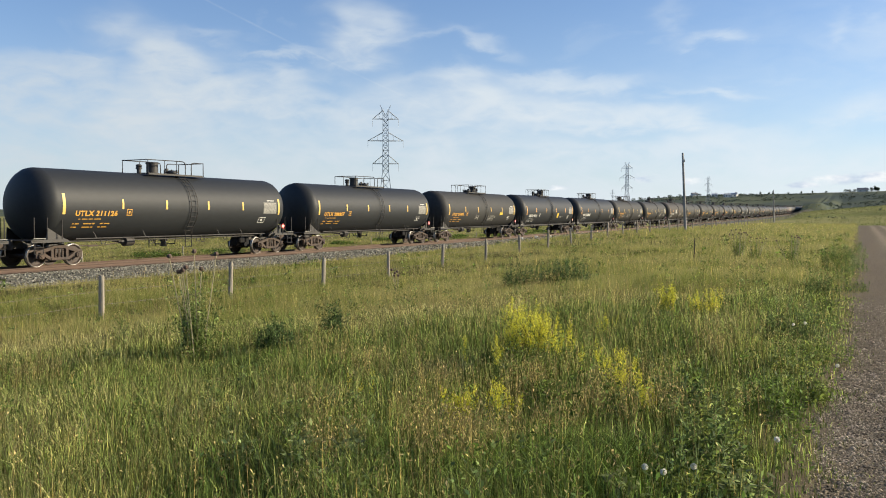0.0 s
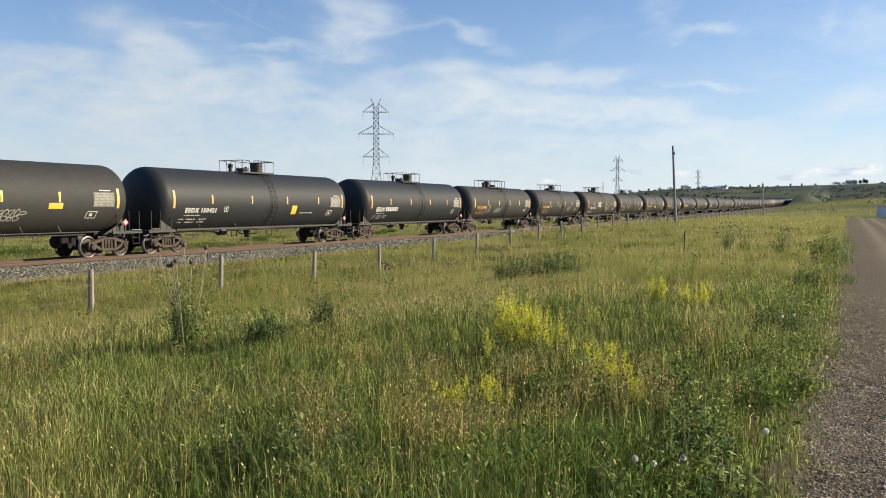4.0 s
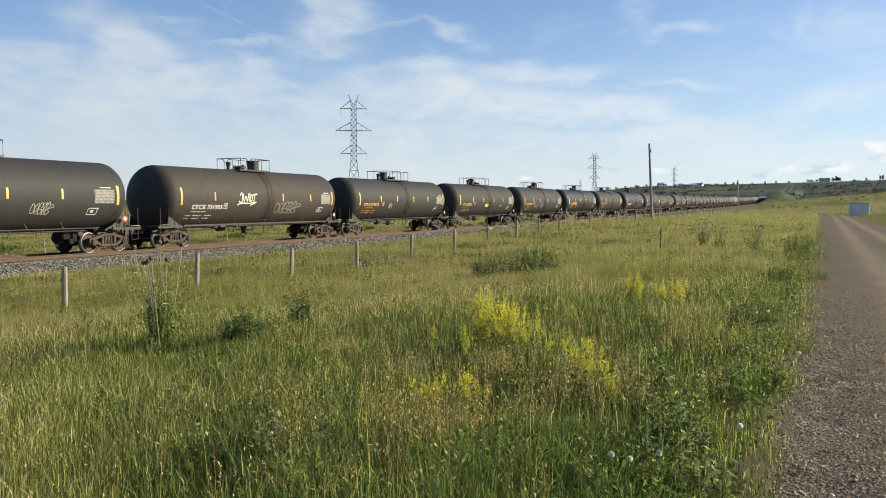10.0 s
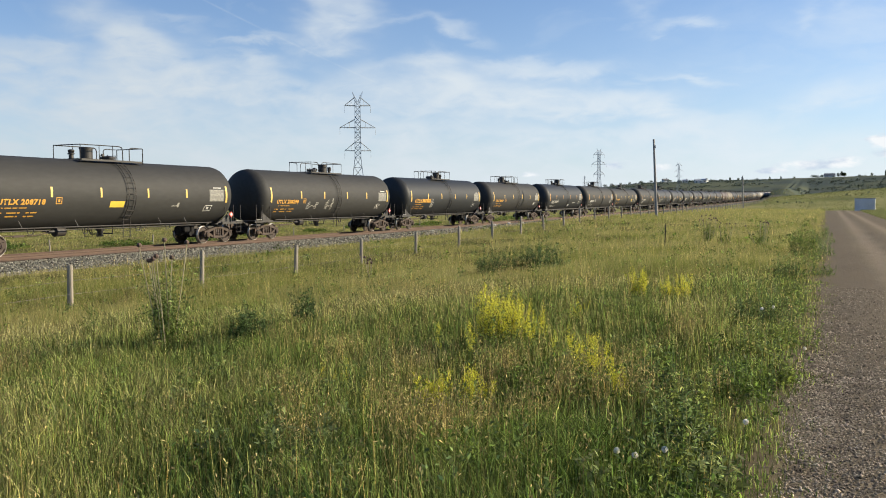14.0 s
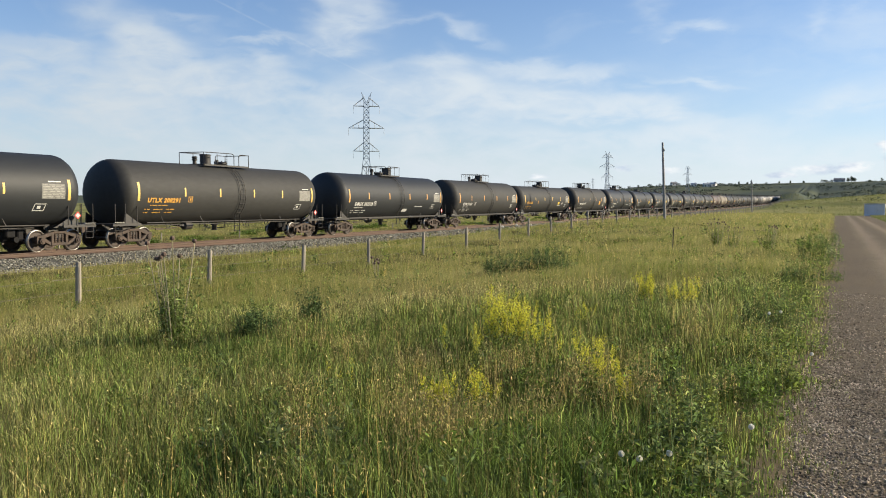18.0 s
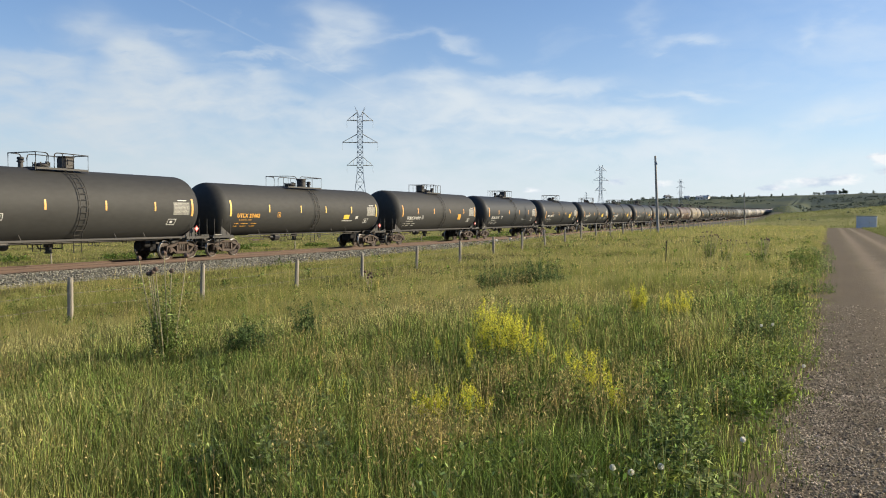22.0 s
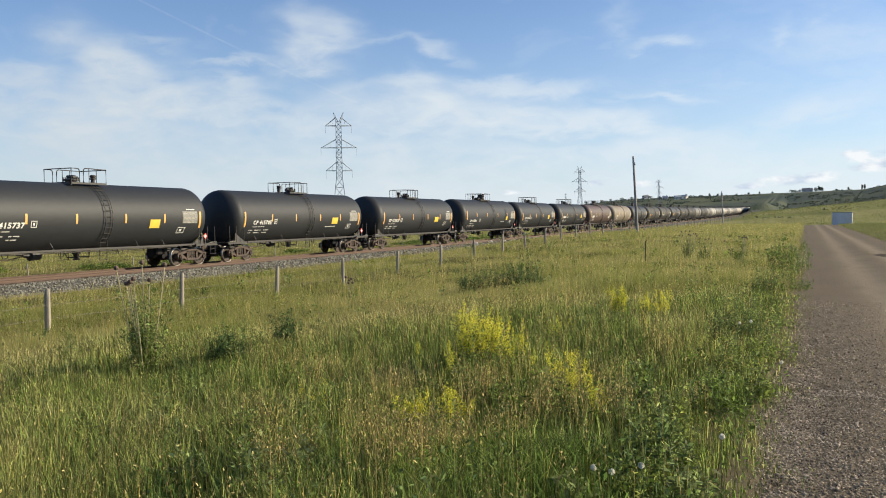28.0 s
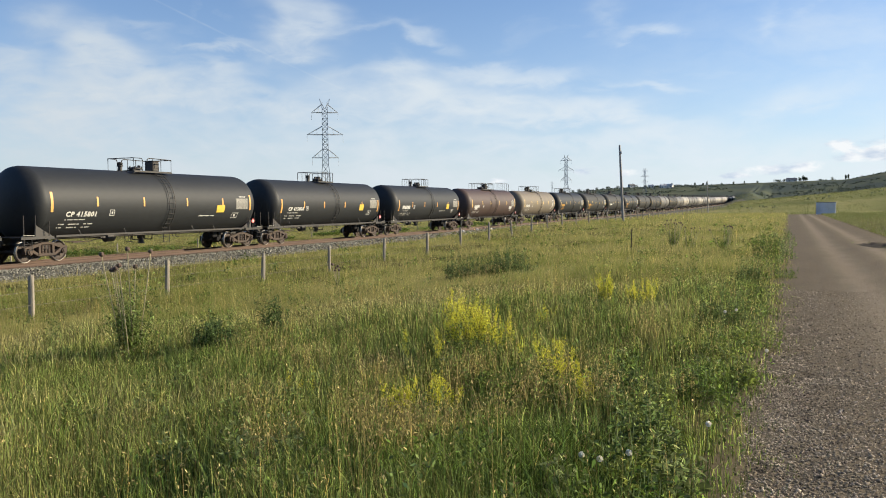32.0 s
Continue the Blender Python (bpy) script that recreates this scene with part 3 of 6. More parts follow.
def ground_material():
    """Dark soil and thatch by the road, pale grass farther off, scrub in patches on the hills."""
    m = material("prairie_ground", (.075, .075, .028), 1, vary=.5, scale=.25, grain=7, bump=.5, second=(.12, .105, .045), bumpd=.05, spec=.02)
    t = m.node_tree
    b = t.nodes["Principled BSDF"]
    old = b.inputs["Base Color"].links[0].from_socket
    geo = t.nodes.new("ShaderNodeNewGeometry")
    sep = t.nodes.new("ShaderNodeSeparateXYZ")
    link(t, geo.outputs["Position"], sep.inputs[0])

    def nz(scale, detail, stretch=(1, 1, 1)):
        mp = t.nodes.new("ShaderNodeMapping")
        mp.inputs["Scale"].default_value = stretch
        link(t, geo.outputs["Position"], mp.inputs[0])
        n = t.nodes.new("ShaderNodeTexNoise")
        n.inputs["Scale"].default_value, n.inputs["Detail"].default_value = scale, detail
        link(t, mp.outputs[0], n.inputs["Vector"])
        return n.outputs[0]

    def blend(f, a, c):
        mx = t.nodes.new("ShaderNodeMixRGB")
        link(t, f, mx.inputs[0])
        link(t, a, mx.inputs[1])
        if isinstance(c, tuple):
            mx.inputs[2].default_value = (*c, 1)
        else:
            link(t, c, mx.inputs[2])
        return mx.outputs[0]

    def between(v, lo, hi):
        r = t.nodes.new("ShaderNodeMapRange")
        r.interpolation_type = "SMOOTHSTEP"
        r.inputs[1].default_value, r.inputs[2].default_value = lo, hi
        link(t, v, r.inputs[0])
        return r.outputs[0]

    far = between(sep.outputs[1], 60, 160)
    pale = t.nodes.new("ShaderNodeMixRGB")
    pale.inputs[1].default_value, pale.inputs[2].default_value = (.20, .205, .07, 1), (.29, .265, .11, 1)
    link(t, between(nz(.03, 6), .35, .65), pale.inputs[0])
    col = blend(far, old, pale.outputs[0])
    # trodden dirt along the road
    col = blend(mathn(t, "MULTIPLY", between(sep.outputs[0], -.9, -.2), mathn(t, "SUBTRACT", 1.0, far)), col, (.15, .12, .075))
    # dark streaks of rough growth on the near slope
    streak = between(nz(.02, 5, (1, .25, 1)), .54, .62)
    col = blend(mathn(t, "MULTIPLY", mathn(t, "MULTIPLY", far, streak), .55), col, (.07, .085, .03))
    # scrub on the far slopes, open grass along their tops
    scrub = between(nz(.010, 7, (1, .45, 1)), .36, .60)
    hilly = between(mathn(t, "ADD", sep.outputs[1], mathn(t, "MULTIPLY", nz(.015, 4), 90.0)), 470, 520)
    # distance haze is mixed into this blue-grey scrub colour
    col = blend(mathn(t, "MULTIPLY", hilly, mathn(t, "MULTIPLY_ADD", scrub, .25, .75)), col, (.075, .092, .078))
    top = between(mathn(t, "ADD", sep.outputs[2], mathn(t, "MULTIPLY", nz(.012, 5), 14.0)), 40.0, 47.0)
    col = blend(mathn(t, "MULTIPLY", top, .8), col, (.145, .15, .095))
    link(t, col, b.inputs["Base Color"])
    return m


def wheel_tracks(m):
    """Paler packed bands where wheels run, on the gravel."""
    t = m.node_tree
    b = t.nodes["Principled BSDF"]
    old = b.inputs["Base Color"].links[0].from_socket
    geo = t.nodes.new("ShaderNodeNewGeometry")
    sep = t.nodes.new("ShaderNodeSeparateXYZ")
    link(t, geo.outputs["Position"], sep.inputs[0])
    n = t.nodes.new("ShaderNodeTexNoise")
    n.inputs["Scale"].default_value = .6
    link(t, geo.outputs["Position"], n.inputs["Vector"])
    across = mathn(t, "ADD", mathn(t, "SUBTRACT", sep.outputs[0], mathn(t, "MULTIPLY", sep.outputs[1], .012)), mathn(t, "MULTIPLY", mathn(t, "SUBTRACT", n.outputs[0], .5), .5))
    band = None
    for c in (1.30, 2.75):
        d = mathn(t, "DIVIDE", mathn(t, "SUBTRACT", across, c), .34)
        g = mathn(t, "EXPONENT", mathn(t, "MULTIPLY", mathn(t, "MULTIPLY", d, d), -1.0))
        band = g if band is None else mathn(t, "ADD", band, g)
    mx = t.nodes.new("ShaderNodeMixRGB")
    link(t, mathn(t, "MULTIPLY", band, .5, clamp=True), mx.inputs[0])
    link(t, old, mx.inputs[1])
    mx.inputs[2].default_value = (.35, .28, .19, 1)
    link(t, mx.outputs[0], b.inputs["Base Color"])


wheel_tracks(M["gravel"])
M["far_ground"] = ground_material()
build_ground()


def strip(name, profile, y0, y1, dy, zfun, mat, label, category):
    """A long band along y: profile is (x, height over zfun)."""
    ys = np.array(graded(y0, y1, dy, 1.02))
    xs, hs = np.array([p[0] for p in profile]), np.array([p[1] for p in profile])
    gx, gy = np.meshgrid(xs, ys)
    z = zfun(gy) + hs[None, :]
    verts = np.stack([gx, gy, z], -1).reshape(-1, 3)
    w, h = len(xs), len(ys)
    i = np.arange((h - 1) * w).reshape(h - 1, w)[:, :-1].ravel()
    me = raw_mesh(name, verts, None, mat, True, np.stack([i, i + 1, i + w + 1, i + w], 1))
    return tagged(new(name, me), label, category, kind="structure")


# gravel road: crowned, with two worn wheel tracks; across it, from edge to edge, and the height over the land
ROAD_U = [-.10, -.03, .05, .12, .22, .32, .42, .5, .6, .7, .8, .9, 1.0, 1.06]
ROAD_H = [-.016, .004, .016, .026, .015, .015, .036, .045, .036, .015, .015, .034, .02, -.03]


def build_road():
    ys = np.array(graded(-30, 168, .5, 1.008))
    us, hs = np.array(ROAD_U), np.array(ROAD_H)
    le, re = road_edge(ys)
    gx = le[:, None] + (re - le)[:, None] * us[None, :] + .05 * np.sin(ys * 1.9 + np.sin(ys * .7) * 2)[:, None] * (us < .1)[None, :]
    gy = np.repeat(ys[:, None], len(us), 1)
    z = land(gx, gy) + hs[None, :] + .003 * np.sin(gx * 2.3 + gy * .4)
    w, h = len(us), len(ys)
    i = np.arange((h - 1) * w).reshape(h - 1, w)[:, :-1].ravel()
    me = raw_mesh("road", np.stack([gx, gy, z], -1).reshape(-1, 3), None, M["gravel"], True, np.stack([i, i + 1, i + w + 1, i + w], 1))
    return tagged(new("road", me), "grey-brown gravel track with loose stones along its edges", "road", kind="structure")


build_road()
# ballast bank under the track
BED = [(TRACK_X - 3.6, -.62), (TRACK_X - 1.9, -.22), (TRACK_X - 1.5, -.20), (TRACK_X + 1.5, -.20), (TRACK_X + 1.9, -.22), (TRACK_X + 3.6, -.62)]
bed = strip("ballast_bed", BED, -120, 760, .7, rail_z, M["ballast"], "grey crushed-stone ballast bank under the railway", "ballast")


def rail(x):
    prof = [(-.07, 0), (.07, 0), (.07, .02), (.012, .045), (.012, .12), (.036, .135), (.036, .17), (-.036, .17), (-.036, .135), (-.012, .12), (-.012, .045), (-.07, .02)]
    ys = np.array(graded(-120, 760, 2.0, 1.02))
    n = len(prof)
    verts = [(x + px, y, z - .17 + pz) for y, z in zip(ys, rail_z(ys)) for px, pz in prof]
    faces = [(a * n + k, a * n + (k + 1) % n, (a + 1) * n + (k + 1) % n, (a + 1) * n + k) for a in range(len(ys) - 1) for k in range(n)]
    me = bpy.data.meshes.new("rail")
    me.from_pydata(verts, [], faces)
    me.materials.append(M["rail"])
    return tagged(new("rail", me), "rust-brown steel railway rail", "rail", group="rails", kind="structure")


track_rails = [rail(TRACK_X - .755), rail(TRACK_X + .755)]


# ---- the train ----
TANK_R, TANK_Z, TANK_L, HEAD = 1.555, 2.555, 14.75, .80
SPEED, PITCH, FIRST = 11.85, 18.2, 31.0


def tank_size(style):
    global TANK_R, TANK_Z
    TANK_R, TANK_Z = {"sill": (1.63, 2.545), "slim": (1.47, 2.53)}.get(style, (1.555, 2.555))


def skin(y, a, lift=0.0):
    """A point on the tank's side: a is the angle up from level, on the +x side."""
    return Vector(((TANK_R + lift) * math.cos(a), y, TANK_Z + (TANK_R + lift) * math.sin(a)))


def patch(bm, y0, y1, a0, a1, lift=.006, ny=1, na=4, lean=0.0):
    """A piece of tape or paint lying on the tank's side."""
    g = [[bm.verts.new(skin(y0 + (y1 - y0) * i / ny + lean * (a0 + (a1 - a0) * j / na - a0), a0 + (a1 - a0) * j / na, lift)) for j in range(na + 1)] for i in range(ny + 1)]
    for i in range(ny):
        for j in range(na):
            bm.faces.new((g[i][j], g[i + 1][j], g[i + 1][j + 1], g[i][j + 1]))
    return bm


def on_side(z):
    return math.asin((z - TANK_Z) / TANK_R)


def tank_shell(car, mat, ext, seg=48):
    bm = bmesh.new()
    h = TANK_L / 2 + ext
    prof = [(0, -h - HEAD)]
    for i in range(1, 9):
        a = math.pi / 2 * i / 8
        prof.append((TANK_R * math.sin(a), -h - HEAD * math.cos(a)))
    for y in (-h + .02, -h / 2, 0, h / 2, h - .02):
        prof.append((TANK_R, y))
    for i in range(8, 0, -1):
        a = math.pi / 2 * i / 8
        prof.append((TANK_R * math.sin(a), h + HEAD * math.cos(a)))
    prof.append((0, h + HEAD))
    lathe(bm, prof, seg, Matrix.Translation((0, 0, TANK_Z)) @ pose(0, 0, 0, -90, 0, 0))
    return part("tank", bm, mat, car)


def side_frame(bm, x):
    """Cast truck side: an arch with two windows, pedestals over the axle ends and a spring nest."""
    w = .09
    for s in (-1, 1):
        slab(bm, [(s * .25, .86), (s * .25, .74), (s * .72, .60), (s * 1.12, .60), (s * 1.12, .66), (s * .80, .72)][::s], x - w, x + w)
        slab(bm, [(s * .42, .26), (s * .42, .38), (s * .76, .60), (s * .92, .60), (s * .90, .52)][::s], x - w, x + w)
        slab(bm, [(s * .30, .38), (s * .42, .38), (s * .42, .76), (s * .30, .78)][::s], x - w, x + w)
        slab(bm, [(s * .72, .36), (s * .78, .34), (s * .80, .62), (s * .72, .62)][::s], x - w * .8, x + w * .8)
        slab(bm, [(s * 1.03, .36), (s * 1.10, .36), (s * 1.12, .62), (s * 1.02, .62)][::s], x - w * .8, x + w * .8)
    box(bm, (x, 0, .81), (2 * w + .02, .62, .12), .02)
    box(bm, (x, 0, .32), (2 * w + .06, .90, .12), .02)


def truck(car, y, detail):
    t = tagged(new("truck"), "")
    t.parent = car
    t.matrix_basis = pose(0, y, 0)
    for s in (-1, 1):
        bm = bmesh.new()
        side_frame(bm, s * 1.0)
        part("side_frame", bm, M["rust"], t)
        if detail:
            bm = bmesh.new()
            for k in (-.17, 0, .17):
                for i in range(4):
                    cyl(bm, (s * 1.0, k, .385 + i * .09), (s * 1.0, k, .44 + i * .09), .075, 8)
                cyl(bm, (s * 1.0, k, .38), (s * 1.0, k, .75), .05, 6)
            tagged(part("spring_nest", bm, M["rust"], t), kind="stuff")
            for a in (-.9, .9):
                bm = bmesh.new()
                cyl(bm, (s * .90, a, .46), (s * 1.16, a, .46), .13, 12)
                cyl(bm, (s * 1.16, a, .46), (s * 1.19, a, .46), .08, 8)
                part("bearing_box", bm, M["rust"], t)
    bm = bmesh.new()
    box(bm, (0, 0, .66), (2.05, .34, .26), .03)
    cyl(bm, (0, 0, .70), (0, 0, .95), .22, 12)
    part("bolster", bm, M["steel_black"], t)
    if detail:
        bm = bmesh.new()
        for a in (-.36, .36):
            box(bm, (0, a, .42), (1.5, .08, .12))
        for sx in (-.755, .755):
            for a in (-.43, .43):
                box(bm, (sx, a, .46), (.10, .06, .34))
        part("brake_beam", bm, M["steel_black"], t)
    for a in (-.9, .9):
        bm = bmesh.new()
        cyl(bm, (-1.1, 0, 0), (1.1, 0, 0), .075, 10)
        for s in (-1, 1):
            rim = [(.0, -.045), (.11, -.05), (.13, -.02), (.36, -.02), (.40, -.065), (.437, -.065), (.457, -.045), (.457, .05), (.49, .055), (.49, .075), (.40, .075), (.36, .02), (.13, .03), (.11, .07), (0, .07)]
            lathe(bm, rim, 20 if detail else 10, Matrix.Translation((s * .755, 0, 0)) @ pose(0, 0, 0, 0, -90 * s, 0))
            for k in range(4):
                b = k * math.pi / 2
                cyl(bm, (s * .78, .22 * math.cos(b), .22 * math.sin(b)), (s * .80, .22 * math.cos(b), .22 * math.sin(b)), .035, 6)
        w = part("wheelset", bm, M["wheel"], t)
        w.data.materials.append(M["tread"])
        for p in w.data.polygons:
            c = p.center
            if .435 < math.hypot(c.y, c.z) < .475 and abs(p.normal.x) < .85:
                p.material_index = 1
        w.matrix_basis = pose(0, a, .46)
    return t


def handrail(bm, pts, r=.024):
    tube(bm, pts, r, 6)


def car_parts(car, mat, detail, flip, style, ext):
    tank_size(style)
    tank_shell(car, mat, ext, 48 if detail else 28)
    f = 1 if flip else -1
    top = TANK_Z + TANK_R
    q = {"sill": .78, "cp": .58}.get(style, 1.06)                              # how long the platform is
    # platform with its guard rail round the fittings
    bm = bmesh.new()
    for x in (-.66, .66):
        box(bm, (x, 0, top + .00), (.30, 3.4 * q, .035))
        box(bm, (x * 1.24, 0, top - .03), (.03, 3.4 * q, .08))
    for k in range(9 if detail else 3):
        box(bm, (0, (-1.65 + 3.3 * k / (8 if detail else 2)) * q, top + .012), (1.1, .05, .03))
    part("walkway", bm, M["steel_black"], car)
    for s in (-1, 1):
        x = s * .82
        for pts in ([(-1.75, -.12), (-1.75, .63), (-.2, .65), (.38, .65), (.52, .60), (.56, .47), (.56, 0)],
                    [(.95, 0), (.95, .53), (1.02, .61), (1.2, .63), (1.75, .63), (1.75, -.12)]):
            bm = bmesh.new()
            handrail(bm, [(x, y * f * q, top + z) for y, z in pts])
            if detail and len(pts) == 7:
                for y in (-.75, .0):
                    handrail(bm, [(x, y * f * q, top), (x, y * f * q, top + .64)], .016)
            part("guard_rail", bm, M["steel_black"], car)
    for y in (-1.75 * q, 1.75 * q):
        bm = bmesh.new()
        handrail(bm, [(-.82, y, top + .63), (.82, y, top + .63)])
        part("end_rail", bm, M["steel_black"], car)
    # fittings: valve housing, manway, vent
    at_house, at_man, at_vent = {"sill": (-.86, .40, 1.42), "cp": (0, .26, -1.02)}.get(style, (-.78, .48, -1.62))
    if style != "cp":
        bm = bmesh.new()
        if style == "sill":
            box(bm, (0, at_house * f, top + .30), (.56, .50, .52), .05)
            box(bm, (0, at_house * f, top + .58), (.60, .54, .05), .015)
            box(bm, (.29, at_house * f, top + .34), (.03, .30, .26), .01)
        else:
            lathe(bm, [(.34, 0), (.34, .08), (.28, .10), (.28, .52), (.31, .53), (.31, .59), (.20, .62), (0, .63)], 20 if detail else 10, Matrix.Translation((0, at_house * f, top - .03)))
        part("valve_housing", bm, M["steel_black"], car)
    bm = bmesh.new()
    my = at_man * f
    lathe(bm, [(.28, 0), (.28, .14), (.35, .15), (.35, .21), (.27, .24), (.12, .28), (0, .28)], 20 if detail else 10, Matrix.Translation((0, my, top - .03)))
    if style == "cp":
        box(bm, (0, my, top + .30), (.42, .22, .14), .03)
    part("manway", bm, M["steel_black"], car)
    if detail:
        bm = bmesh.new()
        for k in range(8):
            a = k * math.pi / 4
            cyl(bm, (.33 * math.cos(a), my + .33 * math.sin(a), top + .08), (.33 * math.cos(a), my + .33 * math.sin(a), top + .27), .026, 6)
        tagged(part("manway_bolts", bm, M["steel_black"], car), kind="stuff")
        bm = bmesh.new()
        box(bm, (0, my - .30 * f, top + .27), (.10, .16, .12), .02)
        part("hinge", bm, M["steel_black"], car)
    bm = bmesh.new()
    lathe(bm, [(.11, 0), (.10, .24), (.15, .25), (.15, .30), (.11, .33), (.14, .38), (.14, .44), (.08, .47), (0, .47)], 14 if detail else 8, Matrix.Translation((0, at_vent * f, top - .03)))
    part("vent_valve", bm, M["steel_black"], car)
    # ladders over the side
    for s in (1, -1):
        bm = bmesh.new()
        for y in (.12, .55):
            pts = [Vector((s * p.x, y, p.z)) for p in (skin(0, radians(a), .09) for a in range(78, -46, -8))]
            pts.append(Vector((s * pts[-1].x / s * .98, y, .55)))
            tube(bm, [(s * abs(p.x), p.y, p.z) for p in pts], .02, 5)
        for i in range(13 if detail else 7):
            a = radians(66 - i * (112 / (12 if detail else 6)))
            p = skin(0, a, .09)
            cyl(bm, (s * p.x, .12, p.z), (s * p.x, .55, p.z), .014, 5)
        for z in (1.15, .86, .58):
            cyl(bm, (s * 1.16, .12, z), (s * 1.16, .55, z), .014, 5)
        part("ladder", bm, M["steel_black"], car)
        if not detail:
            break
    # ends: stub sill, coupler, deck, hand holds, head brace
    for e in (-1, 1):
        bm = bmesh.new()
        box(bm, (0, e * (7.35 + ext), .93), (.42, 2.6, .34), .02)
        box(bm, (0, e * (8.62 + ext), .92), (.62, .10, .42), .02)
        part("stub_sill", bm, M["steel_black"], car)
        bm = bmesh.new()
        box(bm, (0, e * (8.78 + ext), .85), (.16, .30, .16), .02)
        slab(bm, [(e * (8.90 + ext), .72), (e * (9.12 + ext), .70), (e * (9.14 + ext), 1.0), (e * (8.90 + ext), .99)][::e], -.02, .18)
        slab(bm, [(e * (8.90 + ext), .75), (e * (9.05 + ext), .75), (e * (9.05 + ext), .96), (e * (8.90 + ext), .96)][::e], -.16, -.06)
        part("coupler", bm, M["rust"], car)
        bm = bmesh.new()
        box(bm, (0, e * (8.30 + ext), 1.10), (2.9, .55, .05), .01)
        for s in (-1, 1):
            box(bm, (s * 1.40, e * (7.75 + ext), 1.07), (.08, 1.7, .12))
        part("end_deck", bm, M["steel_black"], car)
        if detail:
            for s in (-1, 1):                                        # pale grab irons along the deck
                bm = bmesh.new()
                tube(bm, [(s * 1.40, e * (7.95 + ext), 1.13), (s * 1.47, e * (7.97 + ext), 1.18), (s * 1.47, e * (8.53 + ext), 1.18), (s * 1.40, e * (8.55 + ext), 1.13)], .016, 5)
                part("grab_iron", bm, M["faded_paint"], car)
        bm = bmesh.new()
        for s in (-1, 1):                                            # saddle plates that carry the tank
            slab(bm, [(e * (6.55 + ext), 1.0), (e * (7.75 + ext), 1.0), (e * (7.70 + ext), 1.62), (e * (7.0 + ext), 1.22)][::e], s * 1.22 - .02, s * 1.22 + .02)
            slab(bm, [(e * (6.6 + ext), .9), (e * (7.4 + ext), .9), (e * (7.4 + ext), 1.25), (e * (6.6 + ext), 1.12)][::e], s * .6 - .02, s * .6 + .02)
        box(bm, (0, e * (7.0 + ext), 1.02), (2.4, .30, .20), .02)
        part("saddle", bm, M["steel_black"], car)
        if detail:
            for s in (-1, 1):
                x = s * 1.42
                for yy, z0, z1, r in ((7.15, 1.1, 1.92, .022), (7.85, 1.1, 2.02, .018)):
                    bm = bmesh.new()
                    handrail(bm, [(x, e * (yy + ext), z0), (x, e * (yy + ext), z1)], r)
                    part("handrail", bm, M["steel_black"], car)
                bm = bmesh.new()
                handrail(bm, [(x, e * (8.45 + ext), .55), (x, e * (8.45 + ext), 2.02)], .022)
                for z in (.55, .82):
                    cyl(bm, (x, e * (8.05 + ext), z), (x, e * (8.45 + ext), z), .016, 5)
                cyl(bm, (x, e * (8.05 + ext), .55), (x, e * (8.05 + ext), 1.1), .018, 5)
                part("sill_step", bm, M["steel_black"], car)
        # placard on its holder
        if detail and e == 1:
            bm = bmesh.new()
            c = Vector((1.47, 7.60 + ext, 1.52))
            box(bm, c, (.012, .24, .24), 0, Matrix.Translation(c) @ pose(0, 0, 0, 45, 0, 0) @ Matrix.Translation(-c))
            pl = part("placard", bm, M["red_paint"], car, "red diamond hazard placard")
            bm = bmesh.new()
            c.x += .009
            box(bm, c, (.006, .15, .15), 0, Matrix.Translation(c) @ pose(0, 0, 0, 45, 0, 0) @ Matrix.Translation(-c))
            part("placard_panel", bm, M["white_paint"], pl)
            bm = bmesh.new()
            box(bm, (1.45, 7.60 + ext, 1.25), (.03, .05, .34))
            part("placard_holder", bm, M["steel_black"], car)
    # underside: brake rigging, reservoir, outlet, pipe
    bm = bmesh.new()
    tube(bm, [(.5, -6.2, 1.0), (.5, -3.0, .98), (.55, 0, .98), (.5, 3.0, .98), (.5, 6.2, 1.0)], .028, 6)
    tube(bm, [(1.18, -6.3, 1.12), (1.18, 6.3, 1.12)], .03, 6)
    tube(bm, [(-1.18, -6.3, 1.12), (-1.18, 6.3, 1.12)], .03, 6)
    part("train_pipe", bm, M["steel_black"], car)
    bm = bmesh.new()
    lathe(bm, [(.20, 0), (.20, -.16), (.13, -.18), (.13, -.36), (.17, -.37), (.17, -.43), (0, -.44)], 12, Matrix.Translation((0, -.1, TANK_Z - TANK_R + .03)))
    if detail:
        for y in (-.45, .25):
            tube(bm, [(.45, y, 1.12), (.30, y + .1, .72), (-.30, y + .1, .72), (-.45, y, 1.12)], .03, 5)
    part("bottom_outlet", bm, M["steel_black"], car)
    if detail:
        bm = bmesh.new()
        lathe(bm, [(0, -.50), (.20, -.47), (.28, -.38), (.28, .38), (.20, .47), (0, .50)], 16, Matrix.Translation((.30, 5.15 + ext, .72)) @ pose(0, 0, 0, 90, 0, 0))
        box(bm, (.30, 5.15 + ext, 1.02), (.10, .9, .12))
        box(bm, (.62, 4.95 + ext, .80), (.26, .44, .34), .05)
        box(bm, (.60, 5.42 + ext, .74), (.22, .30, .46), .05)
        cyl(bm, (.55, 5.15 + ext, .55), (.80, 5.15 + ext, .55), .12, 10)
        cyl(bm, (.72, 4.80 + ext, .95), (.72, 5.60 + ext, .98), .04, 6)
        part("air_reservoir", bm, M["grease"], car, "black greasy air tank and brake valves")
        bm = bmesh.new()
        lathe(bm, [(0, -.28), (.2, -.26), (.22, .22), (.10, .28), (.06, .55), (0, .55)], 12, Matrix.Translation((.55, -2.9, .92)) @ pose(0, 0, 0, 90, 0, 0))
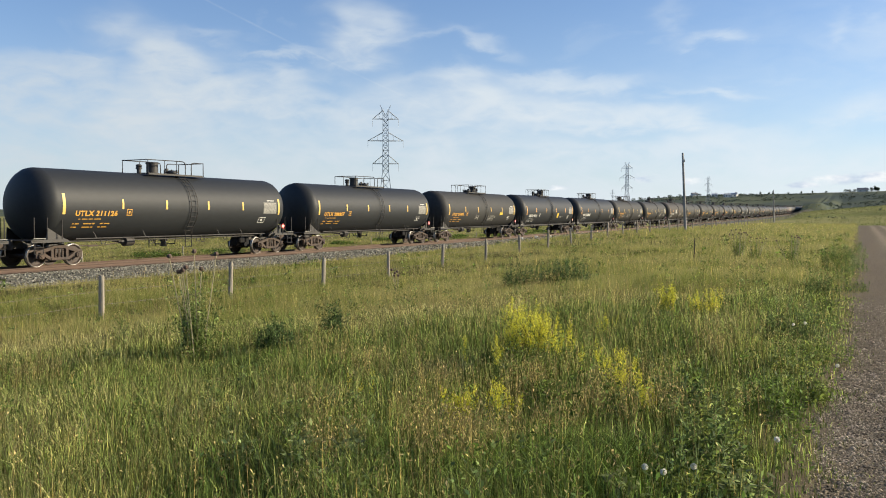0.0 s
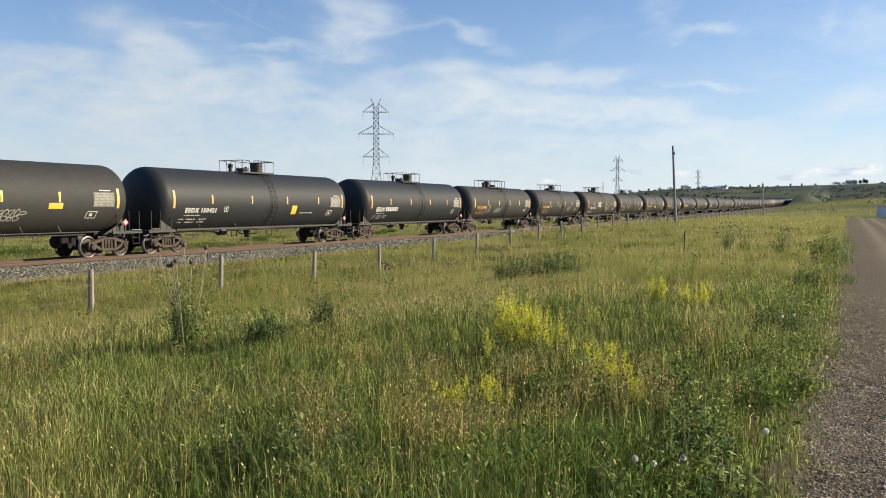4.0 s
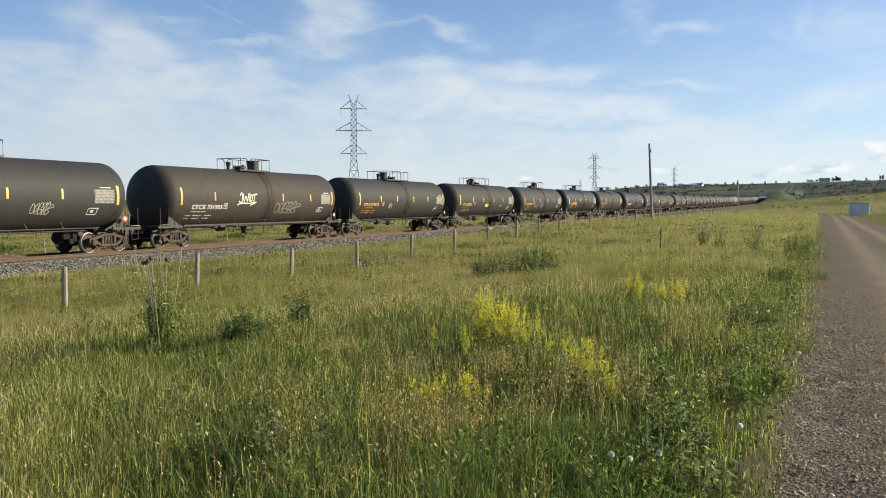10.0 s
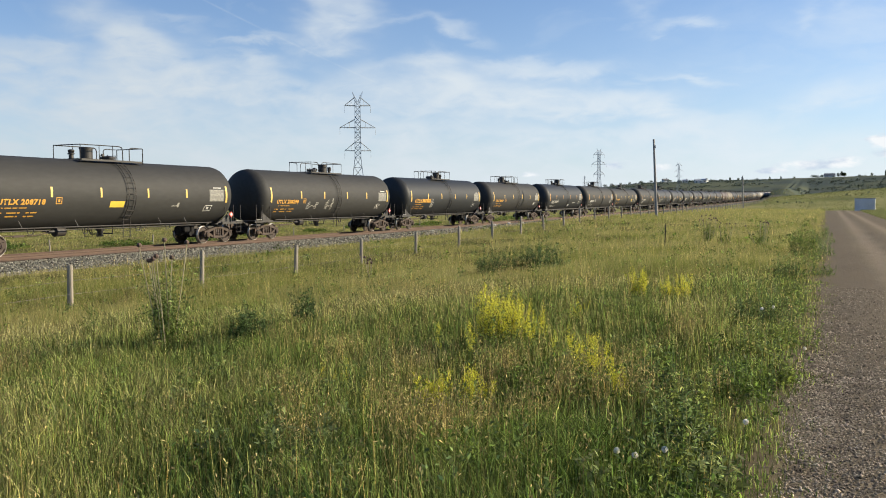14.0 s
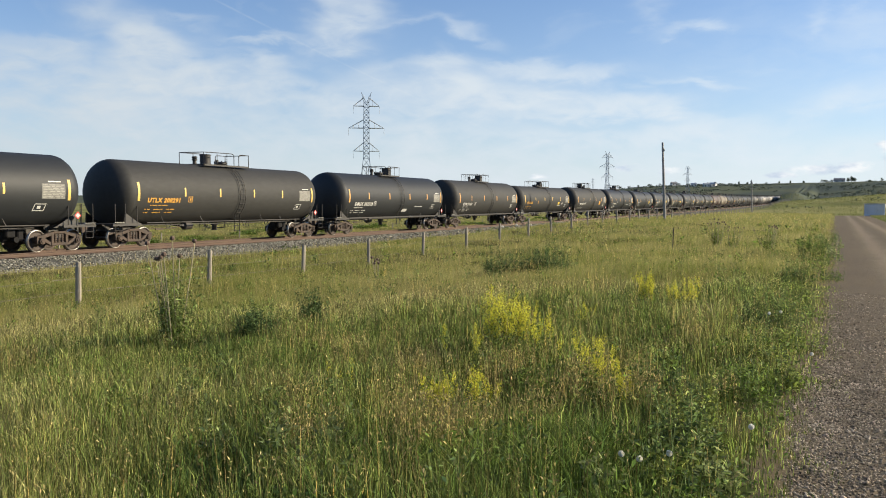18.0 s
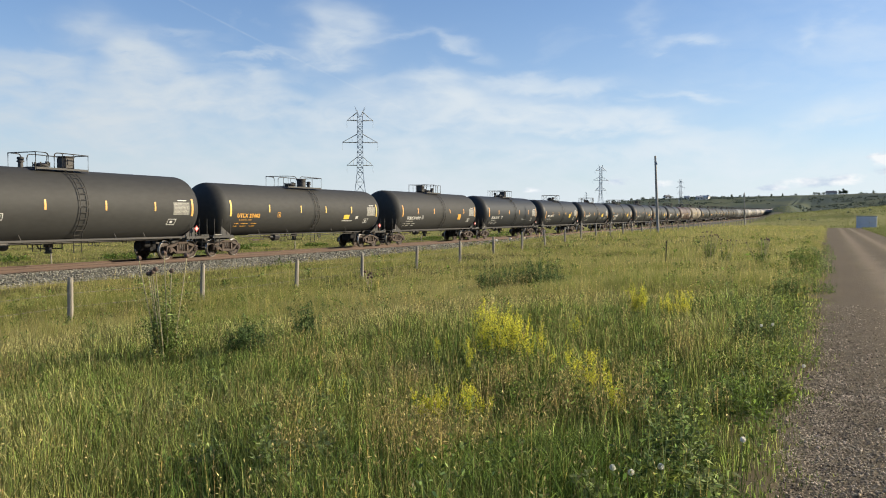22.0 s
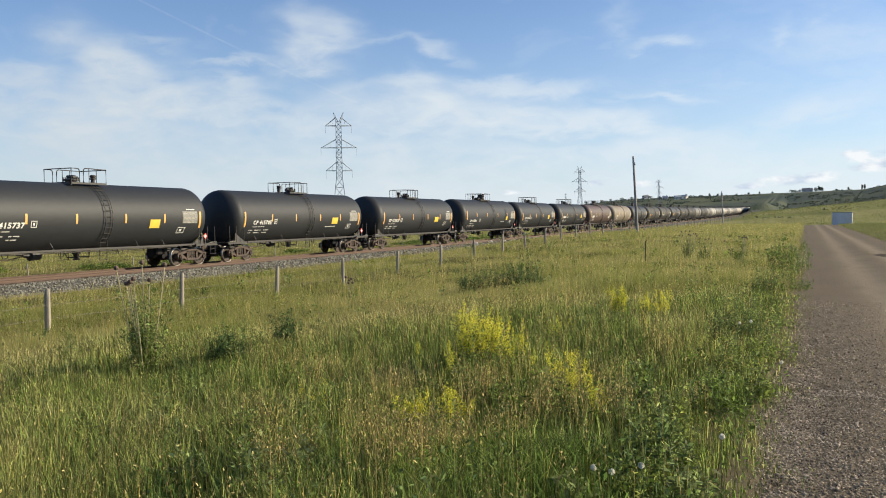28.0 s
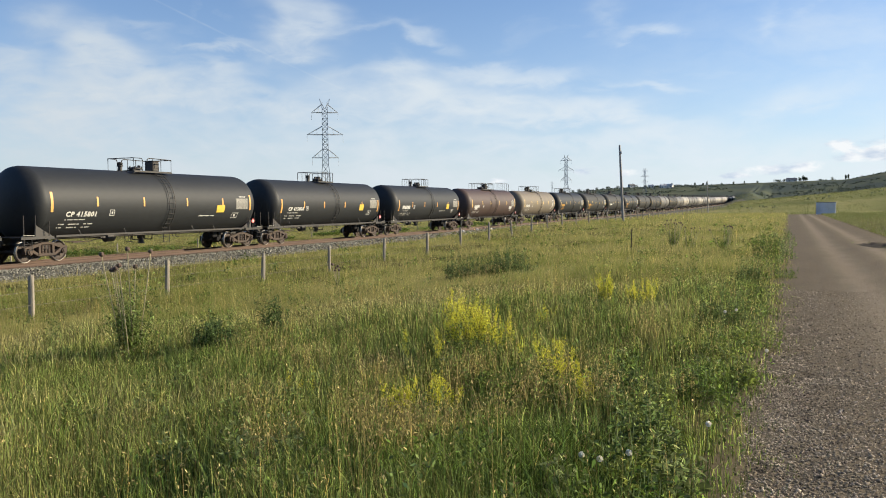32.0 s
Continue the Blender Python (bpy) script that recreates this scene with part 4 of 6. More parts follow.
        box(bm, (.2, -3.3, .95), (.3, .12, .1))
        part("brake_cylinder", bm, M["steel_black"], car)
        for y in (-5.2, -2.4, 2.6, 4.4):
            bm = bmesh.new()
            tube(bm, [(1.18, y, 1.12), (1.10, y - .12, 1.42)], .016, 5)
            part("pipe_bracket", bm, M["steel_black"], car)
        for y, x, d in ((-4.6, .9, .28), (-1.6, .7, .34), (1.3, .95, .30), (2.1, .5, .36), (3.4, .85, .26)):
            bm = bmesh.new()
            tube(bm, [(x, y - .18, 1.14), (x, y - .1, 1.14 - d), (x, y + .1, 1.14 - d), (x, y + .22, 1.14)], .02, 5)
            part("hanger", bm, M["steel_black"], car)
        bm = bmesh.new()
        tube(bm, [(.8, -5.8, .82), (.8, -4.4, .80), (.7, -3.4, .92)], .022, 5)
        box(bm, (.8, -5.1, .80), (.05, .5, .09))
        part("brake_lever", bm, M["rust"], car)
    if style in ("sill", "cp"):
        for s in (-1, 1):
            bm = bmesh.new()
            box(bm, (s * 1.30, 0, 1.10), (.07, 13.4 + 2 * ext, .10), .01)
            part("side_sill", bm, M["steel_black"], car)
    if style == "long_rail":
        for s in (-1, 1):
            bm = bmesh.new()
            x, y1 = s * .95, 6.6 + ext
            handrail(bm, [(x, 1.8, top + .72), (x, y1, top + .72), (x, y1, top - .2)])
            for k in range(1, 7):
                handrail(bm, [(x, 1.8 + k * (y1 - 1.8) / 7, top - .2), (x, 1.8 + k * (y1 - 1.8) / 7, top + .72)], .016)
            part("walkway_rail", bm, M["steel_black"], car)
    truck(car, -7.0 - ext, detail)
    truck(car, 7.0 + ext, detail)
    # reflective tape
    mid = {"sill": (4.57, 1.6), "cp": (4.3, 1.45)}.get(style, (4.05, 1.42))
    low = -.38 if style == "cp" else -.18
    for y in (-7.13 - ext, -mid[0] - ext * .6, -mid[1], mid[1], mid[0] + ext * .6, 7.13 + ext):
        end = abs(y) > 6
        bm = bmesh.new()
        hw = .07 if end else .052
        z0, z1 = (2.34 + low, 3.2 + low) if end else (2.52 + low * .7, 2.95 + low * .7)
        patch(bm, y - hw, y + hw, on_side(z0), on_side(z1), .007, 1, 6)
        part("reflective_strip", bm, M["orange_tape" if style in ("sill", "cp") else "yellow_tape"], car)


def text_mesh(body, size, mat, shear=.08):
    cu = bpy.data.curves.new("lettering", "FONT")
    cu.body, cu.size, cu.shear, cu.offset, cu.space_character = body, size, shear, size * .045, 1.14
    cu.resolution_u = 2
    ob = bpy.data.objects.new("lettering", cu)
    scene.collection.objects.link(ob)
    bpy.context.view_layer.update()
    me = bpy.data.meshes.new_from_object(ob.evaluated_get(bpy.context.evaluated_depsgraph_get()))
    bpy.data.objects.remove(ob)
    bpy.data.curves.remove(cu)
    me.materials.clear()
    me.materials.append(mat)
    return me


def lettering(car, body, y, z, size, mat, name="lettering"):
    """Words on the tank's side, reading from -y to +y."""
    me = text_mesh(body, size, mat)
    for v in me.vertices:
        a = on_side(z) + v.co.y / TANK_R
        v.co = skin(y + 1.14 * v.co.x, a, .007)
    me.update()
    ob = new(name, me)
    ob.parent = car
    return ob


def bars(car, y, z, rows, widths, height, gap, mat, name="small_lettering"):
    """Lines of lettering too small to read, as plain bars."""
    bm = bmesh.new()
    for i in range(rows):
        zz = z - i * (height + gap)
        yy = y
        for w in widths[i % len(widths)]:
            if w > 0:
                patch(bm, yy, yy + w, on_side(zz), on_side(zz + height), .006, 1, 1)
            yy += abs(w) + .06
    return tagged(part(name, bm, mat, car), kind="stuff")


def outline_box(car, y, z, w, h, mat, name="stencil_box", lean=0.0):
    bm = bmesh.new()
    for a, b, c, d in ((0, w, 0, .03), (0, w, h - .03, h), (0, .03, .03, h - .03), (w - .03, w, .03, h - .03)):
        patch(bm, y + a + lean * c, y + b + lean * c, on_side(z + c), on_side(z + d), .006, 1, 1, lean)
    patch(bm, y + w * .35, y + w * .65, on_side(z + h * .3), on_side(z + h * .7), .006, 1, 1)
    return part(name, bm, mat, car)


def stroke(bm, pts, r):
    """A sprayed line along points (y, z) on the tank's side, as one mitred ribbon."""
    rows = []
    for i, (py, pz) in enumerate(pts):
        (ay, az), (by, bz) = pts[max(0, i - 1)], pts[min(len(pts) - 1, i + 1)]
        n = max(.001, math.hypot(by - ay, bz - az))
        ny, nz = -(bz - az) / n * r, (by - ay) / n * r
        rows.append([bm.verts.new(skin(py + s * ny, on_side(max(1.35, min(3.9, pz + s * nz))), .007)) for s in (-1, 1)])
    for (a, b), (c, d) in zip(rows, rows[1:]):
        bm.faces.new((a, c, d, b))


def curve(pts, n=6):
    """Smooth line through points."""
    out = []
    for i in range(len(pts) - 1):
        p = [Vector(pts[max(0, min(len(pts) - 1, i + k))]) for k in (-1, 0, 1, 2)]
        for j in range(n):
            t = j / n
            q = p[1] + (p[2] - p[0]) * (t / 2) + (p[0] * 2 - p[1] * 5 + p[2] * 4 - p[3]) * (t * t / 2) + (p[1] * 3 - p[0] - p[2] * 3 + p[3]) * (t ** 3 / 2)
            out.append((q.x, q.y))
    return out + [tuple(pts[-1])]


# strokes of a sprayed tag, in a unit box
TAG = [[(.02, .72), (.14, .95), (.16, .3), (.06, .22), (.0, .34)], [(.2, .9), (.27, .3), (.36, .72), (.44, .3), (.5, .92)], [(.62, .8), (.54, .5), (.6, .3), (.7, .4), (.7, .7), (.62, .82)],
       [(.7, .78), (.84, .86), (1.0, .88)], [(.86, .84), (.84, .5), (.8, .26)], [(-.06, .02), (.2, .16), (.55, .14), (.98, .24), (.72, .04), (.66, -.06)]]
BUBBLES = [[(.06, .1), (.0, .45), (.08, .9), (.17, .6), (.14, .15), (.05, .1)], [(.36, .95), (.22, .75), (.19, .3), (.27, .05), (.36, .2), (.3, .4), (.36, .8)],
           [(.38, .1), (.36, .6), (.45, 1.0), (.52, .8), (.47, .5), (.53, .25), (.46, .02), (.38, .12)], [(.55, .9), (.68, .95), (.6, .5), (.66, .1), (.55, .05), (.57, .5), (.52, .75), (.56, .92)],
           [(.7, .1), (.69, .6), (.78, 1.05), (.83, .7), (.76, .45), (.86, .2), (.76, .0), (.7, .12)], [(.2, .2), (.4, .45), (.6, .3), (.8, .5), (1.0, .62), (.98, .8), (.86, .78)]]


def scrawl(car, kind, y, z, w, h, seed, mat):
    """Loops of spray paint, no word."""
    rng = random.Random(seed)
    bm = bmesh.new()
    lines = TAG if kind == "T" else BUBBLES
    if kind == "G":
        lines = [[((p[0] - .5) * f + .5 + g, p[1] * k) for p in src] for src, f, g, k in ((q, rng.uniform(.5, .9), rng.uniform(-.3, .3), rng.uniform(.6, 1.0)) for q in rng.sample(BUBBLES, 4))]
    for pts in lines:
        stroke(bm, curve([(y + w * a + .12 * h * b, z + h * b) for a, b in pts]), {"T": .034, "B": .016}.get(kind, .018))
    return part("graffiti", bm, mat, car, "white sprayed graffiti loops")



def build_master(mat, detail, flip, style, ext):
    car = new("tank_car")
    car_parts(car, mat, detail, flip, style, ext)
    return car


# cars from the front: centre in car lengths, lettering, paint, tank colour, fittings turned round, kind, half of extra length, extras
# extras: P panel (y, z, width, height, paint), G, T, B sprayed scrawls (y, z, width, height)
O, W, Y = "orange", "white", "yellow"
CARS = {
    -2: (-2, "", O, "tank", 1, "full", 0, ()), -1: (-1, "", O, "tank", 1, "full", 0, ()),
    0: (0, "UTLX 211126", O, "tank", 1, "full", 0, ()), 1: (1.004, "UTLX 208857", O, "tank", 1, "full", 0, ()),
    2: (2.008, "UTLX 210903", O, "tank_dusty", 0, "full", 0, (("P", 3.45, 2.10, .85, .30, Y), ("G", -1.9, 1.75, .7, .45), ("B", .9, 1.65, 1.6, .45))),
    3: (2.997, "EEDX 150421", W, "tank", 0, "sill", .35, (("P", 2.0, 1.75, .62, .62, Y),)),
    4: (4.02, "EEDX", W, "tank", 0, "sill", .2, ()),
    5: (5.001, "UTLX 209903", O, "tank_dusty", 1, "full", 0, (("G", -4.5, 1.72, .8, .45), ("B", -2.5, 1.72, 1.7, .42))),
    6: (5.996, "UTLX 208850", O, "tank_dusty", 0, "full", 0, (("G", -.9, 2.2, .5, .3), ("B", 2.5, 1.75, 1.1, .5))),
    7: (7.006, "CTCX 731903", W, "tank_brown", 0, "sill", 0, (("T", -2.6, 2.15, 1.6, .7), ("B", .8, 1.66, 2.6, .7))),
    8: (8.002, "UTLX 210912", O, "tank_dusty", 1, "full", 0, (("G", -3.0, 1.9, .8, .5),)),
    9: (9.002, "UTLX 208718", O, "tank_dusty", 1, "full", 0, (("P", -1.0, 1.92, 1.05, .34, Y), ("G", 3.0, 1.95, .9, .2))),
    10: (10.009, "UTLX 208298", O, "tank_dusty", 0, "full", 0, (("G", -3.7, 1.75, 1.3, .6), ("G", -1.5, 1.7, 1.2, .7))),
    11: (11.015, "UTLX", O, "tank", 0, "full", 0, (("G", -3.6, 1.7, .8, .7),)),
    12: (12.013, "UTLX 208291", O, "tank_dusty", 1, "full", 0, ()),
    13: (13.04, "DBUX 303339", W, "tank", 0, "sill", .05, (("P", .7, 1.46, .95, .26, W),)),
    14: (14.05, "SIOX 31147", W, "tank_dusty", 0, "sill", .05, ()),
    15: (15.068, "UTLX 23402", O, "tank_dusty", 0, "slim", .98, (("P", 3.6, 1.95, .85, .36, Y), ("P", 5.2, 2.0, .4, .2, W))),
    16: (16.125, "TCBX 316593", W, "tank_dusty", 1, "sill", .08, (("P", 3.3, 1.85, .8, .58, O),)),
    17: (17.123, "SIOX 31134", W, "tank", 0, "sill", .04, ()),
    18: (18.11, "CP 415737", W, "tank", 0, "cp", -.40, (("P", 2.95, 1.95, .85, .52, Y),)),
    19: (19.065, "CP 415705", W, "tank", 1, "cp", -.42, (("P", 2.85, 2.0, .95, .52, Y),)),
    20: (20.024, "CP 415639", W, "tank", 1, "cp", -.42, (("P", 2.85, 2.0, .95, .52, Y),)),
    21: (21.00, "CP 415801", W, "tank", 0, "sill", .05, (("P", 4.0, 2.0, .85, .5, Y),)),
    22: (21.956, "CP 415804", W, "tank", 1, "cp", -.42, (("P", 3.6, 2.0, .8, .55, Y),)),
    23: (22.91, "", W, "tank", 1, "cp", -.42, (("P", 3.6, 2.0, .8, .55, Y),)),
    24: (23.90, "", W, "tank_red", 0, "long_rail", .1, (("P", -6.5, 1.95, 1.0, .3, W), ("P", 5.0, 1.9, 1.2, .35, W))),
    25: (24.92, "", W, "tank_beige", 1, "full", 0, (("P", 5.9, 2.0, .5, .6, W),)),
}
train = {}
FAR_FROM = 30
TONES = "tank tank_dusty tank_dusty tank tank_dusty tank_dusty tank_grey tank_dusty tank_grey tank_pale tank_grey tank_grey tank_pale tank_grey tank_pale tank_grey tank_grey tank_pale tank_pale tank_grey tank_pale tank_pale tank_dusty tank_red tank_pale tank_dusty tank_pale tank_grey tank_grey tank_pale".split()
WORDS = {"tank": "soot-black", "tank_dusty": "dusty black", "tank_brown": "sooty brown", "tank_red": "faded rust-red", "tank_pale": "pale grey", "tank_beige": "dusty beige", "tank_grey": "mid-grey"}


def build_train():
    rng = random.Random(4)
    firsts = {}
    for n in range(-2, 56):
        if n in CARS:
            at, text, paint, colour, flip, style, ext, extras = CARS[n]
        else:
            at, text, paint, colour, flip, style, ext, extras = n - .08, "", rng.choice([O, W]), TONES[(n - 26) % len(TONES)], rng.randint(0, 1), "full", 0, ()
        detail = n < FAR_FROM
        key = (colour, detail, bool(flip), style, ext)
        if key not in firsts:
            firsts[key] = build_master(M[colour], detail, bool(flip), style, ext)
            car = firsts[key]
        else:
            car = copy_thing(firsts[key], Matrix())
        train[n] = (car, at, text, M[paint + "_paint"], style, ext, extras)
        tagged(car, "%s railway tank car %s" % (WORDS[colour], "with painted marks and yellow strips, rolling" if detail else "far along the moving train"), "tank car", group="cars of the freight train")
    for n, (car, at, text, mat, style, ext, extras) in train.items():
        if n < FAR_FROM:
            tank_size(style)
            marks(car, n, text, mat, ext, extras, -.15 if style == "sill" else 0)


def marks(car, n, text, mat, ext, extras, dz):
    rng = random.Random(100 + n)
    y0 = -6.45 - ext
    if len(text) > 4:
        lettering(car, text, y0 + (.1 if mat is M["white_paint"] else -.12), 2.10 + dz, .315 if mat is M["white_paint"] else .30, mat)
    else:
        if text:
            lettering(car, text, y0, 2.09 + dz, .385, mat)
        bars(car, y0 + (1.35 if text else 0), 2.10 + dz, 1, [[.2, .2, .2, .2, .2, .2]], .28, 0, mat, "car_marking")
    bars(car, y0 + .1, 1.94 + dz, 1, [[.1, .3, .22, .36]], .035, 0, mat)
    bars(car, y0 - .15, 1.74 + dz, 2, [[.08, .2, -.1, .42, .12, -.15, .16, .3], [.06, .16, -.15, .4, .1, -.15, .14, .28]], .045, .10, mat)
    outline_box(car, -3.82, 2.11 + dz, .30, .28, mat)
    outline_box(car, 5.45 + ext, 1.72, .55, .30, M["white_paint"], lean=.25)
    bm = bmesh.new()                                                  # test table: a pale ground with ruled lines of small print
    patch(bm, 5.78 + ext, 6.92 + ext, on_side(2.22), on_side(2.84), .005, 1, 4)
    part("data_panel", bm, M["panel_grey"], car)
    bars(car, 5.84 + ext, 2.77, 9, [[.22, .3, .18, .16], [.34, .16, .26], [.14, .2, .3, .2], [.5, .24, .12]], .026, .040, M["faded_paint"], "panel_print")
    bars(car, 6.1 + ext, 2.90, 1, [[.62]], .045, 0, M["white_paint"], "panel_heading")
    if ext and n % 2:
        bars(car, 2.6 + ext, 1.86, 1, [[.9, .35]], .04, 0, M["white_paint"], "stencil_line")
    for kind, *v in extras:
        if kind == "P":
            bm = bmesh.new()
            patch(bm, v[0] + v[2] * .1, v[0] + v[2] * .9, on_side(v[1] + v[3] * .1), on_side(v[1] + v[3] * .9), .006, 1, 4, .12)
            part("painted_panel", bm, M[v[4] + "_paint"], car, "plain %s painted panel" % v[4])
        else:
            scrawl(car, kind, v[0], v[1], v[2], v[3], n * 3 + v[0], M["white_paint"] if kind == "T" else M["faded_paint"])


build_train()


# ---- fence along the railway ----
def build_fence():
    fence = tagged(new("fence"), "low wire fence on weathered round wooden posts", "fence")
    meshes = []
    for k in range(4):
        bm = bmesh.new()
        rng = random.Random(k)
        lathe(bm, [(.075, -.4), (.072, .3), (.068, .9), (.064, 1.08 + .03 * k), (.05, 1.11 + .03 * k), (0, 1.115 + .03 * k)], 10)
        for v in bm.verts:
            v.co.x += rng.uniform(-.006, .006)
            v.co.y += rng.uniform(-.006, .006)
        o = finish("post", bm, M["post"], fence)
        meshes.append(o)
    rng = random.Random(9)
    tops = []
    for i in range(-6, 90):
        y = FENCE_Y + i * FENCE_STEP + rng.uniform(-.1, .1)
        if i in (-6, -5, -4, -3):
            o = meshes[i + 6]
        else:
            o = new("post", meshes[rng.randrange(4)].data)
            o.parent = fence
        x = FENCE_X + rng.uniform(-.08, .08)
        z = float(land(x, y))
        o.matrix_basis = pose(x, y, z, rng.uniform(-3, 3), rng.uniform(-3, 3), rng.uniform(0, 360))
        tops.append((x, y, z))
    for h in (.35, .7, 1.0):
        bm = bmesh.new()
        pts = []
        for (x0, y0, z0), (x1, y1, z1) in zip(tops, tops[1:]):
            for u in (0, .5):
                pts.append((x0 + (x1 - x0) * u + .06, y0 + (y1 - y0) * u, z0 + (z1 - z0) * u + h - .03 * (u > 0)))
        tube(bm, pts, .004, 3)
        part("wire", bm, M["wire"], fence)


FENCE_Y, FENCE_STEP = 15.58, 5.04
build_fence()


# ---- poles and pylons ----
def wood_pole(x, y, h, lean_x, lean_y):
    p = tagged(new("utility_pole"), "tall bare weathered wooden utility pole leaning a little", "utility pole", group="poles by the railway")
    bm = bmesh.new()
    lathe(bm, [(.16, -.8), (.155, .5), (.13, h * .6), (.105, h - .05), (.07, h), (0, h + .02)], 12)
    part("shaft", bm, M["pole"], p)
    bm = bmesh.new()
    box(bm, (.16, 0, h - .9), (.10, .10, .18), .02)
    cyl(bm, (.16, 0, h - .82), (.16, 0, h - .66), .035, 8)
    part("insulator", bm, M["galvanised"], p)
    p.matrix_basis = pose(x, y, float(land(x, y)), lean_x, lean_y, 0)
    return p


def bar(bm, a, b, r):
    cyl(bm, a, b, r, 4, caps=False)


def pylon_master(h):
    p = new("transmission_tower")
    k = h / 45.0
    waist, arm_z = 19.6 * k, (22.4 * k, 31.2 * k, 39.6 * k)

    def half(z):
        return (3.4 - 2.25 * z / waist) * k if z < waist else (1.15 - .2 * (z - waist) / (25 * k)) * k

    bm = bmesh.new()
    top = 41.2 * k
    levels = [0, 6.4 * k, 11.6 * k, 16.0 * k] + [waist + i * 1.96 * k for i in range(12)]
    corners = [(-1, -1), (1, -1), (1, 1), (-1, 1)]
    bm.free()
    for a, b in corners:
        bm = bmesh.new()
        for z0, z1 in zip(levels, levels[1:]):
            bar(bm, (a * half(z0), b * half(z0), z0), (a * half(z1), b * half(z1), z1), .13 * k)
        part("leg", bm, M["galvanised"], p)
    bm = bmesh.new()
    for z0, z1 in zip(levels, levels[1:]):
        for i in range(4):
            (a, b), (c, d) = corners[i], corners[(i + 1) % 4]
            h0, h1 = half(z0), half(z1)
            bar(bm, (a * h0, b * h0, z0), (c * h1, d * h1, z1), .05 * k)
            bar(bm, (c * h0, d * h0, z0), (a * h1, b * h1, z1), .05 * k)
            bar(bm, (a * h1, b * h1, z1), (c * h1, d * h1, z1), .05 * k)
    part("bracing", bm, M["galvanised"], p)
    for z, reach in zip(arm_z, (5.0 * k, 6.8 * k, 5.0 * k)):
        for s in (-1, 1):
            bm = bmesh.new()
            hh = half(z)
            for b in (-1, 1):
                bar(bm, (s * hh, b * hh, z), (s * reach, 0, z), .11 * k)
                bar(bm, (s * hh, b * hh, z + 3.2 * k), (s * reach, 0, z), .09 * k)
                for u in (.35, .68):
                    q = Vector((s * (hh + (reach - hh) * u), b * hh * (1 - u), z))
                    bar(bm, q, q + Vector((0, 0, 3.2 * k * (1 - u))), .05 * k)
            part("cross_arm", bm, M["galvanised"], p)
            bm = bmesh.new()
            for i in range(5):
                cyl(bm, (s * reach, 0, z - (.1 + i * .55) * k), (s * reach, 0, z - (.45 + i * .55) * k), .06 * k, 6)
            cyl(bm, (s * reach, 0, z), (s * reach, 0, z - 2.9 * k), .03 * k, 4)
            part("insulator_string", bm, M["galvanised"], p)
    bm = bmesh.new()
    hh = half(top)
    for s in (-1, 1):
        for b in (-1, 1):
            bar(bm, (s * .2 * k, b * hh, 41.2 * k), (s * 2.0 * k, 0, 45 * k), .07 * k)
            bar(bm, (s * hh, b * hh, top), (s * 2.0 * k, 0, 45 * k), .06 * k)
            bar(bm, (s * hh, b * hh, 39.6 * k), (s * hh * .9, b * hh, 43.4 * k), .06 * k)
    part("earth_wire_peak", bm, M["galvanised"], p)
    return tagged(p, "tall grey lattice steel transmission tower with three cross arms", "transmission tower", group="power line towers")


def build_lines():
    wood_pole(*POLES[0])
    wood_pole(*POLES[1])
    first = pylon_master(45.0)
    for i, (az, r, el) in enumerate(PYLONS):
        x, y = math.sin(radians(az)) * r, math.cos(radians(az)) * r
        base = float(land(x, y)) - .3
        size = (EYE + r * math.tan(radians(el)) - base) / 45.0
        p = first if i == 0 else copy_thing(first, Matrix())
        p.matrix_basis = pose(x, y, base, 0, 0, 30) @ Matrix.Diagonal((size, size, size, 1))


POLES = [(-16.2, 93.3, 8.5, 0, -2.6), (-16.2, 210.0, 7.7, 0, -2.0)]
# bearing, distance and height of the top over the horizon, for each tower
PYLONS = [(-30.0, 322, 7.61), (-13.64, 665, 3.69), (-8.45, 880, 2.69), (-14.59, 1210, 1.89), (-18.43, 1480, 1.42)]
build_lines()


# ---- shed, stake, far houses and trees ----
def polar(az, r):
    return math.sin(radians(az)) * r, math.cos(radians(az)) * r


def build_shed():
    x, y = polar(2.62, 166)
    s = tagged(new("shed"), "small blue-grey metal shed with a flat roof beside the gravel track", "shed")
    w, d, h = 3.15, 2.6, 2.15
    for name, c, sz in (("wall", (0, -d / 2, h / 2), (w, .08, h)), ("wall", (0, d / 2, h / 2), (w, .08, h)), ("wall", (-w / 2, 0, h / 2), (.08, d - .1, h)), ("wall", (w / 2, 0, h / 2), (.08, d - .1, h))):
        bm = bmesh.new()
        box(bm, c, sz)
        wall = part(name, bm, M["shed"], s)
        if sz[0] == w:
            for k in range(11):
                bm = bmesh.new()
                box(bm, (-w / 2 + .15 + k * (w - .3) / 10, c[1] + (-.058 if c[1] < 0 else .058), h / 2), (.06, .034, h))
                part("rib", bm, M["shed"], wall)
    bm = bmesh.new()
    box(bm, (0, 0, h + .06), (w + .24, d + .24, .12), .02)
    part("roof", bm, M["galvanised"], s)
    bm = bmesh.new()
    box(bm, (.2, -d / 2 - .108, 1.05), (.9, .06, 2.0), .01)
    door = part("door", bm, M["shed"], s)
    bm = bmesh.new()
    box(bm, (.5, -d / 2 - .155, 1.05), (.04, .05, .14))
    part("handle", bm, M["steel_black"], door)
    s.matrix_basis = pose(x, y, float(land(x, y)) - .05, 0, 0, -4)


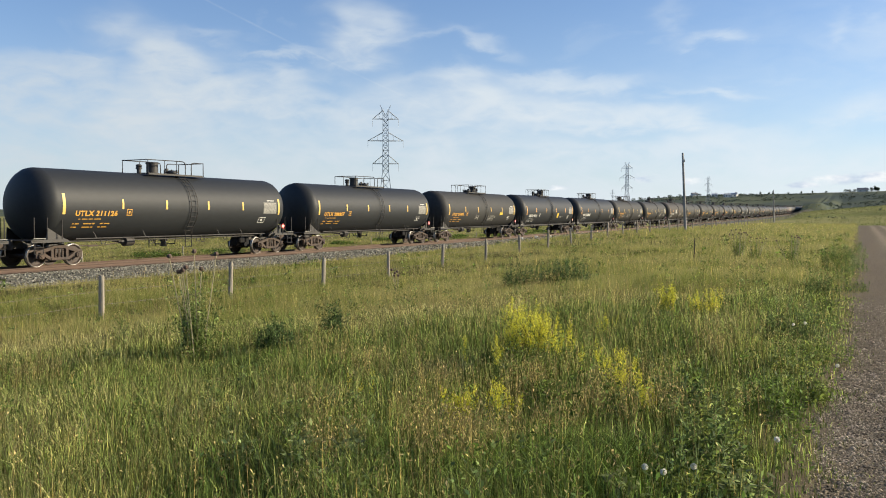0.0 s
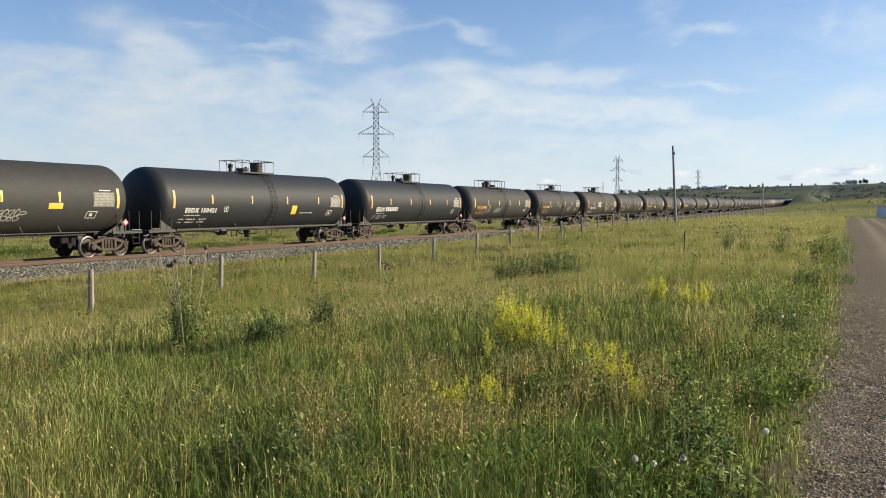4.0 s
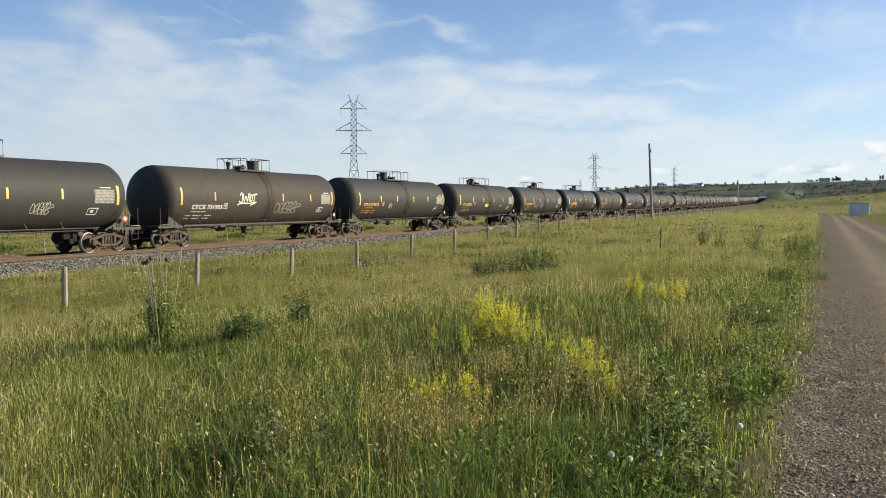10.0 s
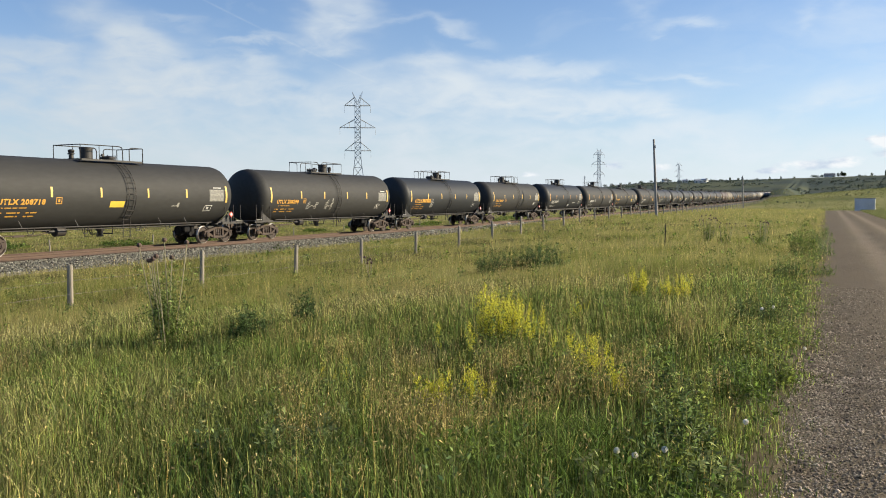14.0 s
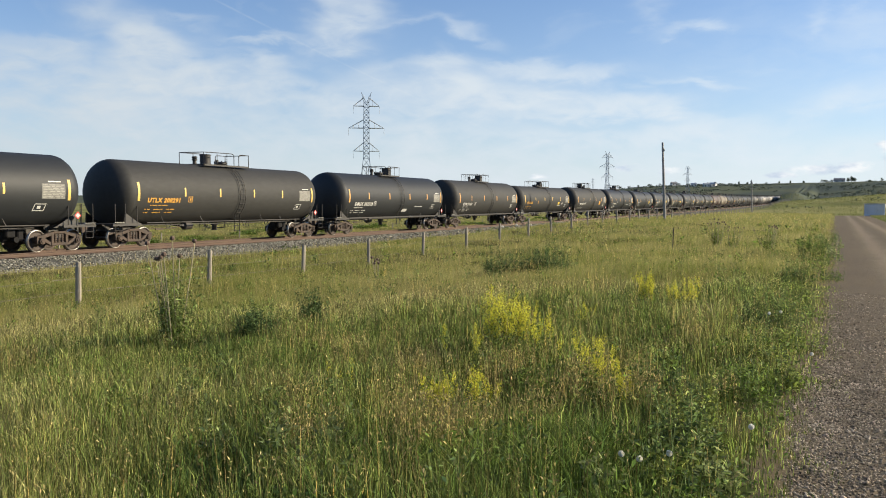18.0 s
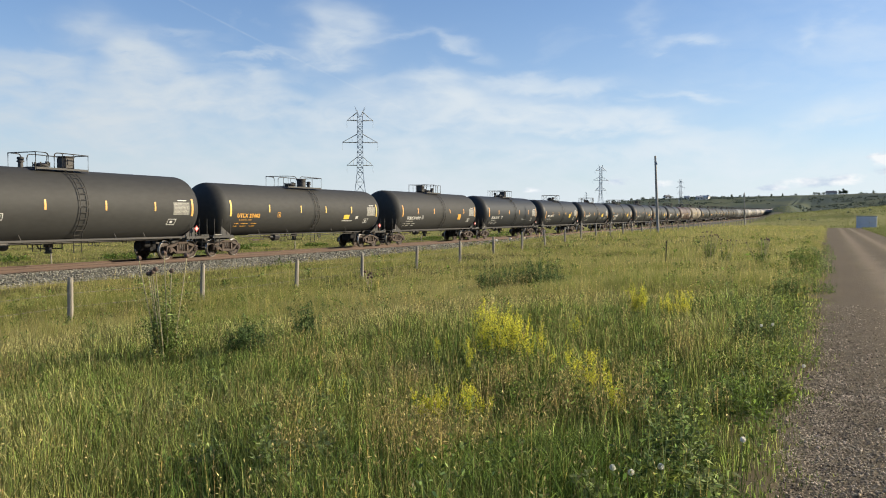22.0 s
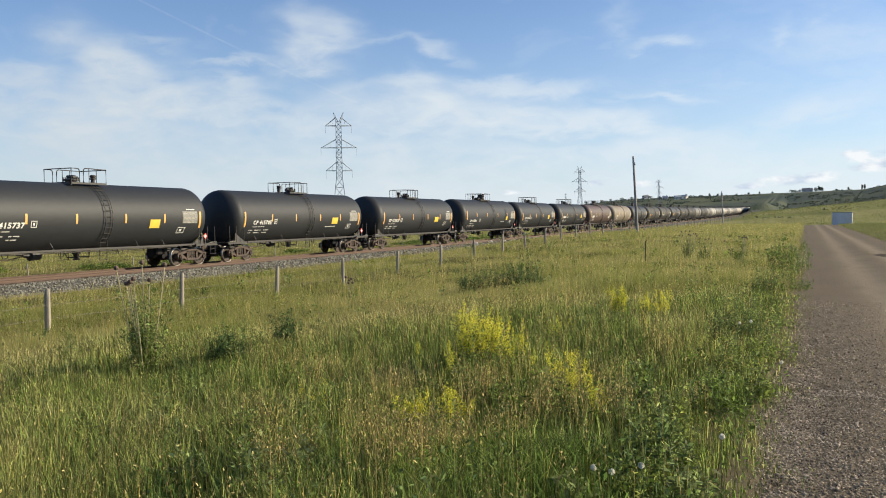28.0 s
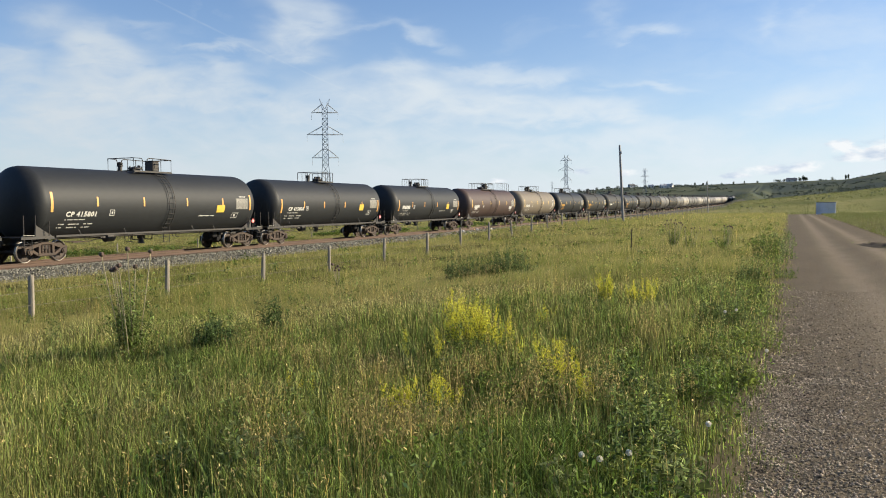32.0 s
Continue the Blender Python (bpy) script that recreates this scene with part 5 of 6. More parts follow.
def build_stake():
    s = tagged(new("stake"), "thin dark metal stake standing in the grass", "stake")
    x, y = -4.98, 30.3
    bm = bmesh.new()
    slab(bm, [(-.02, -.3), (.02, -.3), (.02, 1.0), (-.02, 1.0)], -.003, .003)
    slab(bm, [(-.003, -.3), (.003, -.3), (.003, 1.0), (-.003, 1.0)], .003, .03)
    part("shaft", bm, M["steel_black"], s)
    s.matrix_basis = pose(x, y, float(land(x, y)), 1, 1, 20)


def far_house(az, r, w, h, turn, white):
    x, y = polar(az, r)
    o = tagged(new("house"), "distant farmhouse with %s walls and a dark gabled roof" % ("white" if white else "pale"), "house", group="houses on the hill")
    d = w * .6
    for name, c, sz in (("wall", (0, -d / 2, h / 2), (w, .3, h)), ("wall", (0, d / 2, h / 2), (w, .3, h)), ("wall", (-w / 2, 0, h / 2), (.3, d, h)), ("wall", (w / 2, 0, h / 2), (.3, d, h))):
        bm = bmesh.new()
        box(bm, c, sz)
        part(name, bm, M["house_wall"], o)
    bm = bmesh.new()
    slab(bm, [(-d / 2 - .6, h), (0, h + d * .38), (d / 2 + .6, h), (d / 2 + .6, h - .3), (-d / 2 - .6, h - .3)], -w / 2 - .5, w / 2 + .5)
    roof = part("roof", bm, M["house_roof"] if not white else M["galvanised"], o, smooth=False)
    bm = bmesh.new()
    box(bm, (w * .25, .8, h + d * .36), (.9, .9, 2.0))
    part("chimney", bm, M["house_roof"], roof)
    for k in (-.28, .28):
        bm = bmesh.new()
        box(bm, (k * w, -d / 2 - .17, h * .55), (1.6, .06, 1.3))
        part("window", bm, M["steel_black"], o)
    o.matrix_basis = pose(x, y, float(land(x, y)) - .4, 0, 0, turn)


def leaves(px, py, pz, height, radius, count, size, rng, low=.12, up=.5, slim=.45, taper=1.0):
    """Leaf blades round upright plants: arrays for all of them at once. Returns vertices and faces."""
    n = len(px)
    i = np.repeat(np.arange(n), count)
    m = len(i)
    u = low + (1 - low) * rng.random(m) ** .8
    a = rng.uniform(0, 2 * np.pi, m)
    rr = radius[i] * np.sqrt(rng.random(m)) * (1 - taper * .75 * np.abs(u - .45))
    x, y, z = px[i] + rr * np.cos(a), py[i] + rr * np.sin(a), pz[i] + height[i] * u
    b = a + rng.normal(0, .8, m)
    tilt = rng.normal(up, .45, m)
    s = size * rng.uniform(.55, 1.35, m)
    dx, dy, dz = np.cos(b) * np.cos(tilt), np.sin(b) * np.cos(tilt), np.sin(tilt)
    roll = rng.uniform(-.9, .9, m)
    wx, wy, wz = -np.sin(b) * np.cos(roll), np.cos(b) * np.cos(roll), np.sin(roll)
    v = np.empty((m, 4, 3))
    v[:, 0] = np.stack([x, y, z], 1)
    mid = np.stack([x + dx * s * .5, y + dy * s * .5, z + dz * s * .5], 1)
    w = np.stack([wx, wy, wz], 1) * (s * slim / 2)[:, None]
    v[:, 1], v[:, 2] = mid + w, mid - w
    v[:, 3] = np.stack([x + dx * s, y + dy * s, z + dz * s - .12 * s], 1)
    k = np.arange(m)[:, None] * 4
    return v.reshape(-1, 3), np.concatenate([k + np.array([[0, 2, 1]]), k + np.array([[1, 2, 3]])])


def stalks(x, y, z, h, w, rng, lean=.2):
    """Thin three-sided stems."""
    n = len(x)
    a = rng.uniform(0, 2 * np.pi, n)
    l = h * lean * rng.random(n)
    tx, ty, tz = x + np.cos(a) * l, y + np.sin(a) * l, z + h
    v = np.empty((n, 6, 3))
    for k in range(3):
        c, s = math.cos(k * 2.094) * w, math.sin(k * 2.094) * w
        v[:, k] = np.stack([x + c, y + s, z], 1)
        v[:, k + 3] = np.stack([tx + c * .5, ty + s * .5, tz], 1)
    b = np.arange(n)[:, None] * 6
    f = np.concatenate([b + np.array([q]) for q in ([0, 1, 4], [0, 4, 3], [1, 2, 5], [1, 5, 4], [2, 0, 3], [2, 3, 5])])
    return v.reshape(-1, 3), f, (tx, ty, tz)


def join(*pieces):
    vs, fs, o = [], [], 0
    for v, f in pieces:
        vs.append(v)
        fs.append(f + o)
        o += len(v)
    return np.concatenate(vs), np.concatenate(fs)


def tree(az, r, h, w, seed, label):
    x, y = polar(az, r)
    rng = np.random.default_rng(seed)
    o = tagged(new("tree"), label, "tree", group="trees on the skyline")
    bm = bmesh.new()
    lathe(bm, [(.045 * h, -.5), (.03 * h, h * .3), (.012 * h, h * .8), (0, h * .9)], 6)
    for k in range(5):
        a = rng.uniform(0, 6.28)
        cyl(bm, (0, 0, h * (.25 + .1 * k)), (math.cos(a) * w * .35, math.sin(a) * w * .35, h * (.4 + .11 * k)), .012 * h, 4, .004 * h)
    part("trunk", bm, M["bark"], o)
    c = np.array([[0, 0, 0]]) + rng.normal(0, w * .16, (9, 3))
    v, f = leaves(c[:, 0], c[:, 1], np.full(9, h * .12), h * rng.uniform(.6, .95, 9), w * rng.uniform(.25, .42, 9), 90, h * .11, rng, .1, .2, .8)
    crown = new("crown", raw_mesh("crown", v, f, M["tree"]))
    crown.parent = o
    o.matrix_basis = pose(x, y, float(land(x, y)) - .2)


def build_distance():
    far_house(.62, 1455, 15, 3.4, 8, False)
    far_house(-7.25, 1150, 8, 3.6, 30, True)
    far_house(-6.85, 1160, 9, 3.6, -20, True)
    far_house(-8.05, 1180, 7, 3.5, 10, True)
    far_house(-9.3, 1300, 9, 3.6, 40, False)
    spots = [(-6.7, 1480, 9, 5), (-5.25, 1480, 10, 5), (-4.75, 1490, 9, 6), (-4.5, 1490, 11, 5), (-2.85, 1480, 9, 5), (-2.2, 1480, 9, 5), (-.3, 1450, 9, 14), (-.1, 1450, 8, 16), (.2, 1450, 8, 12),
             (1.1, 1450, 12, 9), (1.3, 1450, 15, 8), (1.45, 1450, 13, 7), (2.95, 1450, 9, 6), (3.7, 1440, 14, 4), (3.85, 1440, 14, 4), (-1.4, 1480, 7, 8), (-3.6, 1480, 6, 8), (2.3, 1450, 6, 10),
             (-13.2, 1300, 7, 12), (-12.8, 1300, 8, 12), (-12.2, 1310, 7, 10), (-11.6, 1300, 7, 9), (-10.9, 1280, 8, 12), (-10.2, 1250, 7, 10), (-9.0, 1260, 7, 14), (-8.4, 1230, 7, 10), (-7.7, 1200, 6, 9)]
    for i, (az, r, h, w) in enumerate(spots):
        tree(az, r, h * .55, w * .55, 50 + i, "distant dark-green broadleaf tree" if w > h * .6 else "distant narrow dark-green tree")


build_shed()
build_stake()
build_distance()


# ---- loose stone ----
def pebbles(x, y, z, size, rng):
    """Small eight-sided stones."""
    n = len(x)
    base = np.array([(1, 0, 0), (0, 1, 0), (-1, 0, 0), (0, -1, 0), (0, 0, .8), (0, 0, -.6)], float)
    v = base[None] * size[:, None, None] * rng.uniform(.6, 1.25, (n, 6, 1))
    a = rng.uniform(0, 6.28, n)
    c, s = np.cos(a)[:, None], np.sin(a)[:, None]
    v = np.stack([v[..., 0] * c - v[..., 1] * s + rng.normal(0, .2, (n, 6)) * size[:, None], v[..., 0] * s + v[..., 1] * c, v[..., 2]], -1)
    v += np.stack([x, y, z], 1)[:, None, :]
    f = np.array([(0, 1, 4), (1, 2, 4), (2, 3, 4), (3, 0, 4), (1, 0, 5), (2, 1, 5), (3, 2, 5), (0, 3, 5)])
    return v.reshape(-1, 3), (np.arange(n)[:, None, None] * 6 + f[None]).reshape(-1, 3)


def build_stones():
    rng = np.random.default_rng(21)
    for y0, y1, dens, size in ((8, 40, 160, .038), (40, 85, 70, .056), (85, 170, 14, .10)):
        n = int((y1 - y0) * 2.6 * dens)
        x, y = TRACK_X + 1.15 + 2.6 * rng.random(n), rng.uniform(y0, y1, n)
        h = np.interp(x, [p[0] for p in BED], [p[1] for p in BED])
        v, f = pebbles(x, y, rail_z(y) + h + .2 * size, size * rng.uniform(.6, 1.4, n), rng)
        tagged(new("ballast_stones", raw_mesh("ballast_stones", v, f, M["stone"])), "loose grey crushed stones along the track", "ballast", kind="stuff")
    for y0, y1, dens, size in ((2.5, 8, 2600, .0084), (3, 12, 130, .014), (8, 17, 700, .0092)):
        n = int((y1 - y0) * 4.5 * dens)
        y = rng.uniform(y0, y1, n) if y0 < 8 else y0 + (y1 - y0) * rng.random(n) ** 1.8
        le, re = road_edge(y)
        u = rng.random(n) ** 1.5
        x = le - .34 + (re - le) * u
        keep = rng.random(n) < .04 + (.5 * np.exp(-(u / .2) ** 2) + .46 * np.exp(-(u / .42) ** 2)) * np.clip(u / .10, .15, 1)
        x, y = x[keep], y[keep]
        le, re = road_edge(y)
        v, f = pebbles(x, y, land(x, y) + np.interp((x - le) / (re - le), ROAD_U, ROAD_H) + .5 * size, .85 * size * rng.uniform(.4, 1.5, len(x)), rng)
        tagged(new("road_stones", raw_mesh("road_stones", v, f, M["pebble"])), "loose gravel stones on the track", "gravel", kind="stuff")


build_stones()


# ---- grass ----
def scatter(rng, r0, r1, density, az0=-57, az1=10):
    area = math.radians(az1 - az0) / 2 * (r1 * r1 - r0 * r0)
    n = int(area * density)
    r = np.sqrt(rng.uniform(r0 * r0, r1 * r1, n))
    a = np.radians(rng.uniform(az0, az1, n))
    return r * np.sin(a), r * np.cos(a)


def blade_mesh(name, x, y, z, h, w, lx, ly, rng, mat, segs=2):
    """Blades that bend over by lx, ly at the tip."""
    n = len(x)
    face = rng.uniform(0, 2 * np.pi, n)
    dx, dy = np.cos(face) * w / 2, np.sin(face) * w / 2
    if segs == 1:
        v = np.empty((n, 3, 3))
        v[:, 0] = np.stack([x - dx, y - dy, z], 1)
        v[:, 1] = np.stack([x + dx, y + dy, z], 1)
        v[:, 2] = np.stack([x + lx, y + ly, z + h], 1)
        f = np.arange(n * 3).reshape(n, 3)
    else:
        v = np.empty((n, 5, 3))
        drop = np.hypot(lx, ly) / h
        v[:, 0] = np.stack([x - dx, y - dy, z], 1)
        v[:, 1] = np.stack([x + dx, y + dy, z], 1)
        v[:, 2] = np.stack([x - dx * .9 + lx * .3, y - dy * .9 + ly * .3, z + h * .62], 1)
        v[:, 3] = np.stack([x + dx * .9 + lx * .3, y + dy * .9 + ly * .3, z + h * .62], 1)
        v[:, 4] = np.stack([x + lx, y + ly, z + h * (1 - .45 * drop)], 1)
        b = np.arange(n)[:, None] * 5
        f = np.concatenate([b + np.array([[0, 1, 3]]), b + np.array([[0, 3, 2]]), b + np.array([[2, 3, 4]])])
    return raw_mesh(name, v.reshape(-1, 3), f, mat)


def in_field(x, y, rng):
    edge = road_edge(y)[0] + .12 - .75 * rng.random(len(x)) + .10 * np.sin(y * 1.9 + 2 * np.sin(y * .7))
    edge = edge + .28 * rng.random(len(x)) * (rng.random(len(x)) < .16) * (patchy(x, y, 1.9, 2.2) + .2)
    ok = (x < edge) & (x > TRACK_X + 3.3 + .5 * rng.random(len(x)))
    ok |= (x < TRACK_X - 3.6) & (x > -80)
    ok |= (x > road_edge(y)[1] + .25)
    return ok & (y < 330)


def patchy(x, y, s, seed):
    return .5 + .5 * np.sin(x * s + seed + 1.7 * np.sin(y * s * .7 + seed * 2)) * np.cos(y * s * .9 + 1.3 * np.sin(x * s * .8 + seed))


def build_grass():
    rng = np.random.default_rng(7)
    # tufts: from, to, tufts in a square metre, blades in each, segments, width and spread
    bands = [(2.3, 6.5, 240, 16, 2, .62, .05), (6.5, 11, 150, 14, 2, .78, .06), (11, 18, 80, 12, 2, 1.0, .08), (18, 31, 40, 11, 1, 1.35, .11),
             (31, 56, 12, 10, 1, 2.3, .2), (56, 100, 4.2, 10, 1, 4.0, .4), (100, 190, .9, 10, 1, 7, .8)]
    for r0, r1, dens, per, segs, wide, spread in bands:
        cx, cy = scatter(rng, r0, r1, dens)
        mixed = step(-6.5, -3.2, cx) * step(14, 8, cy)                 # even sward farther in, broken growth towards the road
        tall = .42 + .55 * (patchy(cx, cy, .55, 1.0) * .4 + patchy(cx, cy, 2.3, 4.0) * .35 + patchy(cx, cy, 5.1, 2.0) * .25)
        tall *= 1 + (rng.uniform(.5, 1.3, len(cx)) - 1) * (.35 + .65 * mixed)
        gap = (patchy(cx, cy, 3.1, 5.5) + patchy(cx, cy, 7.3, 1.5)) / 2
        keep = rng.random(len(cx)) < np.clip(.62 - .42 * mixed + 1.2 * gap, 0, 1)
        thin = np.clip(1.3 - ((cx + 1.9) / 1.4) ** 2 - ((cy - 6.6) / 1.7) ** 2, 0, 1)   # drier, lower growth
        keep &= rng.random(len(cx)) > .5 * thin
        tall *= 1 - .35 * thin
        keep &= ((cx + 1.0) / .42) ** 2 + ((cy - 5.5) / .30) ** 2 > 1   # a trodden bare spot
        cx, cy, tall = cx[keep], cy[keep], tall[keep]
        i = np.repeat(np.arange(len(cx)), per)
        ox, oy = rng.normal(0, spread, len(i)), rng.normal(0, spread, len(i))
        x, y = cx[i] + ox, cy[i] + oy
        k = in_field(x, y, rng)
        i, ox, oy, x, y = i[k], ox[k], oy[k], x[k], y[k]
        z = land(x, y) + bumps(x, y) - .02
        verge = np.clip((road_edge(y)[0] + .15 - x) / 1.2, .22, 1)
        h = (.14 + .25 * tall[i]) * rng.uniform(.55, 1.2, len(x)) * np.where(x > -4, verge, 1) * np.where(x < -24, .75, 1)
        out = np.arctan2(oy, ox) + rng.normal(0, .7, len(x))
        bend = h * rng.uniform(.05, .5, len(x))
        lx, ly = np.cos(out) * bend - .05 * h, np.sin(out) * bend
        w = .0068 * wide * rng.uniform(.55, 1.4, len(x))
        ob = new("grass", blade_mesh("grass", x, y, z, h, w, lx, ly, rng, M["grass"] if r1 < 20 else M["field_grass"], segs))
        tagged(ob, "uneven knee-high green and yellowing prairie grass", "grass", kind="stuff")
        # seed stalks over the blades, with a loose head
        x, y = scatter(rng, r0, r1, dens * per * (.018 if r1 < 12 else .03))
        dry = .12 + .88 * patchy(x, y, .35, 7.0)
        k = in_field(x, y, rng) & (rng.random(len(x)) < dry) & (x < road_edge(y)[0] - .4 * rng.random(len(x)))
        x, y = x[k], y[k]
        z = land(x, y) + bumps(x, y) - .02
        h = rng.uniform(.30, .60, len(x)) * np.where(x < -24, .8, 1)
        v1, f1, tip = stalks(x, y, z, h, .0015 * wide, rng, .35)
        heads = 7 if r1 < 20 else 4
        v2, f2 = leaves(tip[0], tip[1], tip[2] - .10, np.full(len(x), .14), np.full(len(x), .015 * max(1, wide * .6)), heads, .020 * (1 + .6 * max(0, wide - .8)), rng, .0, .9, .35)
        v, f = join((v1, f1), (v2, f2))
        ob = new("seed_grass", raw_mesh("seed_grass", v, f, M["straw"]))
        tagged(ob, "dry straw-coloured seed heads standing over the grass", "grass", kind="stuff")

    # a lusher, brighter green patch near the road
    n = 1500
    a, r = rng.uniform(0, 6.28, n), np.sqrt(rng.random(n))
    cx, cy = -1.62 + .62 * r * np.cos(a), 4.55 + .62 * r * np.sin(a)
    i = np.repeat(np.arange(n), 9)
    x, y = cx[i] + rng.normal(0, .03, len(i)), cy[i] + rng.normal(0, .03, len(i))
    h = rng.uniform(.14, .30, len(x))
    a = rng.uniform(0, 6.28, len(x))
    ob = new("grass", blade_mesh("grass", x, y, land(x, y) + bumps(x, y) - .02, h, .0055 * rng.uniform(.6, 1.4, len(x)), np.cos(a) * h * .35, np.sin(a) * h * .35, rng, M["lush"], 2))
    tagged(ob, "patch of lush bright-green grass", "grass", kind="stuff")
    # rough grass along the road's other side
    n = 42000
    y = 24 + 150 * rng.random(n) ** .8
    x = road_edge(y)[1] + .2 + 16 * rng.random(n) ** 1.3
    h = rng.uniform(.12, .34, n)
    a = rng.uniform(0, 6.28, n)
    ob = new("grass", blade_mesh("grass", x, y, land(x, y) + bumps(x, y) - .03, h, (.010 + .0004 * y) * rng.uniform(.6, 1.5, n), np.cos(a) * h * .35, np.sin(a) * h * .35, rng, M["far_blades"], 1))
    tagged(ob, "rough yellow-green grass on the other side of the track", "grass", kind="stuff")
    # the same grass, thinner, round the rest of the place
    for r0, r1, dens, per, wide in ((1.0, 7, 26, 12, 1.4), (7, 18, 7, 12, 2.2), (18, 45, 1.0, 12, 4.5)):
        cx, cy = scatter(rng, r0, r1, dens, 10, 303)
        i = np.repeat(np.arange(len(cx)), per)
        x, y = cx[i] + rng.normal(0, .05 * wide, len(i)), cy[i] + rng.normal(0, .05 * wide, len(i))
        k = in_field(x, y, rng)
        x, y = x[k], y[k]
        h = rng.uniform(.14, .42, len(x))
        a = rng.uniform(0, 6.28, len(x))
        ob = new("grass", blade_mesh("grass", x, y, land(x, y) + bumps(x, y) - .02, h, .007 * wide * rng.uniform(.6, 1.4, len(x)), np.cos(a) * h * .4, np.sin(a) * h * .4, rng, M["grass"], 1))
        tagged(ob, "uneven knee-high green and yellowing prairie grass", "grass", kind="stuff")


def slope_growth():
    """Rough tussocks and low brush on the rising ground past the road's end."""
    rng = np.random.default_rng(17)
    for r0, r1, dens, h, w, mat, label in ((170, 320, .9, .30, .16, M["far_blades"], "rough grass tussocks on the slope"), (300, 520, .7, .38, .3, M["far_blades"], "rough grass tussocks on the slope"),
                                           (240, 520, .006, .5, .9, M["tree"], "low dark brush on the slope")):
        x, y = scatter(rng, r0, r1, dens, -3.2, 10)
        k = (patchy(x, y, .05, 2.0) > (.62 if mat is M["tree"] else .0)) & (x > TRACK_X + 4)
        x, y = x[k], y[k]
        n = len(x)
        hh = h * rng.uniform(.5, 1.3, n)
        a = rng.uniform(0, 6.28, n)
        if mat is M["tree"]:
            v, f = leaves(x, y, land(x, y) - .1, hh, hh * 1.6, 12, .7, rng)
            me = raw_mesh("brush", v, f, mat)
        else:
            me = blade_mesh("tussock", x, y, land(x, y) - .05, hh, w * rng.uniform(.6, 1.6, n), np.cos(a) * hh * .5, np.sin(a) * hh * .5, rng, mat, 1)
        tagged(new("tussock" if mat is M["far_blades"] else "brush", me), label, "grass" if mat is M["far_blades"] else "brush", kind="stuff")


def hill_brush():
    """Bushes in drifts over the far hillside."""
    rng = np.random.default_rng(19)
    n = 2600
    r, a = rng.uniform(600, 1330, n), np.radians(rng.uniform(-26, 9, n))
    x, y = r * np.sin(a), r * np.cos(a)
    k = (patchy(x, y, .017, 5.0) * .6 + patchy(x, y, .05, 1.0) * .4 > .48) & ((x > TRACK_X + 14) | (x < TRACK_X - 14))
    x, y = x[k], y[k]
    h = rng.uniform(.5, 1.5, len(x))
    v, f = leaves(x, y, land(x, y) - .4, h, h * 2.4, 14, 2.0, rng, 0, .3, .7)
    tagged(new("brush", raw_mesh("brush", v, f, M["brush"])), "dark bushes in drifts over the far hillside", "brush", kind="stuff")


def build_weeds():
    """Low leafy weeds among the grass, thicker by the road."""
    rng = np.random.default_rng(11)
    for r0, r1, dens, count, size, hh in ((2.4, 7, 11.0, 60, .040, .36), (7, 14, 6.0, 60, .044, .38), (14, 30, 1.8, 50, .062, .4), (30, 70, .28, 40, .13, .5)):
        x, y = scatter(rng, r0, r1, dens)
        thick = patchy(x, y, .8, 3.0) * .6 + .25 * np.exp(-((x + 1.0) / 2.2) ** 2)
        k = in_field(x, y, rng) & (x > TRACK_X + 4) & (x < road_edge(y)[0] - .12) & (rng.random(len(x)) < thick)
        x, y = x[k], y[k]
        z = land(x, y) + bumps(x, y) - .02
        h = hh * rng.uniform(.5, 1.25, len(x))
        for mat, label, pick in ((M["weed"], "dark-green broad-leaved weeds among the grass", rng.random(len(x)) < .55), (M["grey_weed"], "grey-green leafy weeds among the grass", None)):
            if pick is None:
                pick = ~last
            last = pick
            a, b, c, d = x[pick], y[pick], z[pick], h[pick]
            v1, f1 = leaves(a, b, c, d, d * .38, count, size, rng, .1, .55, .42)
            v2, f2, tip = stalks(a, b, c, d * .95, .003 * (size / .055), rng, .15)
            v, f = join((v1, f1), (v2, f2))
            tagged(new("weeds", raw_mesh("weeds", v, f, mat)), label, "weeds", kind="stuff")


build_grass()
slope_growth()
hill_brush()
build_weeds()


# ---- plants that stand out ----
def sprig_mesh(n, h, r, rng, w=.004, lean=.35):
    a, d = rng.uniform(0, 6.28, n), r * .45 * np.sqrt(rng.random(n))
    x, y = d * np.cos(a), d * np.sin(a)
    hh = h * rng.uniform(.55, 1.0, n)
    l = hh * lean
    v, f, tip = stalks(x, y, np.zeros(n), hh, w, rng, lean)
    return v, f, tip, hh


def stem_leaves(v, tip, n, per, size, rng, low=.12, high=1.0, up=.45, slim=.42, bias=1.0):
    """Leaves set along straight stems, smaller towards the tips."""
    base = v.reshape(n, 6, 3)[:, :3].mean(1)
    top = np.stack(tip, 1)
    out = []
    for lo, hi, s in ((low, low + (high - low) * .6, 1.0), (low + (high - low) * .5, high, .7)):
        u = (lo + (hi - lo) * rng.random((n, max(1, per // 2))) ** bias)[..., None]
        p = (base[:, None] * (1 - u) + top[:, None] * u).reshape(-1, 3)
        out.append(leaves(p[:, 0], p[:, 1], p[:, 2], np.full(len(p), .02), np.full(len(p), size * .5), 1, size * s, rng, 0, up, slim))
    return join(*out)


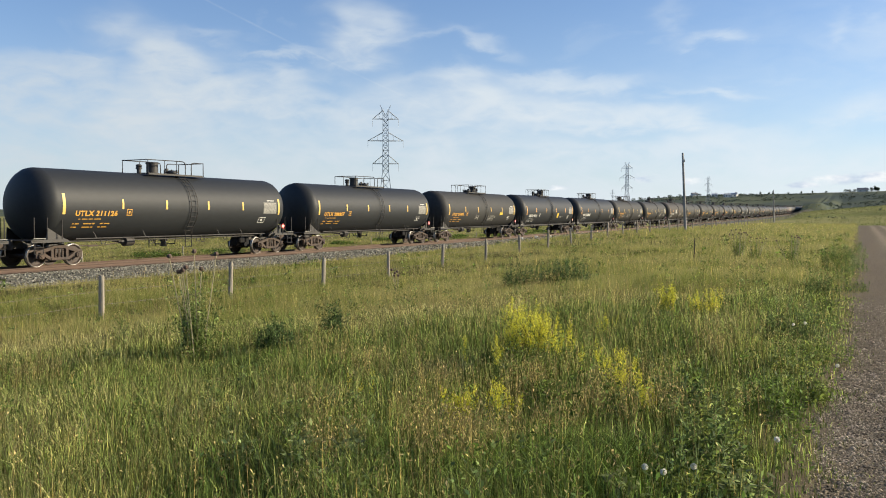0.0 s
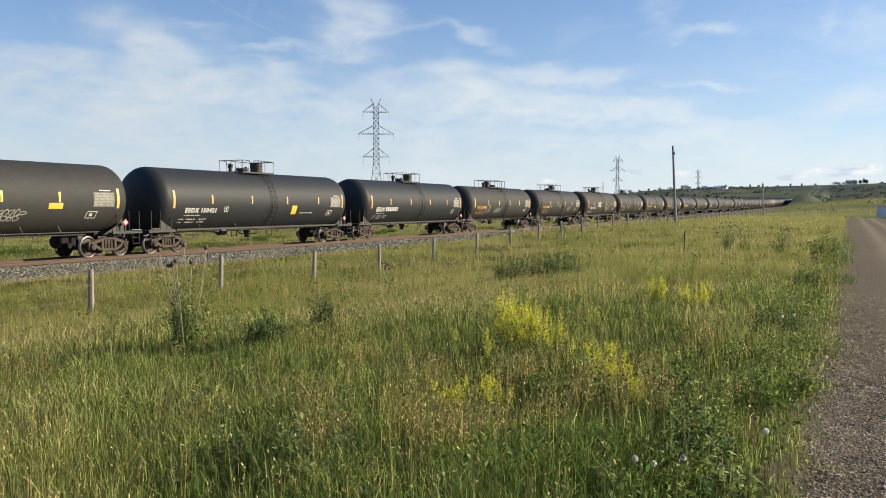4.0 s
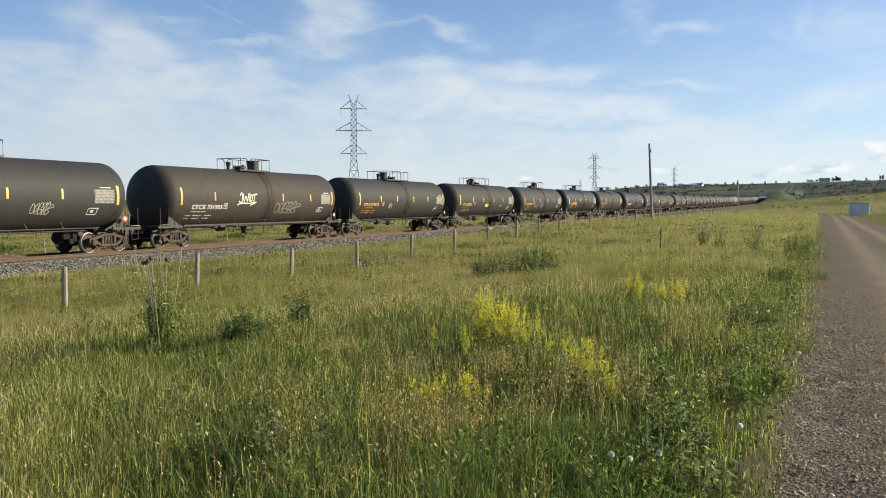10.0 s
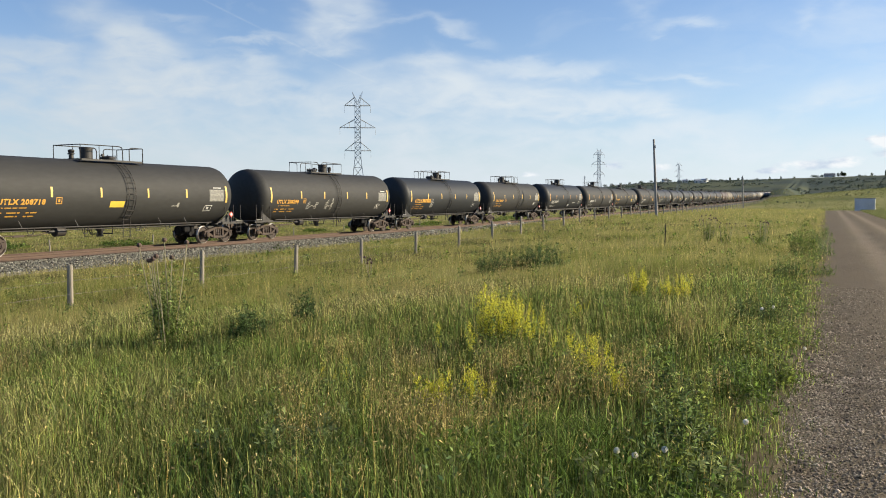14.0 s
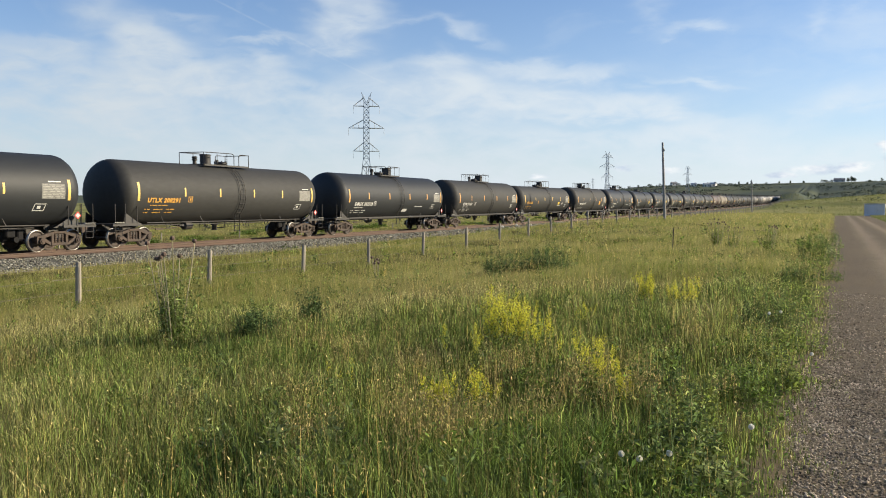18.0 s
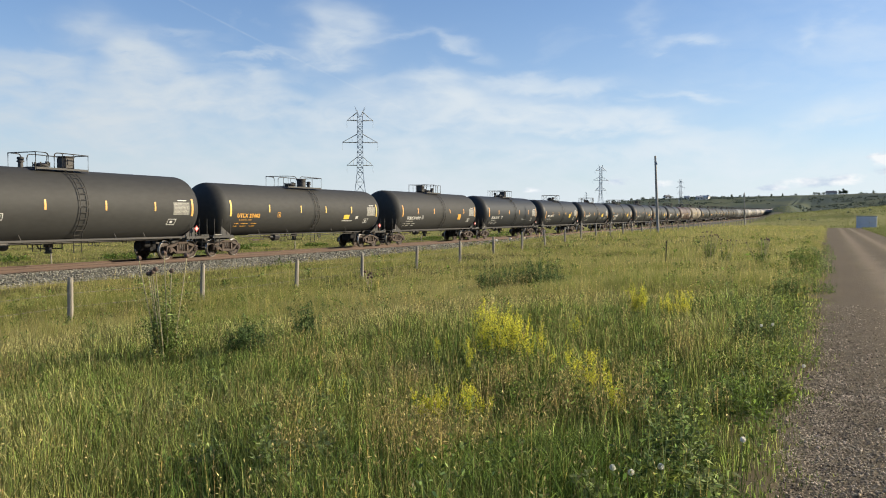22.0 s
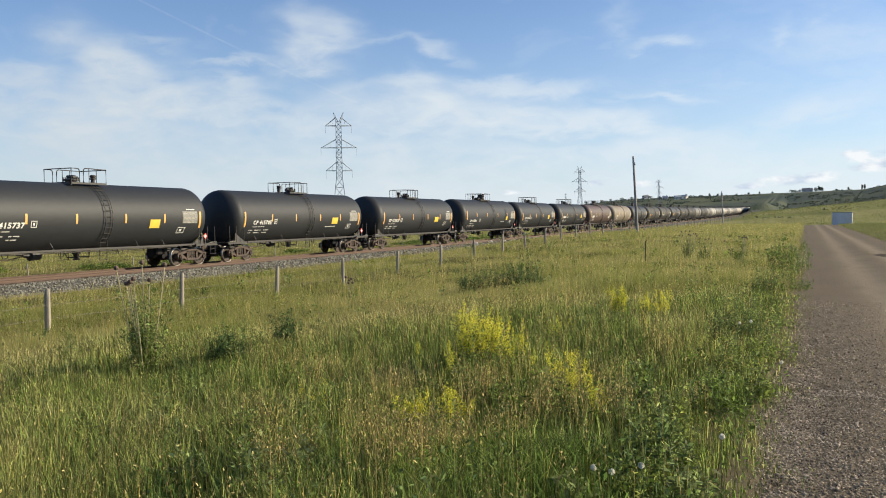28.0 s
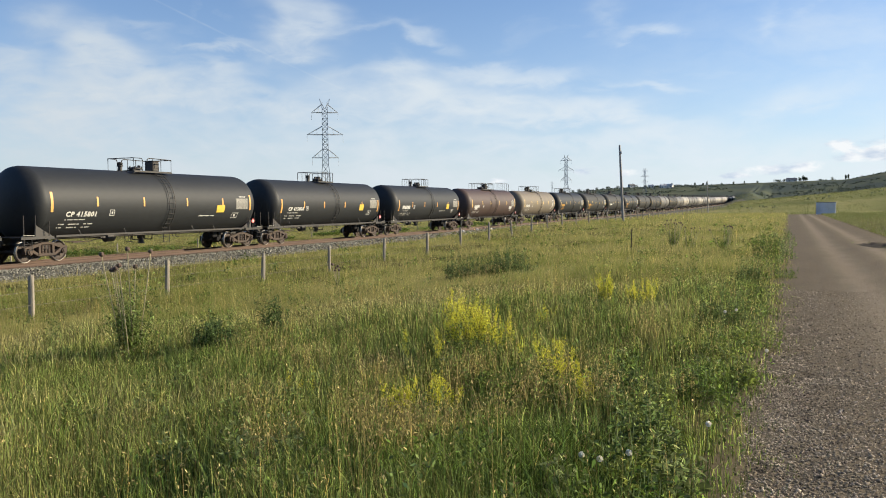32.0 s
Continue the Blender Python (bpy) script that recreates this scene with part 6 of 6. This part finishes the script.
def leafy_shrub(x, y, h, w, seed, mat, label, count=900, size=.06, name="shrub", group="low shrubs", stems=0):
    """Many upright leafy stems fanning out of one foot."""
    rng = np.random.default_rng(seed)
    o = tagged(new(name), label, "shrub", group=group)
    n = stems or max(14, int(46 * w))
    a, d = rng.uniform(0, 6.28, n), w * .42 * np.sqrt(rng.random(n))
    hh = h * rng.uniform(.55, 1.1, n) * (1 - .45 * (d / (w * .45)) ** 2)
    v, f, tip = stalks(d * np.cos(a), d * np.sin(a), np.zeros(n), hh, .004, rng, .35)
    st = new("stem", raw_mesh("stem", v, f, M["green_stem"]))
    st.parent = o
    tagged(st, kind="stuff")
    lf = new("foliage", raw_mesh("foliage", *stem_leaves(v, tip, n, max(8, int(2.4 * count) // n), size * 1.1, rng), mat))
    lf.parent = o
    tagged(lf, kind="stuff")
    o.matrix_basis = pose(x, y, float(land(x, y) + bumps(x, y)) - .02)
    return o


def yellow_plant(x, y, h, w, seed, stems=34, density=1.0):
    rng = np.random.default_rng(seed)
    o = tagged(new("flowering_clover"), "bushy yellow-flowering sweet clover standing in the grass", "flowering plant", group="yellow-flowering plants")
    v, f, tip, hh = sprig_mesh(stems, h, w * 1.1, rng, .0028, .26)
    st = new("stem", raw_mesh("stem", v, f, M["green_stem"]))
    st.parent = o
    tagged(st, kind="stuff")
    base = v.reshape(stems, 6, 3)[:, :3].mean(1)
    top = np.stack(tip, 1)
    u = rng.uniform(.15, .8, (stems, 16))[..., None]
    p = (base[:, None] * (1 - u) + top[:, None] * u).reshape(-1, 3)
    v, f = leaves(p[:, 0], p[:, 1], p[:, 2], np.full(len(p), .03), np.full(len(p), .03), 2, .035, rng, 0, .4, .45)
    lf = new("foliage", raw_mesh("foliage", v, f, M["grey_weed"]))
    lf.parent = o
    tagged(lf, kind="stuff")
    # blossom along the upper stems and on short upright side sprays
    m = int(100 * density)
    u = (.45 + .58 * rng.random((stems, m)) ** .85)[..., None]
    p = (base[:, None] * (1 - u) + top[:, None] * u).reshape(-1, 3)
    k = 3
    u = rng.uniform(.35, .8, (stems, k))[..., None]
    root = (base[:, None] * (1 - u) + top[:, None] * u).reshape(-1, 3)
    a, l = rng.uniform(0, 6.28, len(root)), h * rng.uniform(.14, .30, len(root))
    end = root + np.stack([np.cos(a) * l * .38, np.sin(a) * l * .38, l], 1)
    u = (.2 + .85 * rng.random((len(root), int(30 * density) + 6)))[..., None]
    p = np.concatenate([p, (root[:, None] * (1 - u) + end[:, None] * u).reshape(-1, 3)])
    p += rng.normal(0, .005, p.shape)
    v, f = leaves(p[:, 0], p[:, 1], p[:, 2], np.full(len(p), .02), np.full(len(p), .007), 1, .016, rng, 0, 1.0, .5)
    fl = new("blossom", raw_mesh("blossom", v, f, M["flower"]))
    fl.parent = o
    tagged(fl, kind="stuff")
    o.matrix_basis = pose(x, y, float(land(x, y) + bumps(x, y)) - .02)


def head_plant(x, y, h, w, seed, heads, mat, label, leafy=500, head=.028, stem_mat=None, name="thistle"):
    """Tall stems with round heads over a leafy foot."""
    rng = np.random.default_rng(seed)
    o = tagged(new(name), label, "thistle", group="tall thistles")
    a, d = rng.uniform(0, 6.28, heads), w * .3 * np.sqrt(rng.random(heads))
    for k in range(heads):
        bx, by = d[k] * math.cos(a[k]) * .4, d[k] * math.sin(a[k]) * .4
        hh = h * rng.uniform(.78, 1.0)
        lx, ly = math.cos(a[k]) * w * .45 * rng.random(), math.sin(a[k]) * w * .45 * rng.random()
        bm = bmesh.new()
        tube(bm, [(bx, by, 0), (bx + lx * .35, by + ly * .35, hh * .4), (bx + lx * .8, by + ly * .8, hh * .8), (bx + lx, by + ly, hh)], .0075, 5)
        st = part("stem", bm, stem_mat or M["stem"], o)
        bm = bmesh.new()
        lathe(bm, [(0, -head * .9), (head * .75, -head * .5), (head, .1 * head), (head * .7, head * .8), (head * .35, head), (0, head * 1.05)], 8, Matrix.Translation((bx + lx, by + ly, hh + head * .6)))
        part("seed_head", bm, mat, st)
    n = 30 if leafy < 1200 else 60
    a, d = rng.uniform(0, 6.28, n), w * .16 * np.sqrt(rng.random(n))
    v, f, tip = stalks(d * np.cos(a), d * np.sin(a), np.zeros(n), h * rng.uniform(.35, .9, n), .003, rng, .36)
    v2, f2 = stem_leaves(v, tip, n, leafy // n * 2, .055 if leafy < 1200 else .075, rng, .04, .95, .5, .30, .95)
    v, f = join((v, f), (v2, f2))
    lf = new("foliage", raw_mesh("foliage", v, f, M["weed"] if leafy < 1200 else M["grey_weed"]))
    lf.parent = o
    tagged(lf, kind="stuff")
    o.matrix_basis = pose(x, y, float(land(x, y) + bumps(x, y)) - .02)


def dry_clump(x, y, h, w, seed, stems=70):
    rng = np.random.default_rng(seed)
    o = tagged(new("dry_clump"), "clump of dry pinkish-brown grass gone to seed", "grass clump", group="dry grass clumps")
    v, f, tip, hh = sprig_mesh(stems, h, w, rng, .0018, .45)
    v2, f2 = leaves(tip[0], tip[1], tip[2] - .14, np.full(stems, .18), np.full(stems, .018), 12, .028, rng, 0, 1.0, .22)
    v, f = join((v, f), (v2, f2))
    s = new("stalk", raw_mesh("stalk", v, f, M["straw"]))
    s.parent = o
    tagged(s, kind="stuff")
    o.matrix_basis = pose(x, y, float(land(x, y) + bumps(x, y)) - .02)


def dandelion(x, y, z, seed):
    rng = random.Random(seed)
    o = tagged(new("dandelion"), "white dandelion seed clock on a thin stem", "dandelion", group="seed clocks by the road")
    g = float(land(x, y) + bumps(x, y))
    h = max(.18, z + .06 - g)
    bm = bmesh.new()
    tube(bm, [(0, 0, -.02), (.01, 0, h * .5), (0, .008, h)], .0025, 5)
    part("stem", bm, M["green_stem"], o)
    bm = bmesh.new()
    bmesh.ops.create_icosphere(bm, subdivisions=2, radius=.005, matrix=Matrix.Translation((0, .008, h + .01)))
    part("seed_core", bm, M["fluff"], o)
    nr = np.random.default_rng(seed)
    n = 260
    d = nr.normal(0, 1, (n, 3))
    d /= np.linalg.norm(d, axis=1)[:, None]
    r = .016
    side = np.cross(d, nr.normal(0, 1, (n, 3)))
    side /= np.linalg.norm(side, axis=1)[:, None]
    c = np.array([0, .008, h + .01])
    v = np.stack([c + d * .004, c + d * r + side * .0028, c + d * r - side * .0028, c + d * r * 1.06 + np.cross(d, side) * .003], 1)
    k = np.arange(n)[:, None] * 4
    f = np.concatenate([k + np.array([[0, 1, 2]]), k + np.array([[1, 3, 2]])])
    p = new("clock", raw_mesh("clock", v.reshape(-1, 3), f, M["fluff"]))
    p.parent = o
    tagged(p, "white fluffy seed clock", kind="stuff")
    o.matrix_basis = pose(x, y, g, 0, 0, rng.uniform(0, 360))


def build_plants():
    yellow_plant(-3.08, 8.3, .78, .50, 1, 50, 1.0)
    yellow_plant(-2.78, 8.45, .62, .34, 2, 14, .8)
    yellow_plant(-2.50, 13.0, .66, .28, 3, 26, 1.0)
    yellow_plant(-1.90, 12.6, .56, .40, 4, 22, .9)
    yellow_plant(-2.64, 5.65, .46, .20, 5, 16, 1.0)
    yellow_plant(-2.36, 5.8, .50, .20, 6, 11, .9)
    yellow_plant(-1.85, 6.9, .56, .40, 7, 6, 1.0)
    yellow_plant(-1.60, 6.6, .50, .35, 8, 5, 1.0)
    yellow_plant(-1.40, 6.2, .36, .26, 13, 5, 1.0)
    yellow_plant(-3.9, 6.4, .38, .40, 9, 4, .35)
    yellow_plant(-2.05, 7.6, .46, .5, 10, 5, .6)
    yellow_plant(-3.35, 7.8, .52, .45, 11, 7, .6)
    yellow_plant(-2.9, 10.4, .46, .6, 12, 6, .4)
    leafy_shrub(-8.5, 23.0, 1.0, 1.8, 21, M["shrub"], "low dark-green leafy shrub in the field", 2400, .055)
    leafy_shrub(-7.2, 23.0, 1.2, 1.7, 22, M["shrub"], "low dark-green leafy shrub in the field", 2800, .055)
    leafy_shrub(-7.05, 9.3, .62, .70, 23, M["shrub"], "small dark-green bushy weed in the field", 1300, .045)
    leafy_shrub(-7.4, 9.55, .52, .50, 37, M["shrub"], "small dark-green bushy weed in the field", 1100, .045)
    leafy_shrub(-7.3, 11.0, .76, .55, 24, M["shrub"], "small dark-green bushy weed in the field", 1100, .05)
    leafy_shrub(-.35, 25.5, .85, 1.0, 25, M["weed"], "dark-green leafy bush at the edge of the gravel track", 2600, .045)
    leafy_shrub(-.55, 18.0, .55, .85, 26, M["grey_weed"], "grey-green leafy bush at the edge of the gravel track", 1200, .045)
    leafy_shrub(-.72, 4.95, .46, .5, 27, M["grey_weed"], "pale-leaved tall weed beside the gravel track", 520, .05, "roadside_weed")
    leafy_shrub(-.85, 6.0, .46, .55, 28, M["verge"], "leafy green weed beside the gravel track", 520, .036, "roadside_weed", stems=20)
    leafy_shrub(-1.05, 6.45, .42, .50, 38, M["shrub"], "dense dark-green weed beside the gravel track", 1100, .032, "roadside_weed", stems=26)
    leafy_shrub(-.55, 6.7, .42, .50, 29, M["weed"], "leafy green weed beside the gravel track", 520, .036, "roadside_weed", stems=20)
    leafy_shrub(-.5, 8.5, .42, .55, 30, M["verge"], "leafy green weed beside the gravel track", 500, .038, "roadside_weed", stems=20)
    leafy_shrub(-.7, 10.8, .55, .6, 31, M["grey_weed"], "pale-leaved tall weed beside the gravel track", 600, .045, "roadside_weed")
    leafy_shrub(-2.3, 6.9, .35, .6, 32, M["weed"], "green low weed among yellow flowers", 600, .04, "roadside_weed")
    leafy_shrub(-3.7, 5.6, .36, .5, 33, M["grey_weed"], "grey-green leafy weed in the grass", 320, .06, "roadside_weed")
    verge = ((-.58, 3.75, .40, .40), (-.72, 4.35, .44, .42), (-.80, 5.4, .46, .42), (-.62, 7.2, .38, .45), (-.3, 7.6, .30, .35), (-.42, 9.6, .4, .5),
             (-.3, 12.5, .45, .6), (-.4, 14.5, .5, .7), (-.3, 21.5, .6, .9), (-.2, 24.0, .6, .9), (-.35, 30.0, .7, 1.1))
    for i, (x, y, h, w) in enumerate(verge):
        leafy_shrub(x, y, h, w, 140 + i, M["verge"] if i % 3 else M["weed"], "leafy green weed in the verge of the gravel track", 230, .046, "roadside_weed", "broad-leaved weeds", 18)
    pick = random.Random(77)
    for i in range(22):
        y = 9.5 + 1.75 * i + pick.uniform(-.6, .6)
        leafy_shrub(float(road_edge(y)[0]) - pick.uniform(.05, 1.0), y, pick.uniform(.3, .55), pick.uniform(.4, .8), 230 + i, (M["verge"], M["grey_weed"], M["weed"], M["pale_leaf"])[i % 4],
                    "low leafy weed leaning over the edge of the gravel track", 360, .034, "roadside_weed", "weeds along the track's edge", 22)
    for i, (x, y, h, w) in enumerate(((-2.95, 4.05, .40, .34), (-3.2, 4.45, .38, .34), (-2.65, 4.25, .40, .30), (-2.55, 3.85, .34, .26), (-3.5, 4.2, .34, .32), (-3.0, 4.9, .36, .32), (-4.3, 5.0, .32, .32), (-4.9, 5.5, .32, .34), (-.5, 4.45, .42, .26), (-1.0, 4.0, .30, .24))):
        leafy_shrub(x, y, h, w, 170 + i, M["pale_leaf"], "pale grey-green broad-leaved weed in the grass", 90, .068, "roadside_weed", "pale broad-leaved weeds", 9)
    head_plant(-8.35, 9.05, 1.62, .85, 41, 8, M["purple"], "tall spindly thistle with dry heads in the field", 1500, .036)
    head_plant(-4.1, 36.0, 1.15, 1.4, 42, 11, M["purple"], "stand of tall thistles with dark heads", 1100, .034)
    head_plant(-3.2, 33.0, .9, 1.2, 43, 6, M["purple"], "stand of tall thistles with dark heads", 600, .028)
    head_plant(-1.7, 29.0, .9, 1.2, 44, 7, M["purple"], "stand of tall thistles with dark heads", 600, .028)
    head_plant(-12.0, 21.5, .8, .6, 45, 7, M["purple"], "stand of tall thistles with dark heads", 300, .04)
    for i, (x, y, h, w) in enumerate(((-2.1, 4.35, .46, .40), (-2.3, 4.6, .50, .42), (-2.0, 4.8, .42, .35), (-1.28, 6.45, .36, .30), (-.42, 22.5, .6, .7), (-6.9, 19.8, .62, 1.2), (-3.0, 4.5, .40, .4), (-9.8, 7.4, .5, .9), (-8.9, 6.9, .5, .7), (-2.0, 15.5, .55, .6), (-1.75, 6.15, .46, .4), (-3.3, 6.6, .5, .5), (-4.4, 7.2, .5, .6), (-2.75, 5.2, .46, .4), (-5.6, 8.2, .52, .7), (-1.3, 9.2, .5, .5), (-3.6, 5.2, .42, .4))):
        dry_clump(x, y, h, w, 60 + i, 60)
    for i in range(20):                                               # dry stalks over the thin patch
        a, r = pick.uniform(0, 6.28), math.sqrt(pick.random())
        dry_clump(-1.9 + 1.25 * r * math.cos(a), 6.5 + 1.5 * r * math.sin(a), pick.uniform(.28, .42), pick.uniform(.25, .4), 300 + i, 30)
    for i, (x, y, z) in enumerate(PUFFS):
        dandelion(x, y, z, 80 + i)


PUFFS = [(-.92, 4.22, .26), (-.84, 4.25, .24), (-.70, 4.33, .26), (-.36, 5.0, .28), (-.1, 8.1, .22), (-.55, 9.9, .35), (-.45, 10.0, .36)]
build_plants()


def dirt_mound(x, y, w, d, h, seed):
    """A low heap of dark rubble with weeds on it, at the edge of the track."""
    rng = np.random.default_rng(seed)
    o = tagged(new("dirt_mound"), "low heap of dark dirt on the gravel track", "dirt mound", group="heaps along the track")
    g = np.linspace(-1, 1, 25)
    gx, gy = np.meshgrid(g, g)
    z = h * np.clip(1 - gx ** 2 - gy ** 2, 0, 1) * (.35 + 1.1 * rng.random(gx.shape)) - .04
    i = np.arange(24 * 25).reshape(24, 25)[:, :-1].ravel()
    b = new("heap", raw_mesh("heap", np.stack([gx * w / 2, gy * d / 2, z], -1).reshape(-1, 3), None, M["dirt"], True, np.stack([i, i + 1, i + 26, i + 25], 1)))
    b.parent = o
    px, py = rng.uniform(-w / 2, w / 2, 60) * .8, rng.uniform(-d / 2, d / 2, 60) * .8
    px, py = px[:14], py[:14]
    v, f = leaves(px, py, np.zeros(14), rng.uniform(.04, .12, 14), np.full(14, .10), 8, .05, rng)
    k = new("weeds", raw_mesh("weeds", v, f, M["weed"]))
    k.parent = o
    tagged(k, kind="stuff")
    o.matrix_basis = pose(x, y, float(land(x, y)) + .02, 0, 0, 15)


dirt_mound(4.0, 36, 2.6, 5.5, .15, 71)


# beyond the railway: patches of dark shrubby growth and short marker posts
def beyond_track():
    rng = random.Random(5)
    for i in range(26):
        y = -10 + i * 7 + rng.uniform(-2, 2)
        leafy_shrub(-48 + rng.uniform(-2, 3), y, rng.uniform(.35, .6), rng.uniform(2.5, 5), 200 + i, M["weed"], "patch of low green scrub beyond the railway", 700, .17, "scrub_patch", "scrub beyond the railway", 110)
    for i in range(16):
        o = tagged(new("marker_post"), "short pale post in the field beyond the railway", "post", group="posts beyond the railway")
        bm = bmesh.new()
        lathe(bm, [(.05, -.2), (.05, .72), (.03, .75), (0, .75)], 8)
        part("shaft", bm, M["post"], o)
        x, y = -44.5, 2 + i * 9.0
        o.matrix_basis = pose(x, y, float(land(x, y)), rng.uniform(-3, 3), rng.uniform(-3, 3), 0)



def pale_rocks():
    """Three whitish rocks lying on the ballast beside the rails."""
    for i, (y, size) in enumerate(((76.2, .16), (80.3, .20), (84.6, .17))):
        rng = random.Random(40 + i)
        bm = bmesh.new()
        bmesh.ops.create_icosphere(bm, subdivisions=2, radius=size)
        for v in bm.verts:
            v.co *= rng.uniform(.82, 1.1)
            v.co.z *= .62
        o = finish("rock", bm, M["rock"], None, "", True, 25)
        tagged(o, "pale whitish rock lying on the railway ballast", "rock", group="pale rocks by the rails")
        x = TRACK_X + 1.75
        o.matrix_basis = pose(x, y, float(rail_z(y)) - .20 + size * .4, 0, 0, 70 * i)


beyond_track()
pale_rocks()


# ---- sleepers under the rails ----
def build_ties():
    bm = bmesh.new()
    box(bm, (0, 0, 0), (2.6, .22, .18), .01)
    first = finish("tie", bm, M["tie"], bed)
    rng = random.Random(3)
    for i in range(290):
        y = -6 + i * .54
        o = first if i == 0 else new("tie", first.data)
        o.parent = bed
        o.matrix_basis = pose(TRACK_X + rng.uniform(-.04, .04), y, float(rail_z(y)) - .262, 0, 0, rng.uniform(-1, 1))


build_ties()


# ---- motion ----
def motions():
    times = [i * 1.0 for i in range(33)]
    for n, (car, at, *rest) in train.items():
        rows = []
        for t in times:
            y = FIRST + PITCH * at - SPEED * t
            slope = math.degrees(math.atan(float(rail_z(y + 7) - rail_z(y - 7)) / 14))
            rows.append((t, pose(TRACK_X, y, float(rail_z(y)), slope, 0, 0)))
        walk(car, rows)
    # all the wheels turn alike: the first car's turning serves the others
    shared = {}
    turn = math.degrees(SPEED / .457)
    for n, (car, *rest) in train.items():
        for tr in [o for o in car.children if o.name.startswith("truck")]:
            for w in tr.children:
                if not w.name.startswith("wheelset"):
                    continue
                a = 1 if w.matrix_basis.translation.y > 0 else -1
                if a not in shared:
                    walk(w, [(i / FPS, pose(0, .9 * a, .46, (turn * i / FPS) % 360, 0, 0)) for i in range(32 * FPS + 1)])
                    shared[a] = w.animation_data
                else:
                    w.rotation_mode = "QUATERNION"
                    d = w.animation_data_create()
                    d.action = shared[a].action
                    d.action_slot = shared[a].action_slot


motions()
